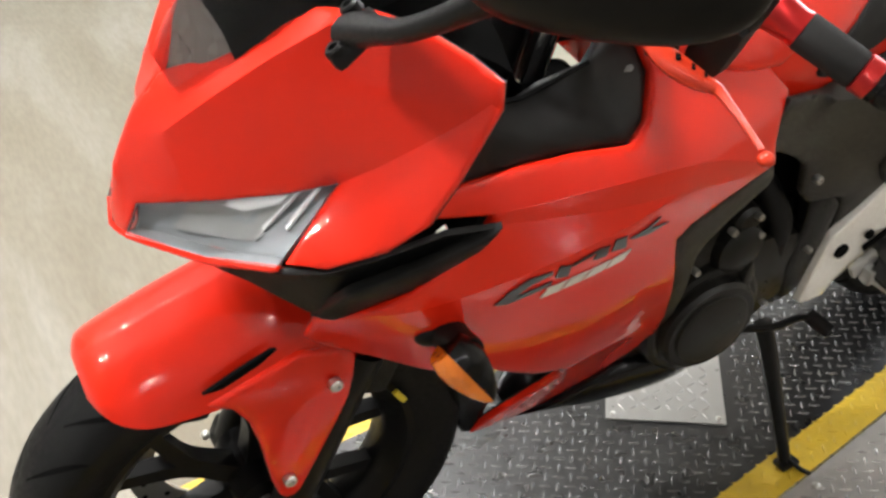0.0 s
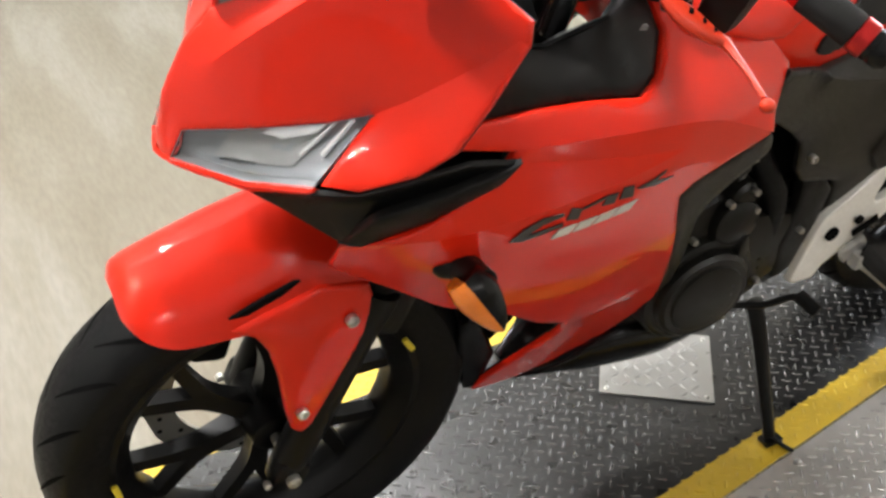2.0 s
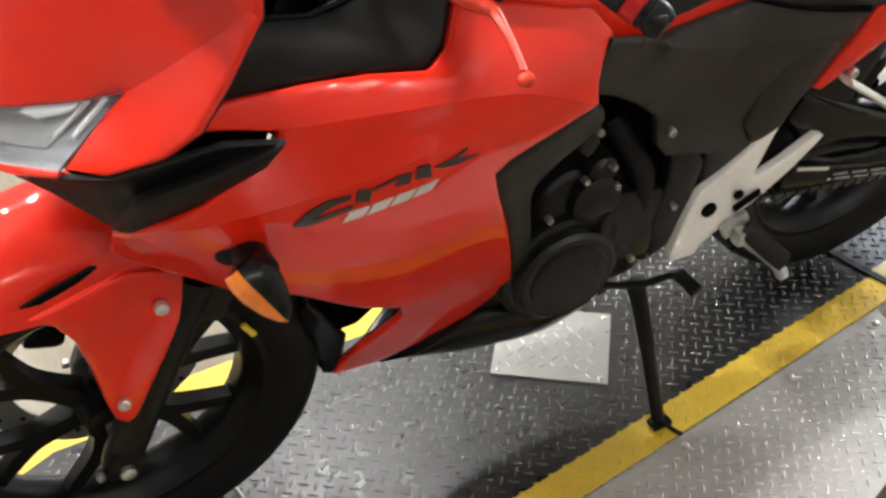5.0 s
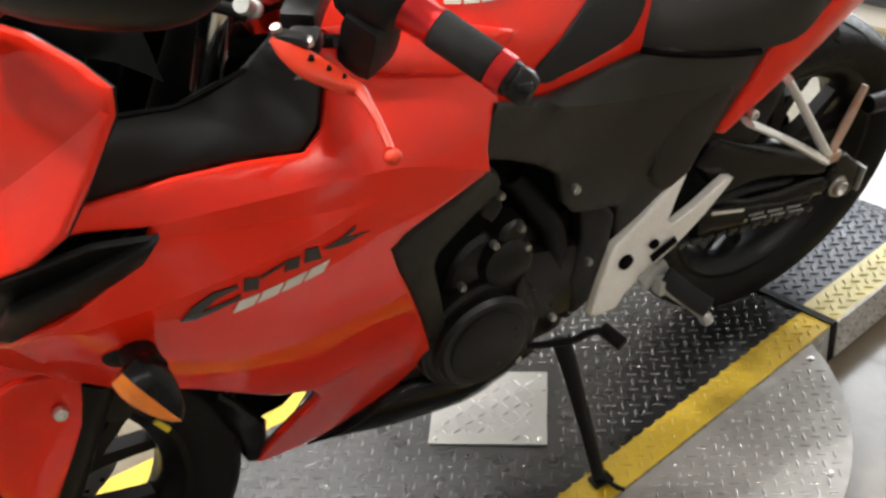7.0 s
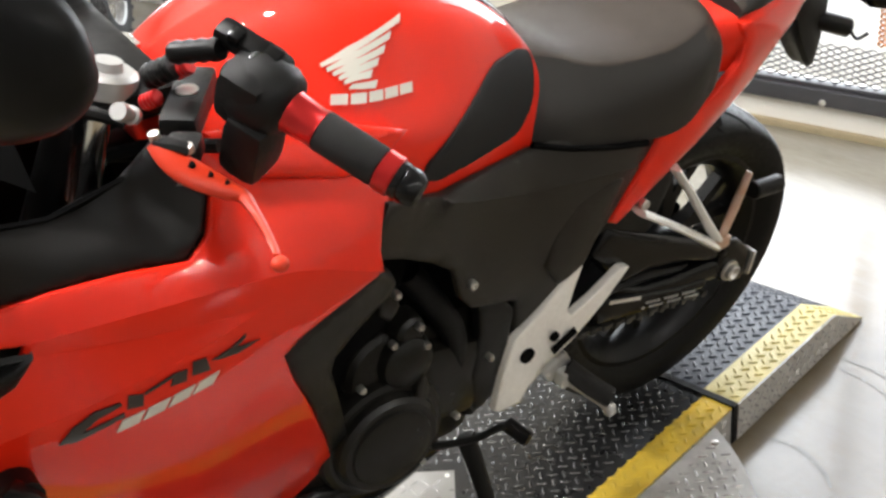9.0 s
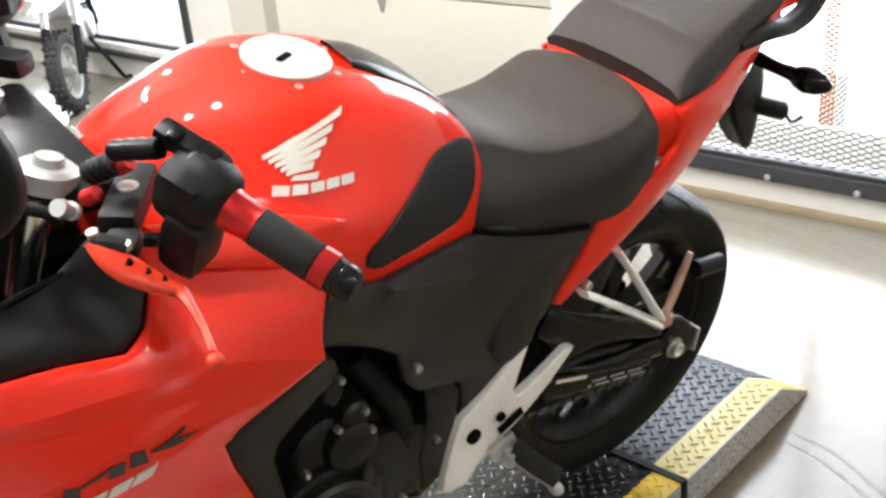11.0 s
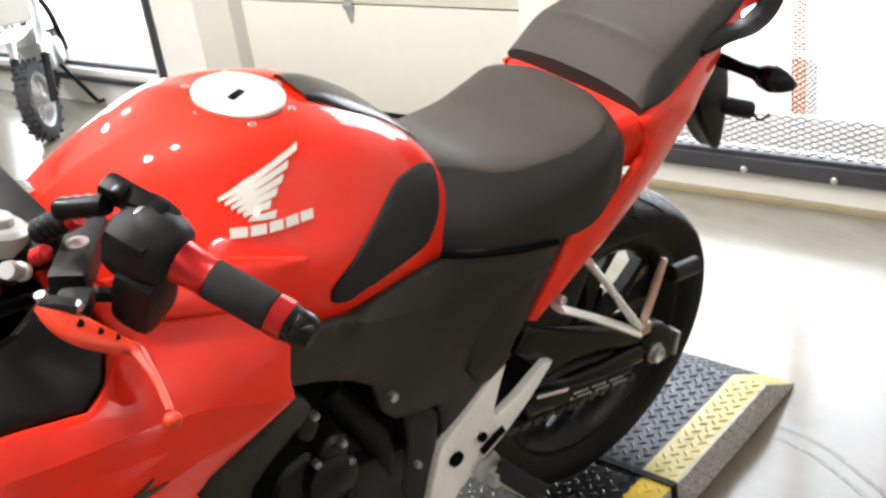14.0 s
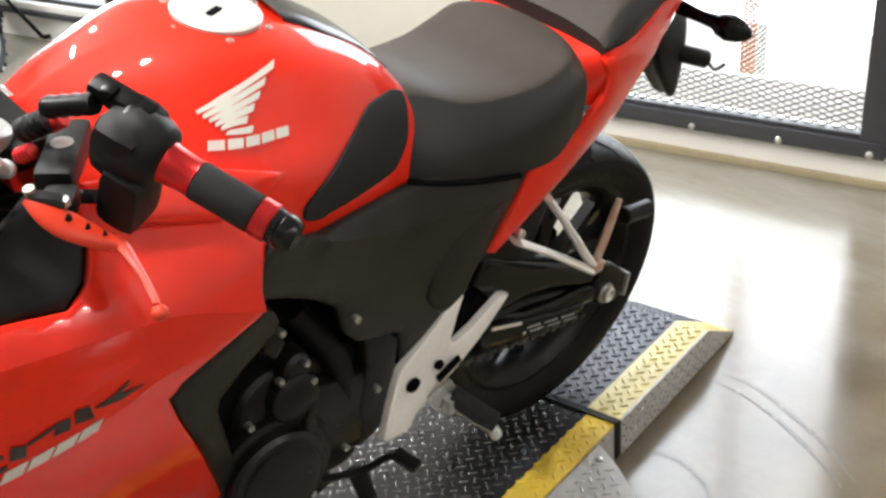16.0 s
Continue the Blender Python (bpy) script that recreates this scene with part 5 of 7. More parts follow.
for shape in (((0.219, 0.785), (0.233, 0.802), (0.254, 0.813), (0.278, 0.812), (0.279, 0.807), (0.256, 0.802), (0.24, 0.79), (0.28, 0.796), (0.28, 0.79), (0.234, 0.781)),
              ((0.283, 0.799), (0.286, 0.817), (0.3, 0.811), (0.298, 0.795)), ((0.301, 0.812), (0.331, 0.82), (0.331, 0.816), (0.301, 0.808)),
              ((0.326, 0.805), (0.331, 0.82), (0.344, 0.818), (0.342, 0.803)), ((0.348, 0.806), (0.35, 0.824), (0.364, 0.821), (0.367, 0.802)),
              ((0.369, 0.814), (0.39, 0.817), (0.408, 0.825), (0.407, 0.82), (0.396, 0.814), (0.424, 0.807), (0.398, 0.805), (0.377, 0.81))):
    decal("badge_shape", [shape], BLACK_DECAL, "black slanted badge shape")
for k in range(4):
    f, g = k / 4, (k + 0.86) / 4
    decal("white_bar", [[(0.27 + 0.102 * f, 0.772 + 0.009 * f), (0.277 + 0.103 * f, 0.786 + 0.008 * f), (0.277 + 0.103 * g, 0.786 + 0.008 * g), (0.27 + 0.102 * g, 0.772 + 0.009 * g)]], WHITE_DECAL, "plain white slanted bar")

# front indicators
def axes(long_dir, up=(0, 0, 1)):
    """Columns: depth, long axis, height."""
    y = Vector(long_dir).normalized()
    x = y.cross(Vector(up)).normalized()
    return Matrix((x, y, x.cross(y))).transposed()


for sgn in (-1, 1):
    b = bmesh.new()
    blob(b, (0.174, sgn * 0.226, 0.752), (0.032, 0.014, 0.017), None, 20, 12)
    tube(b, [(0.174, sgn * 0.228, 0.752), (0.176, sgn * 0.255, 0.758), (0.178, sgn * 0.275, 0.764)], [0.02, 0.017, 0.016], 12, 5)
    stalk = part("front_indicator", b, PLASTIC, bike, "black stalk indicator with amber lens", 50)
    long_axis = Vector((0.034, sgn * 0.046, -0.052)).normalized()
    fore = Vector((-1, sgn * -0.25, 0.05))
    fore = (fore - long_axis * fore.dot(long_axis)).normalized()
    root = Vector((0.158, sgn * 0.262, 0.77))
    for nm, sign, depth, mat, text in (("housing", -1, 0.03, GLOSS_BLACK, "black housing"), ("lens", 1, 0.021, ORANGE, "amber lens")):
        b = bmesh.new()
        rows = []
        for k in range(13):
            f = k / 12
            half = 0.0215 * max(0.0, 1 - f ** 2.4) ** 0.55 * (0.72 + 0.28 * math.sin(math.pi * min(1, f * 1.6 + 0.15))) + 0.0015
            out = depth * max(0.0, 1 - f ** 2.0) ** 0.7 * (0.6 + 0.4 * math.sin(math.pi * min(0.5, f + 0.1))) + 0.002
            mid_line = root + long_axis * (0.074 * f) + fore * 0.004
            rows.append([b.verts.new(mid_line + fore * (sign * out * math.cos(a)) + fore.cross(long_axis) * (half * math.sin(a) * (1.06 if sign < 0 else 1.0))) for a in (-math.pi / 2 + math.pi * j / 12 for j in range(13))])
        for p, q in zip(rows, rows[1:]):
            for j in range(12):
                b.faces.new((p[j], p[j + 1], q[j + 1], q[j]))
            b.faces.new((p[12], p[0], q[0], q[12]))
        b.faces.new(rows[0])
        b.faces.new(rows[-1])
        part(nm, b, mat, stalk, text, 50)

# mirrors
for sgn in (-1, 1):
    turn = axes((0.11, sgn * 0.135, 0.02))
    b = bmesh.new()
    blob(b, (0.185, sgn * 0.40, 1.248), (0.028, 0.098, 0.052), turn, 28, 18, 0.78)
    mir = part("mirror", b, BLACK_METAL, bike, "large black mirror housing", 60)
    b = bmesh.new()
    blob(b, Vector((0.185, sgn * 0.40, 1.248)) + turn @ Vector((0.006 * sgn, 0, 0)), (0.026, 0.092, 0.047), turn, 28, 18, 0.78)
    part("mirror_glass", b, CHROME, mir, "mirror glass", 60)
    b = bmesh.new()
    tube(b, [(0.112, sgn * 0.2, 1.105), (0.112, sgn * 0.235, 1.125), (0.118, sgn * 0.28, 1.15), (0.135, sgn * 0.325, 1.185), (0.16, sgn * 0.365, 1.225)], [0.02, 0.015, 0.012, 0.013, 0.02], 12, 6, 0.75)
    box(b, (0.112, sgn * 0.2, 1.098), (0.05, 0.05, 0.016), 0.006, Euler((0.5 * sgn, -0.6, 0)).to_matrix())
    part("stem", b, PLASTIC, mir, "black mirror stem", 45)
    for du, dw in ((-0.012, -0.012), (0.012, 0.012)):
        b = bmesh.new()
        bolt_head(b, (0.104 + du, sgn * 0.2 + dw, 1.108 + du * 0.7), (-0.5, sgn * -0.3, 0.8), 0.009, 0.006)
        part("stem_bolt", b, BLACK_METAL, mir)

# tank
def sec(top, a, b_, c_, d_, e_):
    return [(0, top), a, b_, c_, d_, e_]


TANK = [(0.435, sec(1.0, (0.04, 0.98), (0.07, 0.957), (0.09, 0.935), (0.1, 0.91), (0.1, 0.88))),
        (0.46, sec(1.014, (0.045, 0.99), (0.085, 0.966), (0.115, 0.94), (0.13, 0.905), (0.12, 0.86))),
        (0.53, sec(1.036, (0.05, 1.022), (0.098, 0.99), (0.135, 0.957), (0.16, 0.91), (0.165, 0.855))),
        (0.61, sec(1.05, (0.054, 1.041), (0.1, 1.017), (0.147, 0.967), (0.178, 0.905), (0.178, 0.84))),
        (0.68, sec(1.043, (0.056, 1.036), (0.099, 1.016), (0.141, 0.957), (0.176, 0.9), (0.168, 0.825))),
        (0.76, sec(1.026, (0.054, 1.02), (0.096, 0.997), (0.131, 0.945), (0.155, 0.885), (0.148, 0.805))),
        (0.83, sec(0.993, (0.05, 0.987), (0.087, 0.966), (0.114, 0.92), (0.13, 0.865), (0.13, 0.79))),
        (0.89, sec(0.945, (0.045, 0.94), (0.075, 0.922), (0.095, 0.89), (0.108, 0.845), (0.115, 0.785))),
        (0.94, sec(0.89, (0.04, 0.885), (0.062, 0.87), (0.08, 0.85), (0.092, 0.82), (0.098, 0.785)))]


def lift_far(bm):
    """The far shoulder of the tank stands a little higher than the near one."""
    for v in bm.verts:
        if v.co.y > 0:
            v.co.z += min(v.co.y, 0.1) * 0.2 * min(1.0, max(0.0, (v.co.z - 0.9) / 0.08))
    return bm


tank = part("fuel_tank", lift_far(loft(TANK, 7, 6)), RED, bike, "glossy red fuel tank", 60)


TANK_DENSE = curve_points(np.array([[(u, w, v) for w, v in prof] for u, prof in TANK]), 7)


def tank_side(u, v):
    """Half width of the tank."""
    cur = np.array([[np.interp(u, TANK_DENSE[:, 0, 0], TANK_DENSE[:, k, j]) for j in (1, 2)] for k in range(6)])
    cur = curve_points(cur, 6)
    order = np.argsort(cur[:, 1])
    return float(np.interp(v, cur[order, 1], cur[order, 0]))


CAP_AXIS = Vector((0.11, -0.12, 1)).normalized()
CAP_TURN = Vector((0, 0, 1)).rotation_difference(CAP_AXIS).to_matrix()
CAP_AT = Vector((0.684, -0.004, 1.037))
b = bmesh.new()
lathe(b, CAP_AT, CAP_AXIS, [(-0.008, 0.05), (0.006, 0.052), (0.0095, 0.0525), (0.0115, 0.049), (0.0115, 0.044), (0.0105, 0.043), (0.011, 0.0)], 48)
cap = part("fuel_cap", b, CAP, bike, "brushed steel fuel cap", 30)
b = bmesh.new()
box(b, CAP_AT + CAP_TURN @ Vector((-0.006, -0.004, 0.0115)), (0.024, 0.008, 0.003), 0.001, CAP_TURN @ Euler((0, 0, 0.5)).to_matrix())
part("key_slot", b, DARK, cap, "dark key slot")
for k in range(6):
    b = bmesh.new()
    a = 2 * math.pi * (k + 0.2) / 6
    bolt_head(b, CAP_AT + CAP_TURN @ Vector((0.061 * math.cos(a), 0.061 * math.sin(a), 0.003)), CAP_AXIS, 0.0045, 0.003)
    part("cap_bolt", b, BOLT, cap)
part("tank_shroud", panel([(0.43, -0.17, 1.0), (0.547, -0.166, 0.972), (0.653, -0.182, 0.932), (0.6, -0.192, 0.905), (0.56, -0.197, 0.915), (0.46, -0.2, 0.955)], 0.004, 0.02, 0.005, 0.014), RED, tank, "red facet below the tank emblem", 50)
# knee grips on the tank sides
knee = [(0.905, 0.905), (0.87, 0.925), (0.815, 0.933), (0.74, 0.905), (0.675, 0.878), (0.674, 0.856), (0.7, 0.842), (0.78, 0.836), (0.852, 0.828), (0.888, 0.855)]
knee = [tuple(p) for p in round_loop(knee, 0.3, 3)]
part("knee_grip", panel(knee, 0.002, 0.004, 0.002, 0.013, surf=tank_side, lift=0.0045), GRIP, tank, "black rubber knee grip", 50, True)
pad = loft([(0.755, [(0, 1.036), (0.02, 1.034), (0.032, 1.03), (0.034, 1.025)]), (0.8, [(0, 1.019), (0.03, 1.015), (0.05, 1.006), (0.052, 1.0)]),
            (0.86, [(0, 0.98), (0.026, 0.977), (0.044, 0.97), (0.046, 0.964)]), (0.92, [(0, 0.923), (0.018, 0.92), (0.028, 0.915), (0.03, 0.908)])], 5, 3, close=False)
bmesh.ops.solidify(lift_far(pad), geom=pad.faces[:], thickness=0.003)
part("tank_pad", pad, GLOSS_BLACK, tank, "glossy black tank pad", 50)
# winged emblem and name bars
def tank_decal(name, loops, label):
    b = bmesh.new()
    for lp in loops:
        p = panel(lp, 0, 0.001, 0, 0.014, surf=tank_side, lift=0.0022)
        me = bpy.data.meshes.new("tmp")
        p.to_mesh(me)
        p.free()
        b.from_mesh(me)
        bpy.data.meshes.remove(me)
    return part(name, b, WHITE_DECAL, tank, label, 50, False)


TIPS = [(0.6985, 1.016), (0.678, 1.0065), (0.6645, 0.998), (0.651, 0.9905), (0.6375, 0.9835)]
emb = []
for k in range(5):
    ru, rv = 0.585 + 0.004 * k, 0.9965 - 0.004 * k
    tu, tv = TIPS[k]
    emb.append([(ru, rv - 0.001), (ru + 0.001, rv + 0.002), (ru + 0.3 * (tu - ru), rv + 0.3 * (tv - rv) + 0.0042), (tu, tv + 0.0005), (tu - 0.006, tv - 0.0052), (ru + 0.35 * (tu - ru), rv + 0.35 * (tv - rv) - 0.0014)])
emb.append([(0.603, 0.9755), (0.609, 0.9785), (0.639, 0.9745), (0.633, 0.969)])
tank_decal("wing_emblem", emb, "cream wing emblem of five feathers")


for k in range(5):
    u0, v0 = 0.579 + 0.0206 * k, 0.966 - 0.0031 * k
    tank_decal("name_bar", [[(u0 + 0.0172 * a + 0.0042 * c, v0 - 0.0026 * a + 0.0082 * c) for a, c in ((0, 0), (0, 1), (1, 1), (1, 0))]], "plain cream bar below the wing emblem")

# black side cover below the tank
cover = [(0.607, -0.212, 0.868), (0.59, -0.212, 0.845), (0.583, -0.212, 0.82), (0.59, -0.208, 0.8), (0.64, -0.186, 0.765), (0.7, -0.16, 0.715), (0.748, -0.143, 0.668), (0.765, -0.137, 0.61), (0.79, -0.132, 0.578), (0.86, -0.125, 0.552), (0.876, -0.121, 0.54), (0.886, -0.12, 0.47), (0.93, -0.117, 0.475), (1.01, -0.113, 0.55), (1.05, -0.12, 0.612), (1.085, -0.125, 0.68), (1.118, -0.128, 0.735), (1.0, -0.132, 0.782), (0.87, -0.135, 0.802), (0.78, -0.155, 0.812), (0.7, -0.178, 0.825), (0.65, -0.198, 0.85)]
COVER_FOLDS = [[(0.66, -0.2, 0.842), (0.76, -0.172, 0.79), (0.86, -0.15, 0.75), (0.96, -0.145, 0.728), (1.07, -0.138, 0.705)]]
sidec = part("side_cover", panel(cover, 0, 0.004, 0.004, 0.013, folds=COVER_FOLDS, load=1.2), COVER, bike, "matt black side cover", 50, True)
b = bmesh.new()
bolt_head(b, (0.776, -0.146, 0.637), (0, -1, 0.05), 0.0068, 0.006)
part("cover_bolt", b, BOLT, sidec, "zinc bolt")
part("cover_ridge", panel([(0.914, -0.1385, 0.595), (0.921, -0.1385, 0.653), (0.935, -0.1385, 0.71), (0.967, -0.1385, 0.716), (1.055, -0.1385, 0.697), (1.022, -0.1385, 0.634), (0.989, -0.1385, 0.567), (0.946, -0.1385, 0.548)], 0.004, 0.012, 0.006, 0.014), COVER, sidec, "raised rear facet of the cover", 50, True)

# rider's seat and pillion seat
b = loft([(0.865, [(0, 0.905), (0.025, 0.903), (0.045, 0.895), (0.056, 0.884), (0.09, 0.835), (0.103, 0.805)]),
          (0.93, [(0, 0.903), (0.045, 0.901), (0.07, 0.893), (0.082, 0.88), (0.12, 0.828), (0.132, 0.785)]),
          (1.0, [(0, 0.882), (0.06, 0.881), (0.097, 0.873), (0.11, 0.86), (0.134, 0.812), (0.14, 0.765)]),
          (1.08, [(0, 0.874), (0.07, 0.873), (0.112, 0.867), (0.125, 0.854), (0.145, 0.81), (0.146, 0.75)]),
          (1.14, [(0, 0.883), (0.075, 0.882), (0.118, 0.877), (0.132, 0.865), (0.151, 0.825), (0.149, 0.75)]),
          (1.178, [(0, 0.893), (0.07, 0.892), (0.114, 0.89), (0.129, 0.88), (0.15, 0.848), (0.147, 0.775)]),
          (1.204, [(0, 0.899), (0.055, 0.898), (0.095, 0.894), (0.112, 0.885), (0.138, 0.858), (0.14, 0.81)]),
          (1.216, [(0, 0.902), (0.03, 0.901), (0.055, 0.899), (0.068, 0.896), (0.08, 0.887), (0.08, 0.867)])], 6, 5)
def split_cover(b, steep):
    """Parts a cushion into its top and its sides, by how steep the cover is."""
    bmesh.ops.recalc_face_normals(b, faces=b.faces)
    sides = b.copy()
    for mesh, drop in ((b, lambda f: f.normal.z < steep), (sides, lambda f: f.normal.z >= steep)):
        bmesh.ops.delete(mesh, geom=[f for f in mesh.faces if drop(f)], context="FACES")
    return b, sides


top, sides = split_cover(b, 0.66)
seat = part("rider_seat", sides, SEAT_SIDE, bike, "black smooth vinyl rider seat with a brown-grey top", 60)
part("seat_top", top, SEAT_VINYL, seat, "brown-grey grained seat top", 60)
# Dark tube stands in for the shaded gap between seat and side cover.
b = bmesh.new()
tube(b, [(0.875, -0.13, 0.806), (0.93, -0.138, 0.786), (1.0, -0.145, 0.766), (1.07, -0.149, 0.75)], 0.0045, 8, 5)
part("seat_gap", b, DARK, seat, "dark strip drawn for the shaded gap below the seat", 60, True)
b = loft([(1.24, [(0, 0.912), (0.06, 0.91), (0.112, 0.903), (0.128, 0.897), (0.136, 0.89), (0.13, 0.88)]),
          (1.27, [(0, 0.948), (0.06, 0.945), (0.11, 0.935), (0.126, 0.926), (0.14, 0.9), (0.136, 0.88)]),
          (1.292, [(0, 0.963), (0.06, 0.96), (0.11, 0.949), (0.126, 0.938), (0.14, 0.906), (0.134, 0.884)]),
          (1.312, [(0, 0.966), (0.06, 0.964), (0.109, 0.956), (0.124, 0.945), (0.138, 0.913), (0.131, 0.889)]),
          (1.37, [(0, 0.978), (0.055, 0.977), (0.1, 0.972), (0.113, 0.963), (0.128, 0.935), (0.122, 0.912)]),
          (1.43, [(0, 0.993), (0.052, 0.992), (0.09, 0.988), (0.102, 0.981), (0.115, 0.957), (0.11, 0.935)]),
          (1.49, [(0, 1.006), (0.048, 1.005), (0.078, 1.001), (0.089, 0.995), (0.102, 0.975), (0.098, 0.955)]),
          (1.535, [(0, 1.0), (0.042, 0.999), (0.068, 0.996), (0.077, 0.991), (0.087, 0.978), (0.085, 0.965)])], 6, 5)
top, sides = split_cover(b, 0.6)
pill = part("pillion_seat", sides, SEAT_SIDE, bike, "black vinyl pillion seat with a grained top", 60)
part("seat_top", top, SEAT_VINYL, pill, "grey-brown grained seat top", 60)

# tail
tail = [(1.05, -0.122, 0.605), (1.062, -0.124, 0.6), (1.1, -0.128, 0.628), (1.2, -0.13, 0.69), (1.3, -0.128, 0.757), (1.39, -0.12, 0.835), (1.46, -0.108, 0.91), (1.5, -0.095, 0.955), (1.46, -0.102, 0.962), (1.4, -0.12, 0.936), (1.33, -0.135, 0.9), (1.28, -0.144, 0.884), (1.235, -0.146, 0.878), (1.248, -0.147, 0.85), (1.245, -0.147, 0.82), (1.21, -0.145, 0.785), (1.16, -0.142, 0.757), (1.112, -0.135, 0.735), (1.09, -0.13, 0.68)]
part("tail_side", panel(tail, 0.006, 0.005, 0.004, 0.014), RED, bike, "red tail side panel", 50, True)
b = loft([(1.42, [(0, 0.97), (0.05, 0.968), (0.09, 0.96), (0.112, 0.94)]), (1.5, [(0, 0.995), (0.045, 0.993), (0.08, 0.985), (0.1, 0.955)]),
          (1.58, [(0, 1.0), (0.04, 0.998), (0.07, 0.985), (0.08, 0.95)]), (1.65, [(0, 0.985), (0.03, 0.982), (0.05, 0.972), (0.055, 0.95)]), (1.68, [(0, 0.965), (0.02, 0.964), (0.035, 0.96), (0.036, 0.95)])], 5, 4)
part("tail_top", b, RED, bike, "red tail cowl", 60)
b = loft([(1.19, [(0, 0.86), (0.08, 0.858), (0.11, 0.845), (0.11, 0.8)]), (1.22, [(0, 0.88), (0.09, 0.877), (0.12, 0.86), (0.12, 0.8)]), (1.26, [(0, 0.893), (0.1, 0.892), (0.146, 0.882), (0.13, 0.8)]), (1.33, [(0, 0.91), (0.09, 0.908), (0.132, 0.898), (0.115, 0.83)]), (1.42, [(0, 0.945), (0.07, 0.94), (0.108, 0.93), (0.09, 0.88)]), (1.55, [(0, 0.96), (0.05, 0.95), (0.07, 0.93), (0.06, 0.9)])], 4, 3)
part("tail_core", b, RED, bike, "", 60)
for sgn in (-1, 1):
    b = bmesh.new()
    tube(b, [(1.38, sgn * 0.118, 0.935), (1.44, sgn * 0.125, 0.945), (1.508, sgn * 0.112, 0.935), (1.57, sgn * 0.1, 0.942), (1.6, sgn * 0.095, 0.968), (1.6, sgn * 0.09, 1.004)], [0.014, 0.017, 0.019, 0.02, 0.018, 0.013], 12, 6, 0.7)
    part("grab_rail", b, PLASTIC, bike, "black grab rail", 50)
b = loft([(1.52, [(0, 0.9), (0.02, 0.895), (0.03, 0.85), (0.028, 0.8), (0, 0.795)]), (1.55, [(0, 0.885), (0.02, 0.88), (0.03, 0.83), (0.028, 0.735), (0, 0.73)]),
          (1.59, [(0, 0.845), (0.02, 0.84), (0.028, 0.79), (0.026, 0.68), (0, 0.675)]), (1.62, [(0, 0.8), (0.018, 0.795), (0.025, 0.74), (0.022, 0.65), (0, 0.645)]), (1.635, [(0, 0.74), (0.01, 0.735), (0.014, 0.7), (0.013, 0.655), (0, 0.65)])], 4, 3)
hang = part("plate_hanger", b, PLASTIC, bike, "black rear mudguard and plate hanger", 35)
b = bmesh.new()
box(b, (1.50, 0, 0.895), (0.15, 0.13, 0.05), 0.015, Euler((0, -0.35, 0)).to_matrix())
part("under_tail", b, PLASTIC, hang, "", 45)
for sgn in (-1, 1):
    b = bmesh.new()
    tube(b, [(1.555, sgn * 0.03, 0.845), (1.565, sgn * 0.075, 0.838), (1.575, sgn * 0.1, 0.834)], [0.014, 0.011, 0.013], 10, 5)
    lathe(b, (1.575, sgn * 0.098, 0.834), (0.28, sgn * 0.9, -0.12), [(0, 0.011), (0.012, 0.02), (0.03, 0.0245), (0.048, 0.02), (0.066, 0.009), (0.07, 0.0)], 8)
    part("rear_indicator", b, GLOSS_BLACK, bike, "dark rear indicator on a stalk", 50)
b = bmesh.new()
rod(b, (1.60, -0.01, 0.74), (1.66, -0.05, 0.72), 0.017, 12)
tube(b, [(1.66, -0.05, 0.72), (1.675, -0.06, 0.7), (1.69, -0.07, 0.71)], 0.003, 6)
part("plate_lamp", b, PLASTIC, hang, "small black plate lamp", 45)

# engine behind the opening
eng = part("engine", box(bmesh.new(), (0.68, 0, 0.42), (0.3, 0.19, 0.26), 0.03), ENGINE, bike, "dark grey engine cases", 40)
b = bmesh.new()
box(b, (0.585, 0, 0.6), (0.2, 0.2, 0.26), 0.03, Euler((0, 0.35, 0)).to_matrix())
# This box is added to keep bright floor from showing past the engine.
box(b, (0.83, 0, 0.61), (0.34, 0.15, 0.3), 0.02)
part("cylinder_and_filler", b, DARK, eng, "black cylinder block and dark filler behind the side cover", 40)
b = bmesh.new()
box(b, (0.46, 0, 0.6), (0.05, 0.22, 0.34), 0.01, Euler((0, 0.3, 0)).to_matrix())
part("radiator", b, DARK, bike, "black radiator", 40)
b = bmesh.new()
lathe(b, (0.643, -0.1, 0.42), (-0.04, -1, 0.05), [(0, 0.1), (0.026, 0.098), (0.036, 0.094), (0.04, 0.087), (0.04, 0.081), (0.05, 0.078), (0.056, 0.072), (0.056, 0.062), (0.06, 0.06), (0.063, 0.05), (0.064, 0.0)], 56)
part("clutch_cover", b, ENGINE, eng, "round stepped dark engine cover", 25)
for (u, v), r, out, text in (((0.66, 0.515), 0.062, 0.03, "dark stepped water pump housing"), ((0.686, 0.53), 0.044, 0.05, "dark domed pump cover"), ((0.697, 0.572), 0.026, 0.036, "dark small dome")):
    b = bmesh.new()
    lathe(b, (u, -0.09, v), (0, -1, 0.1), [(0, r), (out * 0.6, r * 0.97), (out * 0.85, r * 0.86), (out, r * 0.6), (out * 1.04, 0)], 32)
    part("water_pump", b, ENGINE, eng, text, 30)
part("cover_rib", panel([(0.703, -0.142, 0.523), (0.714, -0.142, 0.49), (0.697, -0.152, 0.452), (0.684, -0.152, 0.462), (0.69, -0.148, 0.5)], 0.002, 0.03, 0.003, 0.01), ENGINE, eng, "pointed rib on the engine cover", 40)
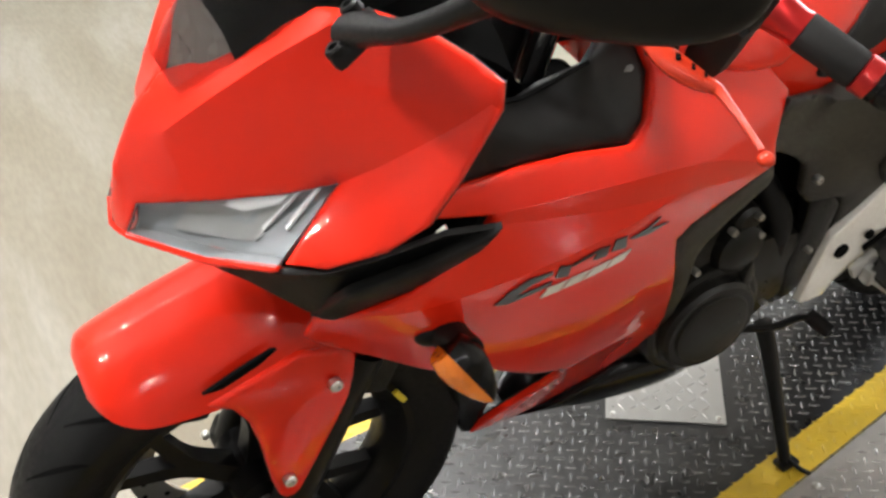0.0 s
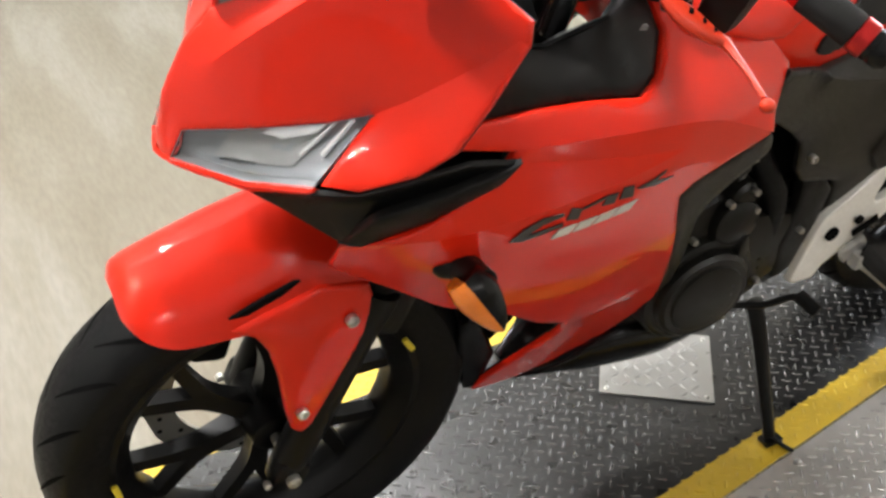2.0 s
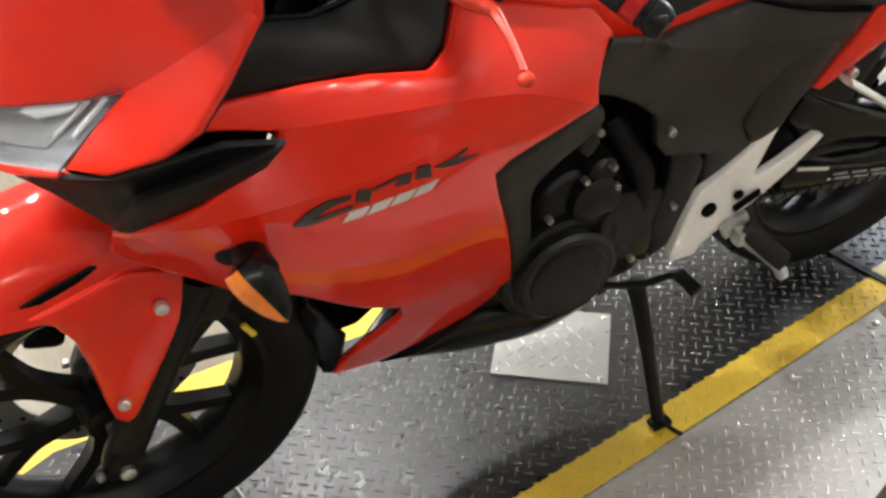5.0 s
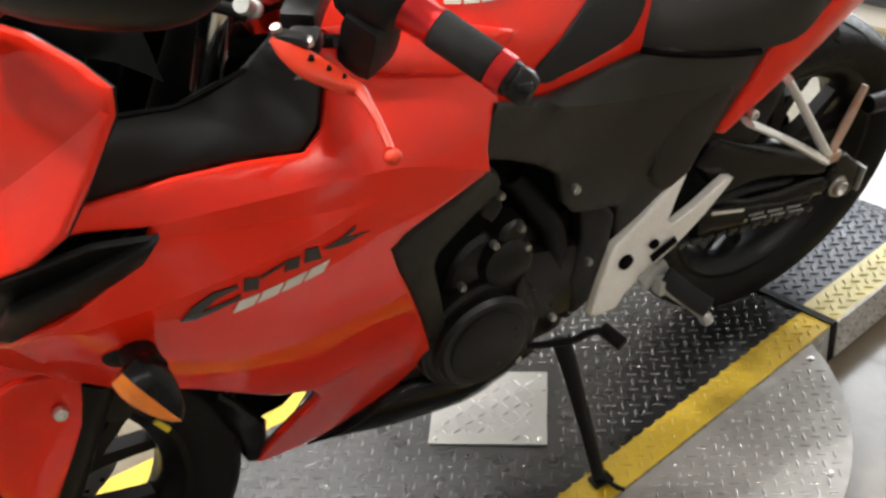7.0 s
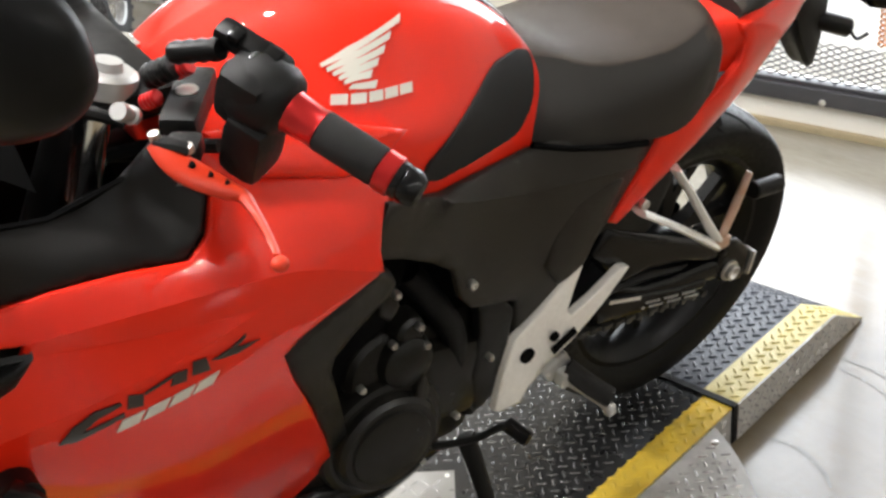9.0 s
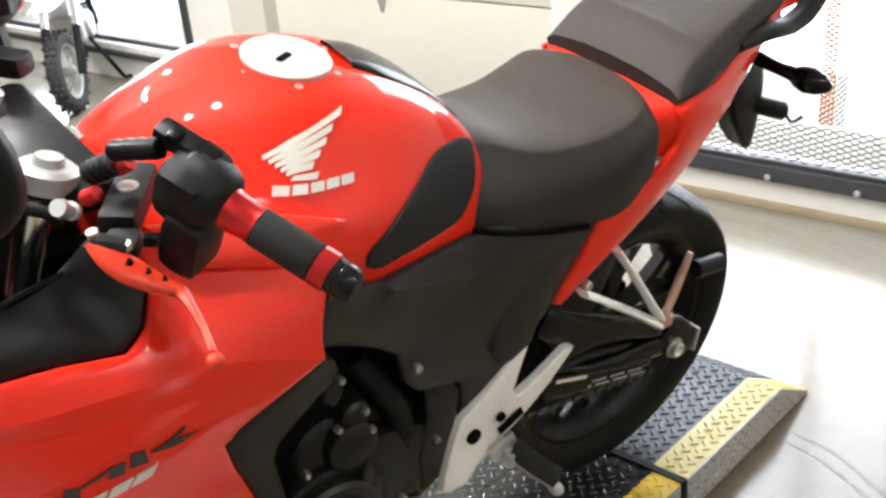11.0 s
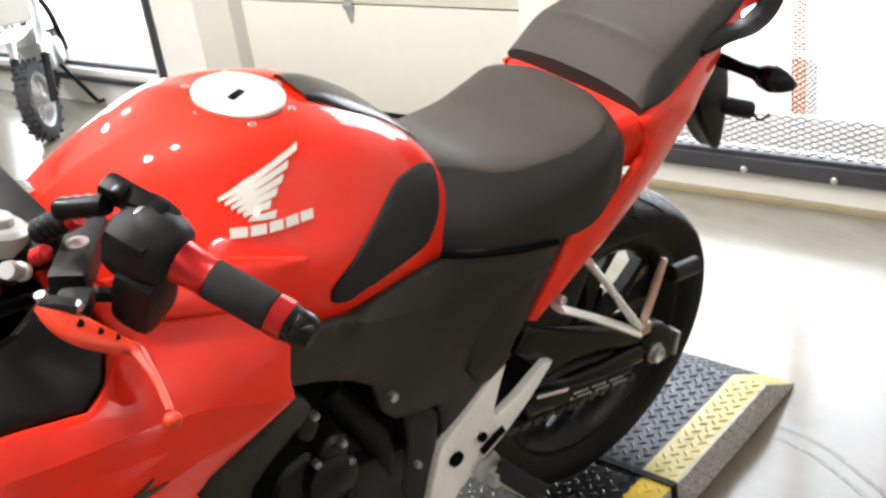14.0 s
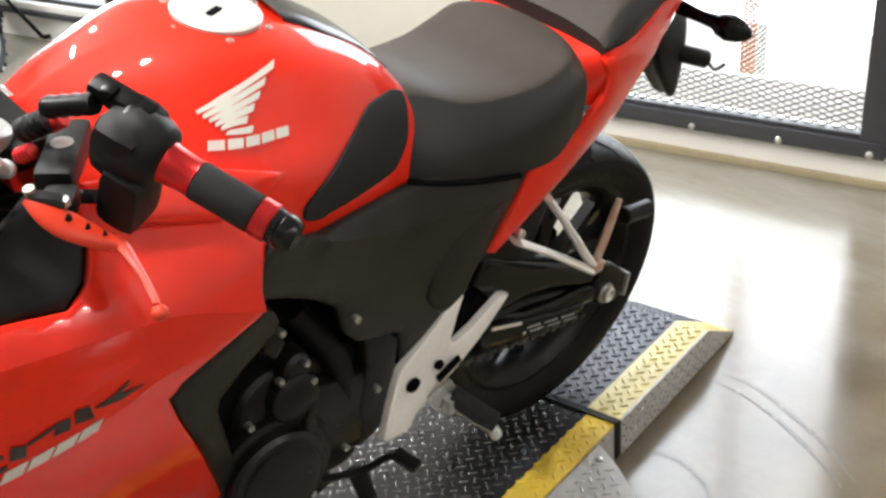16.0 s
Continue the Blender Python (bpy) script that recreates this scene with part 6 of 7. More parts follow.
part("frame_plate", panel([(0.811, -0.122, 0.565), (0.855, -0.122, 0.556), (0.876, -0.122, 0.53), (0.869, -0.122, 0.458), (0.851, -0.12, 0.373), (0.816, -0.12, 0.35), (0.802, -0.122, 0.435), (0.817, -0.122, 0.509)], 0.005, 0.012, 0.006, 0.012), TRIM, eng, "rounded black frame plate", 45)
part("upper_bracket", panel([(0.628, -0.15, 0.66), (0.634, -0.15, 0.7), (0.65, -0.15, 0.705), (0.66, -0.15, 0.66), (0.645, -0.15, 0.64)], 0.002, 0.015, 0.003, 0.01), ENGINE, eng, "grey bracket above the engine", 45)
b = bmesh.new()
box(b, (0.765, -0.09, 0.44), (0.14, 0.06, 0.14), 0.02, Euler((0, 0.25, 0)).to_matrix())
part("sprocket_cover", b, ENGINE, eng, "dark sprocket cover", 35)
for u, w, v in ((0.612, -0.128, 0.527), (0.661, -0.13, 0.581), (0.703, -0.13, 0.591), (0.714, -0.13, 0.553), (0.65, -0.155, 0.688), (0.7, -0.14, 0.345), (0.775, -0.122, 0.375), (0.828, -0.128, 0.467)):
    b = bmesh.new()
    bolt_head(b, (u, w, v), (0, -1, 0.1), 0.0055, 0.007)
    part("engine_bolt", b, BOLT, eng, "zinc bolt")
b = bmesh.new()
tube(b, [(0.787, -0.1, 0.45), (0.778, -0.105, 0.524), (0.757, -0.1, 0.572), (0.72, -0.08, 0.64)], 0.019, 14)
part("coolant_hose", b, RUBBER, eng, "black coolant hose")
b = bmesh.new()
tube(b, [(0.60, -0.14, 0.77), (0.62, -0.14, 0.69)], 0.02, 12)
part("frame_lug", b, BLACK_METAL, bike, "black frame tube", 45)
b = bmesh.new()
for sgn in (-1, 1):
    tube(b, [(0.4, sgn * 0.1, 0.86), (0.62, sgn * 0.1, 0.77), (0.83, sgn * 0.08, 0.64), (0.86, sgn * 0.08, 0.45), (0.82, sgn * 0.08, 0.33)], 0.022, 12)
    tube(b, [(0.84, sgn * 0.095, 0.66), (1.1, sgn * 0.09, 0.72), (1.4, sgn * 0.07, 0.88)], 0.015, 10)
part("frame", b, BLACK_METAL, bike, "black tubular frame", 50)
b = bmesh.new()
bolt_head(b, (0.875, -0.12, 0.395), (0, -1, 0.1), 0.0085, 0.008)
part("frame_bolt", b, BOLT, bike, "zinc bolt")

# swingarm, chain, guard
for sgn in (-1, 1):
    b = bmesh.new()
    tube(b, [(0.9, sgn * 0.07, 0.44), (1.0, sgn * 0.07, 0.455), (1.18, sgn * 0.06, 0.42), (1.3, sgn * 0.06, 0.385)], [0.036, 0.04, 0.036, 0.03], 14, 6, 0.4)
    arm = part("swingarm", b, BLACK_METAL, bike, "black swingarm", 45)
    upper = [(1.043, 0.532), (1.069, 0.578), (1.166, 0.523), (1.294, 0.458), (1.362, 0.42), (1.375, 0.381), (1.334, 0.393), (1.246, 0.429), (1.174, 0.446), (1.116, 0.444)]
    lower = [(1.101, 0.425), (1.113, 0.44), (1.177, 0.41), (1.251, 0.395), (1.334, 0.389), (1.375, 0.381), (1.394, 0.337), (1.358, 0.34), (1.27, 0.358), (1.179, 0.386)]
    block = [(1.36, 0.425), (1.401, 0.415), (1.428, 0.39), (1.451, 0.365), (1.45, 0.328), (1.427, 0.312), (1.401, 0.318), (1.372, 0.335), (1.358, 0.385)]
    for nm, shape, bulge, w in (("upper_tube", upper, 0.008, 0.1), ("lower_tube", lower, 0.007, 0.1), ("axle_block", block, 0.002, 0.106)):
        part(nm, panel([(u, sgn * w, v) for u, v in shape], bulge, 0.03, 0.005, 0.014, hint=(0, sgn, 0), reach=0.025), GLOSS_BLACK, arm, "", 45)
    b = bmesh.new()
    lathe(b, (1.389, sgn * 0.108, 0.354), (0, sgn, 0), [(0, 0.02), (0.003, 0.02), (0.004, 0.015), (0.012, 0.015), (0.014, 0.012), (0.008, 0.006), (0.008, 0)], 6 * 3)
    part("axle_nut", b, BOLT, arm, "zinc axle nut")
    b = bmesh.new()
    box(b, (1.449, sgn * 0.1, 0.345), (0.008, 0.026, 0.05), 0.003, Euler((0, 0.1, 0)).to_matrix())
    part("chain_adjuster", b, GALV, arm, "bare steel chain adjuster")
    b = bmesh.new()
    lathe(b, (1.362, sgn * 0.106, 0.404), (0, sgn, 0), [(0, 0.007), (0.004, 0.007), (0.005, 0.004), (0.005, 0)], 12)
    part("block_bolt", b, BLACK_METAL, arm)
guard = [(1.063, 0.418), (1.082, 0.434), (1.158, 0.407), (1.255, 0.375), (1.333, 0.36), (1.332, 0.342), (1.242, 0.35), (1.154, 0.368), (1.071, 0.388)]
gd = part("chain_guard", panel([(u, -0.108, v) for u, v in guard], 0.004, 0.014, 0.003, 0.012, reach=0.02), GLOSS_BLACK, bike, "glossy black chain guard", 45)
GREY_PRINT = material("grey_print", (0.3, 0.3, 0.29), 0.5)
for k in range(16):
    f = k / 15
    for row in (0, 1):
        if (k * 7 + row * 3) % 5 == 0:
            continue
        b = bmesh.new()
        box(b, (1.168 + 0.136 * f, -0.113, 0.3885 - 0.0365 * f - 0.01 * row), (0.0065, 0.0016, 0.0045), 0.0003, Euler((0, 0.27, 0)).to_matrix())
        part("guard_print", b, GREY_PRINT, gd, "grey unreadable print bar")
b = bmesh.new()
box(b, (1.122, -0.1128, 0.4175), (0.076, 0.002, 0.006), 0.0005, Euler((0, 0.33, 0)).to_matrix())
part("guard_label", b, WHITE_DECAL, gd, "pale label strip")
# Sheet added to darken the see-through space between chain and wheel.
part("guard_dark_sheet", panel([(1.02, -0.06, 0.46), (1.2, -0.06, 0.41), (1.36, -0.06, 0.36), (1.35, -0.06, 0.3), (1.2, -0.06, 0.305), (1.02, -0.06, 0.34)], 0, 0.004, 0, 0.02), DARK, gd, "dark sheet added to hide the floor behind the chain", 45)
BLACK_CHAIN = material("greasy_chain", (0.09, 0.087, 0.08), 0.4, 0.6, grain=(90, 0.7, (0.03, 0.029, 0.027)))
ch = bmesh.new()
for k in range(34):
    f = k / 33
    u = 0.9 + 0.45 * f
    v = 0.395 - 0.09 * f + 0.018 * (f - 0.5) ** 2
    box(ch, (u, -0.088, v), (0.0125, 0.02 if k % 2 else 0.013, 0.0125 if k % 2 else 0.009), 0.003, Euler((0, 0.2, 0)).to_matrix())
part("chain", ch, BLACK_CHAIN, bike, "greasy steel chain", 40)
b = bmesh.new()
tube(b, [(1.15, 0, 0.62), (1.22, 0, 0.645), (1.3, 0, 0.66)], 0.02, 10, 5)
box(b, (1.12, 0, 0.6), (0.16, 0.2, 0.12), 0.02, Euler((0, 0.4, 0)).to_matrix())
part("inner_mudguard", b, PLASTIC, bike, "black inner rear mudguard", 45)
b = bmesh.new()
for k in range(7):
    lathe(b, (1.0 + 0.012 * k, -0.03, 0.56 - 0.012 * k), (0.7, 0, -0.7), [(0, 0.024), (0.006, 0.027), (0.012, 0.024)], 16)
part("rear_spring", b, SPRING, bike, "blue-grey rear shock spring", 50)

b = bmesh.new()
hug = [(1.386 + 0.335 * math.cos(a), 0.324 + 0.335 * math.sin(a)) for a in (math.pi * (0.52 + 0.055 * k) for k in range(9))]
rings = [[b.verts.new((u, 0.05 + w, v + d)) for w, d in ((-0.1, -0.03), (-0.085, 0.0), (0, 0.012), (0.085, 0.0), (0.1, -0.03))] for u, v in hug]
for p, q in zip(rings, rings[1:]):
    for k in range(4):
        b.faces.new((p[k], p[k + 1], q[k + 1], q[k]))
bmesh.ops.solidify(b, geom=b.faces[:], thickness=0.004)
part("rear_hugger", b, PLASTIC, bike, "black rear hugger", 50)

# rider's foot peg plate in cast aluminium
pl = [(0.84, -0.135, 0.352), (0.85, -0.135, 0.345), (0.89, -0.135, 0.343), (0.905, -0.134, 0.365), (0.955, -0.13, 0.39), (1.015, -0.126, 0.42), (1.06, -0.124, 0.452), (1.108, -0.122, 0.498), (1.09, -0.122, 0.505), (1.03, -0.124, 0.475), (0.99, -0.126, 0.462), (0.978, -0.127, 0.475), (0.99, -0.125, 0.515), (1.008, -0.122, 0.56), (0.965, -0.125, 0.535), (0.92, -0.13, 0.505), (0.87, -0.134, 0.478), (0.862, -0.135, 0.46), (0.852, -0.135, 0.42)]
pp = part("peg_plate", panel(pl, 0.003, 0.01, 0.0025, 0.011), SILVER, bike, "cast aluminium foot peg plate", 45, True)
b = bmesh.new()
for u, v, r in ((0.893, 0.441, 0.0125), (0.945, 0.452, 0.008)):
    b = bmesh.new()
    lathe(b, (u, -0.14, v), (0, -1, 0), [(-0.004, r), (0.0008, r)], 20)
    part("plate_hole", b, DARK, pp, "dark hole through the plate")
b = bmesh.new()
box(b, (0.968, -0.1365, 0.43), (0.05, 0.004, 0.016), 0.002, Euler((0, -0.45, 0)).to_matrix())
part("plate_slot", b, DARK, pp, "dark slot through the plate")
b = bmesh.new()
box(b, (0.95, -0.143, 0.392), (0.05, 0.012, 0.03), 0.005, Euler((0, -0.5, 0)).to_matrix())
box(b, (0.956, -0.156, 0.376), (0.022, 0.022, 0.03), 0.006)
tube(b, [(0.962, -0.155, 0.372), (0.985, -0.185, 0.35), (1.0, -0.215, 0.335)], [0.012, 0.009, 0.008], 10)
lathe(b, (1.0, -0.212, 0.335), (0.2, -0.7, -0.6), [(0, 0.011), (0.01, 0.011), (0.016, 0.007)], 12)
part("peg_bracket", b, GALV, bike, "bare metal peg bracket", 40)
b = bmesh.new()
tube(b, [(0.965, -0.15, 0.388), (0.985, -0.185, 0.366), (1.003, -0.215, 0.352)], 0.019, 10, 5, 0.7)
part("peg_rubber", b, GRIP, bike, "black peg rubber", 45)
b = bmesh.new()
tube(b, [(0.74, -0.11, 0.318), (0.8, -0.135, 0.318), (0.835, -0.15, 0.335), (0.85, -0.16, 0.335)], 0.006, 8)
rod(b, (0.85, -0.15, 0.335), (0.862, -0.19, 0.325), 0.012, 12)
part("gear_lever", b, BLACK_METAL, bike, "black gear lever", 40)

# passenger peg hanger
b = bmesh.new()
tube(b, [(1.094, -0.134, 0.616), (1.15, -0.138, 0.577), (1.21, -0.142, 0.533), (1.268, -0.147, 0.489)], [0.016, 0.015, 0.017, 0.02], 10, 5, 0.36)
tube(b, [(1.155, -0.132, 0.672), (1.195, -0.137, 0.617), (1.235, -0.143, 0.557), (1.27, -0.147, 0.505)], [0.016, 0.015, 0.016, 0.019], 10, 5, 0.36)
part("pillion_hanger", b, SILVER, bike, "cast aluminium pillion peg hanger", 45, True)
b = bmesh.new()
box(b, (1.283, -0.15, 0.49), (0.03, 0.02, 0.022), 0.004)
tube(b, [(1.283, -0.152, 0.5), (1.308, -0.147, 0.55), (1.333, -0.142, 0.6)], [0.007, 0.008, 0.006], 8, 5, 0.6)
part("pillion_peg", b, COPPER, bike, "folded bare metal pillion peg", 40)
b = bmesh.new()
bolt_head(b, (1.1, -0.136, 0.628), (0, -1, 0.1), 0.008, 0.006)
part("tail_bolt", b, BOLT, bike, "zinc bolt")
b = bmesh.new()
rod(b, (1.415, -0.1, 0.508), (1.487, -0.1, 0.497), 0.016, 14)
part("hugger_end", b, PLASTIC, bike, "black hugger arm", 40)

# side stand
b = bmesh.new()
tube(b, [(0.805, -0.11, 0.3), (0.81, -0.14, 0.24), (0.818, -0.19, 0.13), (0.822, -0.222, 0.06)], [0.018, 0.016, 0.013, 0.013], 10, 6, 0.7)
box(b, (0.824, -0.226, 0.053), (0.036, 0.026, 0.01), 0.003, Euler((-0.2, 0, 0)).to_matrix())
part("side_stand", b, BLACK_METAL, bike, "black side stand, folded out", 40)
b = bmesh.new()
tube(b, [(0.822, -0.222, 0.062), (0.835, -0.25, 0.055), (0.845, -0.262, 0.052)], 0.004, 8)
part("stand_tang", b, BLACK_METAL, bike, "thin stand tang")

# handlebar, left and right
for sgn in (-1, 1):
    bar0, bar1 = Vector((0.458, sgn * 0.283, 1.068)), Vector((0.5195, sgn * 0.3985, 1.019))
    ax = (bar1 - bar0).normalized()
    across = Vector((1, 0, 0)) - ax * ax.x
    across.normalize()
    bar_turn = Matrix((across, ax, across.cross(ax))).transposed()

    def on_bar(s, fore=0.0, rise=0.0):
        return bar0 + ax * (s * 0.85) + across * fore + Vector((0, 0, rise))
    b = bmesh.new()
    rod(b, on_bar(-0.075), on_bar(0.13), 0.0112, 16)
    hb = part("handlebar", b, BLACK_METAL, bike, "black clip-on handlebar", 40)
    b = bmesh.new()
    lathe(b, on_bar(0.038), ax, [(0, 0.0165), (0.002, 0.0178), (0.056, 0.0178), (0.058, 0.0165)], 28)
    part("grip", b, GRIP, hb, "black foam grip")
    b = bmesh.new()
    lathe(b, on_bar(-0.006), ax, [(0, 0.0205), (0.004, 0.0215), (0.01, 0.0185), (0.032, 0.0165), (0.0375, 0.0178)], 28)
    part("grip_collar", b, RED_METAL, hb, "red anodised grip collar")
    b = bmesh.new()
    lathe(b, on_bar(0.107), ax, [(0, 0.0168), (0.001, 0.0182), (0.014, 0.0182), (0.0155, 0.017)], 28)
    part("grip_collar", b, RED_METAL, hb, "red anodised end collar")
    b = bmesh.new()
    lathe(b, on_bar(0.1225), ax, [(0, 0.0155), (0.003, 0.0165), (0.008, 0.0165), (0.009, 0.0155), (0.012, 0.0165), (0.02, 0.0158), (0.026, 0.0125), (0.026, 0.007), (0.023, 0)], 24)
    part("bar_end", b, GLOSS_BLACK, hb, "knurled black bar end weight")
    b = bmesh.new()
    lathe(b, on_bar(-0.062), ax, [(0, 0.018), (0.006, 0.03), (0.018, 0.0345), (0.042, 0.033), (0.052, 0.028), (0.056, 0.02)], 24)
    pod = part("switch_pod", b, PLASTIC, hb, "black switch pod", 40)
    b = bmesh.new()
    box(b, on_bar(-0.04, 0.0, 0.002), (0.064, 0.046, 0.058), 0.016, bar_turn)
    part("pod_case", b, PLASTIC, pod, "", 40)
    b = bmesh.new()
    box(b, on_bar(-0.04, -0.008, -0.044), (0.05, 0.042, 0.07), 0.014, bar_turn)
    part("pod_base", b, PLASTIC, pod, "", 40)
    b = bmesh.new()
    box(b, on_bar(-0.026, 0.004, 0.032), (0.026, 0.02, 0.006), 0.002, bar_turn)
    box(b, on_bar(-0.06, 0.004, 0.034), (0.014, 0.012, 0.012), 0.003, bar_turn)
    part("switch_button", b, GLOSS_BLACK, pod, "black thumb switch")
    b = bmesh.new()
    lathe(b, on_bar(-0.064), ax, [(0, 0.014), (0.001, 0.0225), (0.012, 0.0225), (0.013, 0.014)], 20)
    box(b, on_bar(-0.058, 0.01, 0.026), (0.022, 0.05, 0.018), 0.006, bar_turn)
    part("bar_clamp", b, BLACK_METAL, hb, "black clamp")
    b = bmesh.new()
    mid = Vector((0.414, sgn * 0.182, 1.04))
    fore = (Vector((0.447, sgn * 0.14, 1.04)) - Vector((0.382, sgn * 0.225, 1.04))).normalized()
    box(b, mid, (0.098, 0.034, 0.026), 0.007, Matrix((fore, Vector((0, 0, 1)).cross(fore), Vector((0, 0, 1)))).transposed())
    box(b, mid - fore * 0.058 + Vector((0, sgn * 0.016, -0.003)), (0.034, 0.03, 0.02), 0.007, Matrix((fore, Vector((0, 0, 1)).cross(fore), Vector((0, 0, 1)))).transposed())
    part("lever_perch", b, PLASTIC, hb, "black lever perch", 40)
    for at, along_to, r, mat, text in (((0.392, 0.15, 1.058), (0.409, 0.172, 1.074), 0.012, PLASTIC, "knurled black adjuster"), ((0.404, 0.186, 1.094), (0.428, 0.232, 1.11), 0.0105, BLACK_METAL, "black clamp barrel"),
                                       ((0.412, 0.166, 1.064), (0.421, 0.178, 1.074), 0.008, RED_METAL, "red anodised ring"), ((0.38, 0.164, 1.043), (0.389, 0.176, 1.052), 0.008, RED_METAL, "red anodised ring")):
        b = bmesh.new()
        p, q = Vector((at[0], sgn * at[1], at[2])), Vector((along_to[0], sgn * along_to[1], along_to[2]))
        n = (q - p).length
        lathe(b, p, q - p, [(n * k / 8, r * (1.0 if k % 2 else 0.86)) for k in range(9)], 18)
        part("adjuster", b, mat, hb, text, 30)
    b = bmesh.new()
    lathe(b, mid + Vector((0, 0, 0.012)), (0, 0, 1), [(0, 0.01), (0.0025, 0.01), (0.003, 0.0)], 16)
    part("perch_cap", b, BOLT, hb, "round bare metal cap")
    b = bmesh.new()
    tube(b, [(0.351, sgn * 0.25, 1.056), (0.358, sgn * 0.263, 1.046), (0.367, sgn * 0.274, 1.037), (0.38, sgn * 0.284, 1.027), (0.395, sgn * 0.291, 1.016)], [0.007, 0.0125, 0.0145, 0.013, 0.0095], 12, 6, 0.5)
    lev = part("lever", b, LEVER_RED, hb, "orange-red adjustable lever", 45)
    b = bmesh.new()
    tube(b, [(0.39, sgn * 0.288, 1.019), (0.402, sgn * 0.297, 1.012), (0.402, sgn * 0.315, 1.008), (0.4, sgn * 0.334, 1.005), (0.394, sgn * 0.364, 1.002), (0.391, sgn * 0.372, 1.0015)], [0.009, 0.0075, 0.0052, 0.0042, 0.0034, 0.0034], 10, 6, 0.75)
    part("lever_blade", b, LEVER_RED, lev, "slim lever blade", 45)
    b = bmesh.new()
    blob(b, (0.389, sgn * 0.38, 1.0), (0.0075, 0.0075, 0.0065), None, 14, 10)
    part("lever_ball", b, LEVER_RED, lev, "ball end of the lever", 60)
    for u, w, v in ((0.37, 0.276, 1.044), (0.381, 0.2835, 1.0345), (0.392, 0.2885, 1.025)):
        b = bmesh.new()
        lathe(b, (u, sgn * w, v - 0.0025), (-0.2, 0, 1), [(-0.001, 0.004), (0.0025, 0.004), (0.0027, 0)], 10)
        part("lever_hole", b, DARK, lev)
    for u, w, v in ((0.376, 0.262, 1.05), (0.355, 0.248, 1.062)):
        b = bmesh.new()
        lathe(b, (u, sgn * w, v - 0.004), (-0.2, 0, 1), [(0, 0.005), (0.006, 0.005), (0.007, 0.003), (0.007, 0)], 12)
        part("lever_pivot", b, BOLT, hb, "zinc lever pivot")
    b = bmesh.new()
    tube(b, [(0.376, sgn * 0.262, 1.048), (0.366, sgn * 0.256, 1.053), (0.352, sgn * 0.248, 1.056)], 0.0085, 8, 4, 0.6)
    part("lever_link", b, PLASTIC, hb, "black lever link")
    b = bmesh.new()
    lathe(b, (0.352, sgn * 0.176, 1.05), (0.6, -0.5 * sgn, -0.6), [(0, 0.008), (0.008, 0.009), (0.01, 0.006), (0.022, 0.006), (0.023, 0.009), (0.03, 0.008)], 12)
    part("cable_adjuster", b, GALV, hb, "bare metal cable adjuster")
b = bmesh.new()
box(b, (0.385, 0, 1.018), (0.09, 0.26, 0.03), 0.01)
yoke = part("top_yoke", b, BLACK_METAL, bike, "black top yoke", 40)
for w in (-0.1, 0.1):
    b = bmesh.new()
    lathe(b, (0.368, w, 1.03), (0.3, 0, 1), [(0, 0.029), (0.018, 0.029), (0.022, 0.024), (0.022, 0.015), (0.03, 0.013), (0.03, 0)], 24)
    part("fork_cap", b, GALV, yoke, "bare metal fork cap", 30)
b = bmesh.new()
lathe(b, (0.42, 0.0, 1.012), (0.2, 0, 1), [(0, 0.022), (0.012, 0.022), (0.016, 0.016), (0.016, 0)], 6)
part("stem_nut", b, CHROME, yoke, "chrome stem nut", 20)
b = bmesh.new()
tube(b, [(0.36, -0.165, 1.03), (0.33, -0.14, 1.04), (0.29, -0.08, 1.02), (0.28, 0.0, 0.97)], 0.006, 8)
part("cable", b, RUBBER, bike, "black control cable", 45)
b = bmesh.new()
tube(b, [(0.43, -0.2, 1.0), (0.38, -0.13, 0.98), (0.33, -0.08, 0.94), (0.32, -0.05, 0.86)], 0.007, 8)
part("cable", b, RUBBER, bike, "black control cable", 45)
b = bmesh.new()
rod(b, (0.345, -0.13, 1.03), (0.318, -0.13, 0.945), 0.016, 18)
part("fork_leg_top", b, CHROME, bike, "polished fork leg", 40)


# ---- small off-road motorcycle by the window ----
dirt = tagged(new("pit_bike"), "small white off-road motorcycle with knobbly tyres on its stand", "motorcycle", "off-road motorcycles")
dirt.matrix_world = pose(1.655, 3.69, FLOOR, -4, 0, 63)
BOARD = material("grey_white_board", (0.42, 0.41, 0.385), 0.5, grain=(14, 0.3, (0.36, 0.35, 0.33)))
KNOB = material("knobbly_rubber", (0.025, 0.025, 0.026), 0.75, grain=(60, 0.4, (0.05, 0.05, 0.05)))


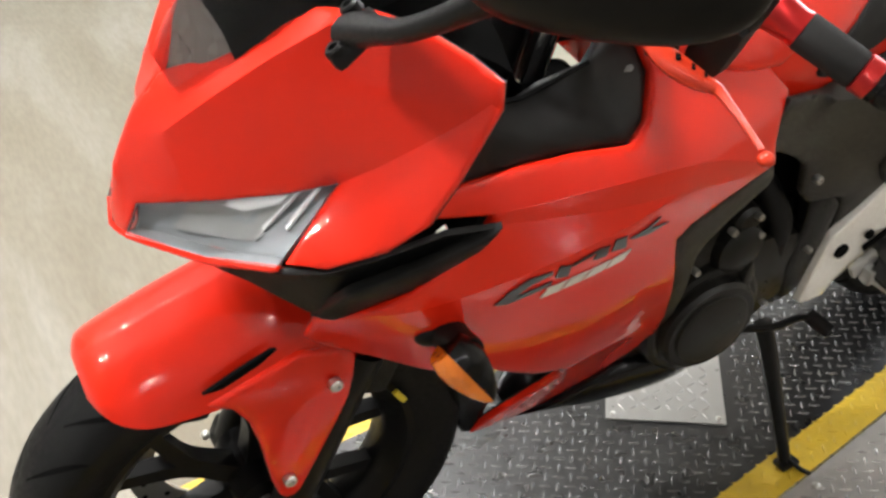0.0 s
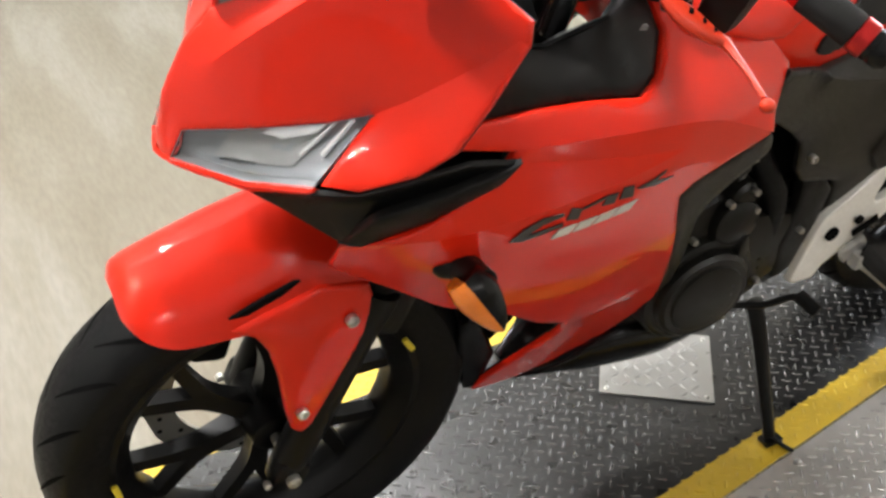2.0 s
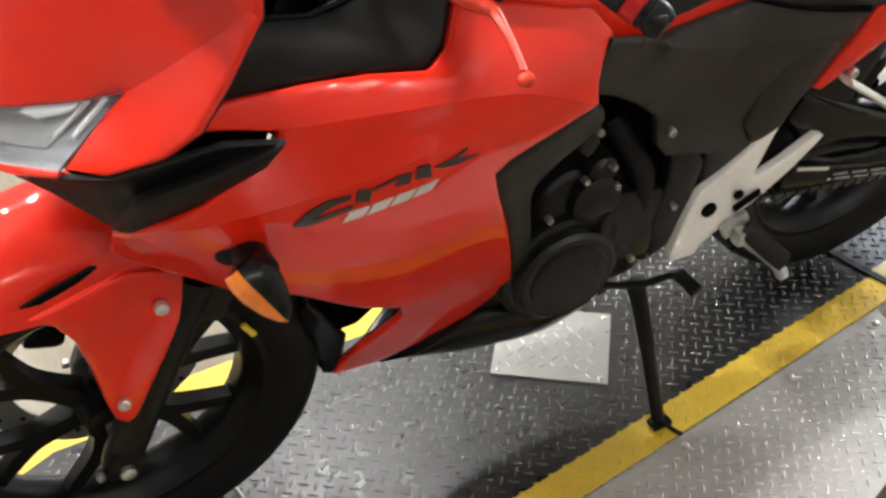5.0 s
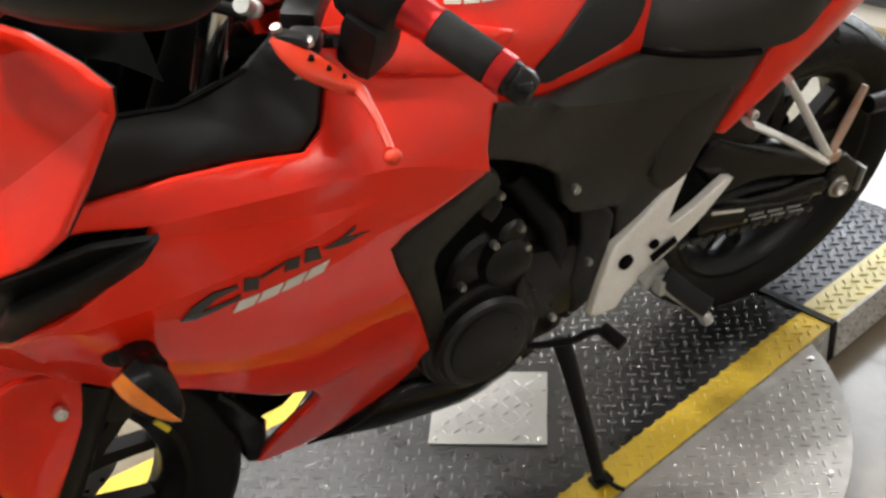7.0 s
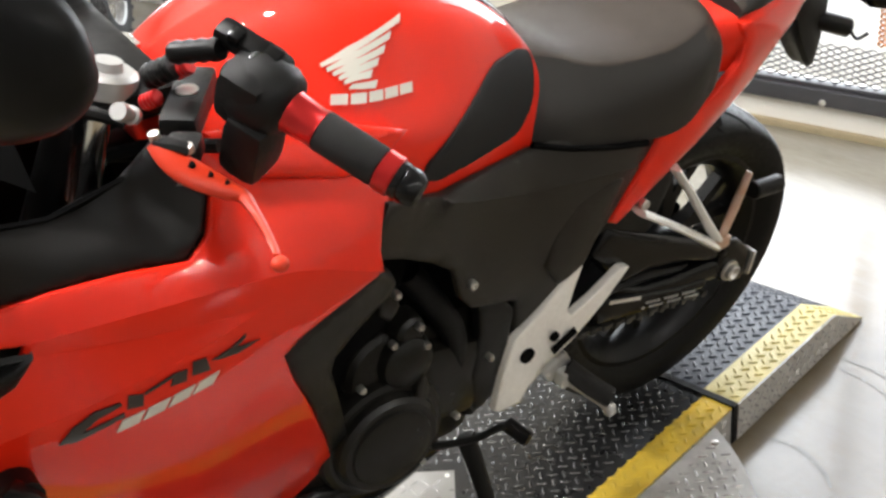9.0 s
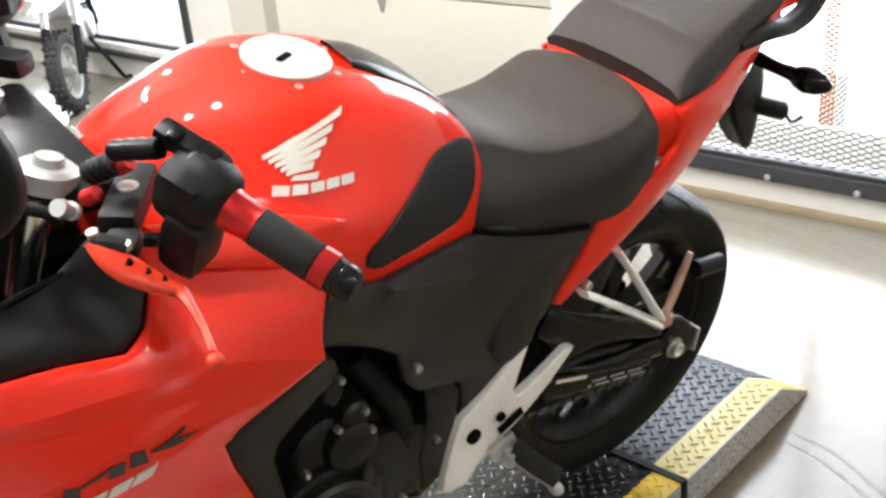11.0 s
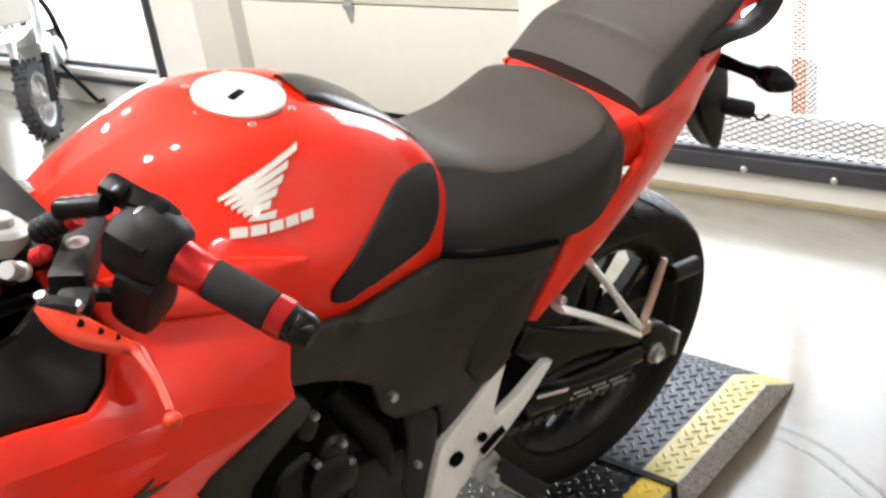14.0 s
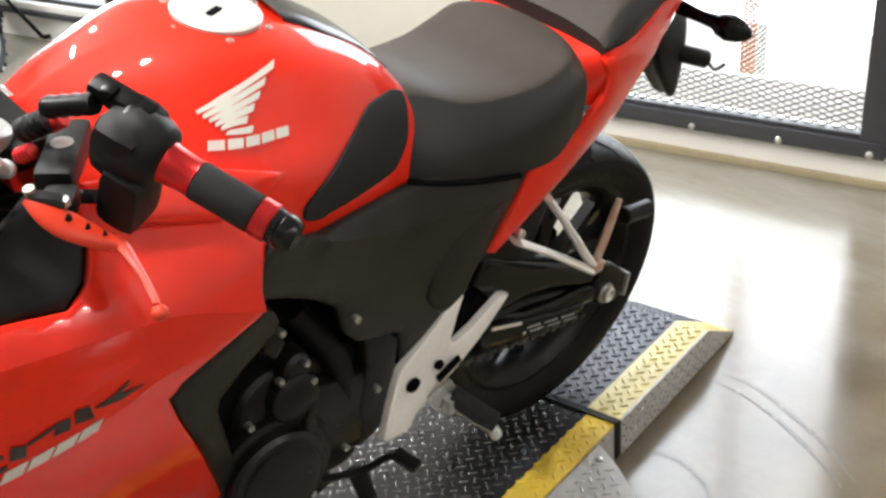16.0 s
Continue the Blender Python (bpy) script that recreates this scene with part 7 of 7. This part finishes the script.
def dirt_wheel(u, r, width):
    b = bmesh.new()
    seg = 48
    prof = [(-width * 0.3, r - 0.07), (-width * 0.5, r - 0.04), (-width * 0.42, r - 0.012), (0, r - 0.005), (width * 0.42, r - 0.012), (width * 0.5, r - 0.04), (width * 0.3, r - 0.07)]
    rings = [[b.verts.new((u + math.cos(a) * q, d, r + math.sin(a) * q)) for d, q in prof] for a in (2 * math.pi * k / seg for k in range(seg))]
    for i in range(seg):
        p, q = rings[i], rings[(i + 1) % seg]
        for k in range(len(prof)):
            b.faces.new((p[k], p[(k + 1) % len(prof)], q[(k + 1) % len(prof)], q[k]))
    tyre = part("wheel", b, KNOB, dirt, "knobbly black tyre on a spoked rim", 40)
    b = bmesh.new()
    for k in range(36):
        a = 2 * math.pi * k / 36
        for d in ((-0.36, 0.0, 0.36) if k % 2 else (-0.2, 0.2)):
            box(b, (u + math.cos(a) * (r - 0.001), d * width, r + math.sin(a) * (r - 0.001)), (0.014, width * 0.2, 0.014), 0.001, Euler((0, -a, 0)).to_matrix())
    tagged(part("knob", b, KNOB, tyre), "rubber tread knobs", "", "", "stuff")
    b = bmesh.new()
    lathe(b, (u, -0.028, r), (0, 1, 0), [(0, r - 0.062), (0.004, r - 0.058), (0.028, r - 0.068), (0.052, r - 0.058), (0.056, r - 0.062), (0.05, r - 0.075), (0.006, r - 0.075), (0, r - 0.062)], 44)
    for f in [f for f in b.faces if len(f.verts) > 8]:
        b.faces.remove(f)
    part("rim", b, GALV, tyre)
    b = bmesh.new()
    for k in range(24):
        a = 2 * math.pi * k / 24
        a2 = a + (0.5 if k % 2 else -0.5)
        rod(b, (u + 0.018 * math.cos(a2), (0.025 if k % 4 < 2 else -0.025), r + 0.018 * math.sin(a2)), (u + (r - 0.072) * math.cos(a), 0, r + (r - 0.072) * math.sin(a)), 0.0016, 5)
    tagged(part("wire_spoke", b, GALV, tyre), "thin wire spokes", "", "", "stuff")
    b = bmesh.new()
    lathe(b, (u, -0.045, r), (0, 1, 0), [(0, 0.012), (0.01, 0.026), (0.08, 0.026), (0.09, 0.012)], 16)
    part("hub", b, GALV, tyre)
    return tyre


STEER = pose(0, 0, 0, 0, 0, -10)
dirt_wheel(0.0, 0.19, 0.075).matrix_basis = STEER
dirt_wheel(0.86, 0.17, 0.09)
FD = Vector((0.42, 0, 0.9)).normalized()
for w in (-0.075, 0.075):
    b = bmesh.new()
    a = Vector((0, w, 0.19))
    rod(b, a - FD * 0.02, a + FD * 0.21, 0.02, 14)
    part("fork_slider", b, BLACK_METAL, dirt, "dark fork slider").matrix_basis = STEER
    b = bmesh.new()
    rod(b, a + FD * 0.2, a + FD * 0.58, 0.017, 14)
    part("fork_tube", b, CHROME, dirt, "bright fork tube").matrix_basis = STEER
b = bmesh.new()
box(b, (0.1, 0, 0.63), (0.02, 0.17, 0.2), 0.02, Euler((0, 0.35, 0)).to_matrix())
part("number_board", b, BOARD, dirt, "blank white number board").matrix_basis = STEER
b = loft([(-0.12, [(0, 0.5), (0.03, 0.499), (0.045, 0.497), (0.05, 0.494)]), (-0.06, [(0, 0.507), (0.04, 0.506), (0.06, 0.502), (0.065, 0.497)]), (0.1, [(0, 0.52), (0.04, 0.519), (0.065, 0.514), (0.07, 0.508)]), (0.25, [(0, 0.48), (0.04, 0.478), (0.06, 0.47), (0.062, 0.46)])], 4, 3, close=False)
bmesh.ops.solidify(b, geom=b.faces[:], thickness=0.004)
part("mudguard", b, PALE_PLASTIC, dirt, "white high front mudguard", 50).matrix_basis = STEER
b = bmesh.new()
box(b, (0.4, 0, 0.32), (0.2, 0.16, 0.16), 0.03)
box(b, (0.3, 0, 0.4), (0.12, 0.11, 0.14), 0.02, Euler((0, -0.8, 0)).to_matrix())
lathe(b, (0.42, -0.075, 0.31), (0, -1, 0), [(0, 0.07), (0.03, 0.066), (0.04, 0.05), (0.04, 0)], 24)
part("engine", b, GALV, dirt, "bare aluminium engine")
b = bmesh.new()
tube(b, [(0.2, 0, 0.72), (0.3, 0, 0.55), (0.34, 0, 0.3), (0.5, 0, 0.24)], 0.02, 10)
tube(b, [(0.2, 0, 0.72), (0.45, 0, 0.62), (0.75, 0, 0.66)], 0.02, 10)
for w in (-0.1, 0.1):
    tube(b, [(0.4, w * 0.6, 0.66), (0.5, w, 0.5), (0.58, w, 0.36), (0.6, w, 0.27)], 0.017, 8)
for w in (-0.05, 0.05):
    tube(b, [(0.48, w, 0.32), (0.65, w, 0.25), (0.86, w, 0.17)], 0.018, 8)
part("frame", b, BLACK_METAL, dirt, "black tube frame", 45)
b = loft([(0.25, [(0, 0.76), (0.05, 0.75), (0.08, 0.7), (0.06, 0.62)]), (0.42, [(0, 0.75), (0.06, 0.74), (0.09, 0.69), (0.06, 0.62)]), (0.6, [(0, 0.73), (0.06, 0.725), (0.08, 0.7), (0.06, 0.66)]), (0.95, [(0, 0.76), (0.05, 0.755), (0.06, 0.74), (0.05, 0.72)])], 4, 4)
part("seat_and_tank", b, GLOSS_BLACK, dirt, "black seat and tank", 50)
b = bmesh.new()
tube(b, [(0.24, -0.34, 0.86), (0.2, -0.15, 0.83), (0.2, 0.15, 0.83), (0.24, 0.34, 0.86)], 0.012, 10)
for w in (-1, 1):
    rod(b, (0.23, w * 0.24, 0.85), (0.245, w * 0.36, 0.862), 0.017, 12)
part("handlebar", b, BLACK_METAL, dirt, "black handlebar", 45).matrix_basis = STEER
b = bmesh.new()
tube(b, [(0.4, -0.08, 0.25), (0.41, -0.14, 0.12), (0.42, -0.19, 0.012)], 0.011, 8)
tube(b, [(0.42, -0.19, 0.01), (0.43, -0.225, 0.008)], 0.011, 8)
part("side_stand", b, BLACK_METAL, dirt, "black side stand")
copy_thing(dirt, pose(1.035, 4.05, FLOOR, -4, 0, 63))
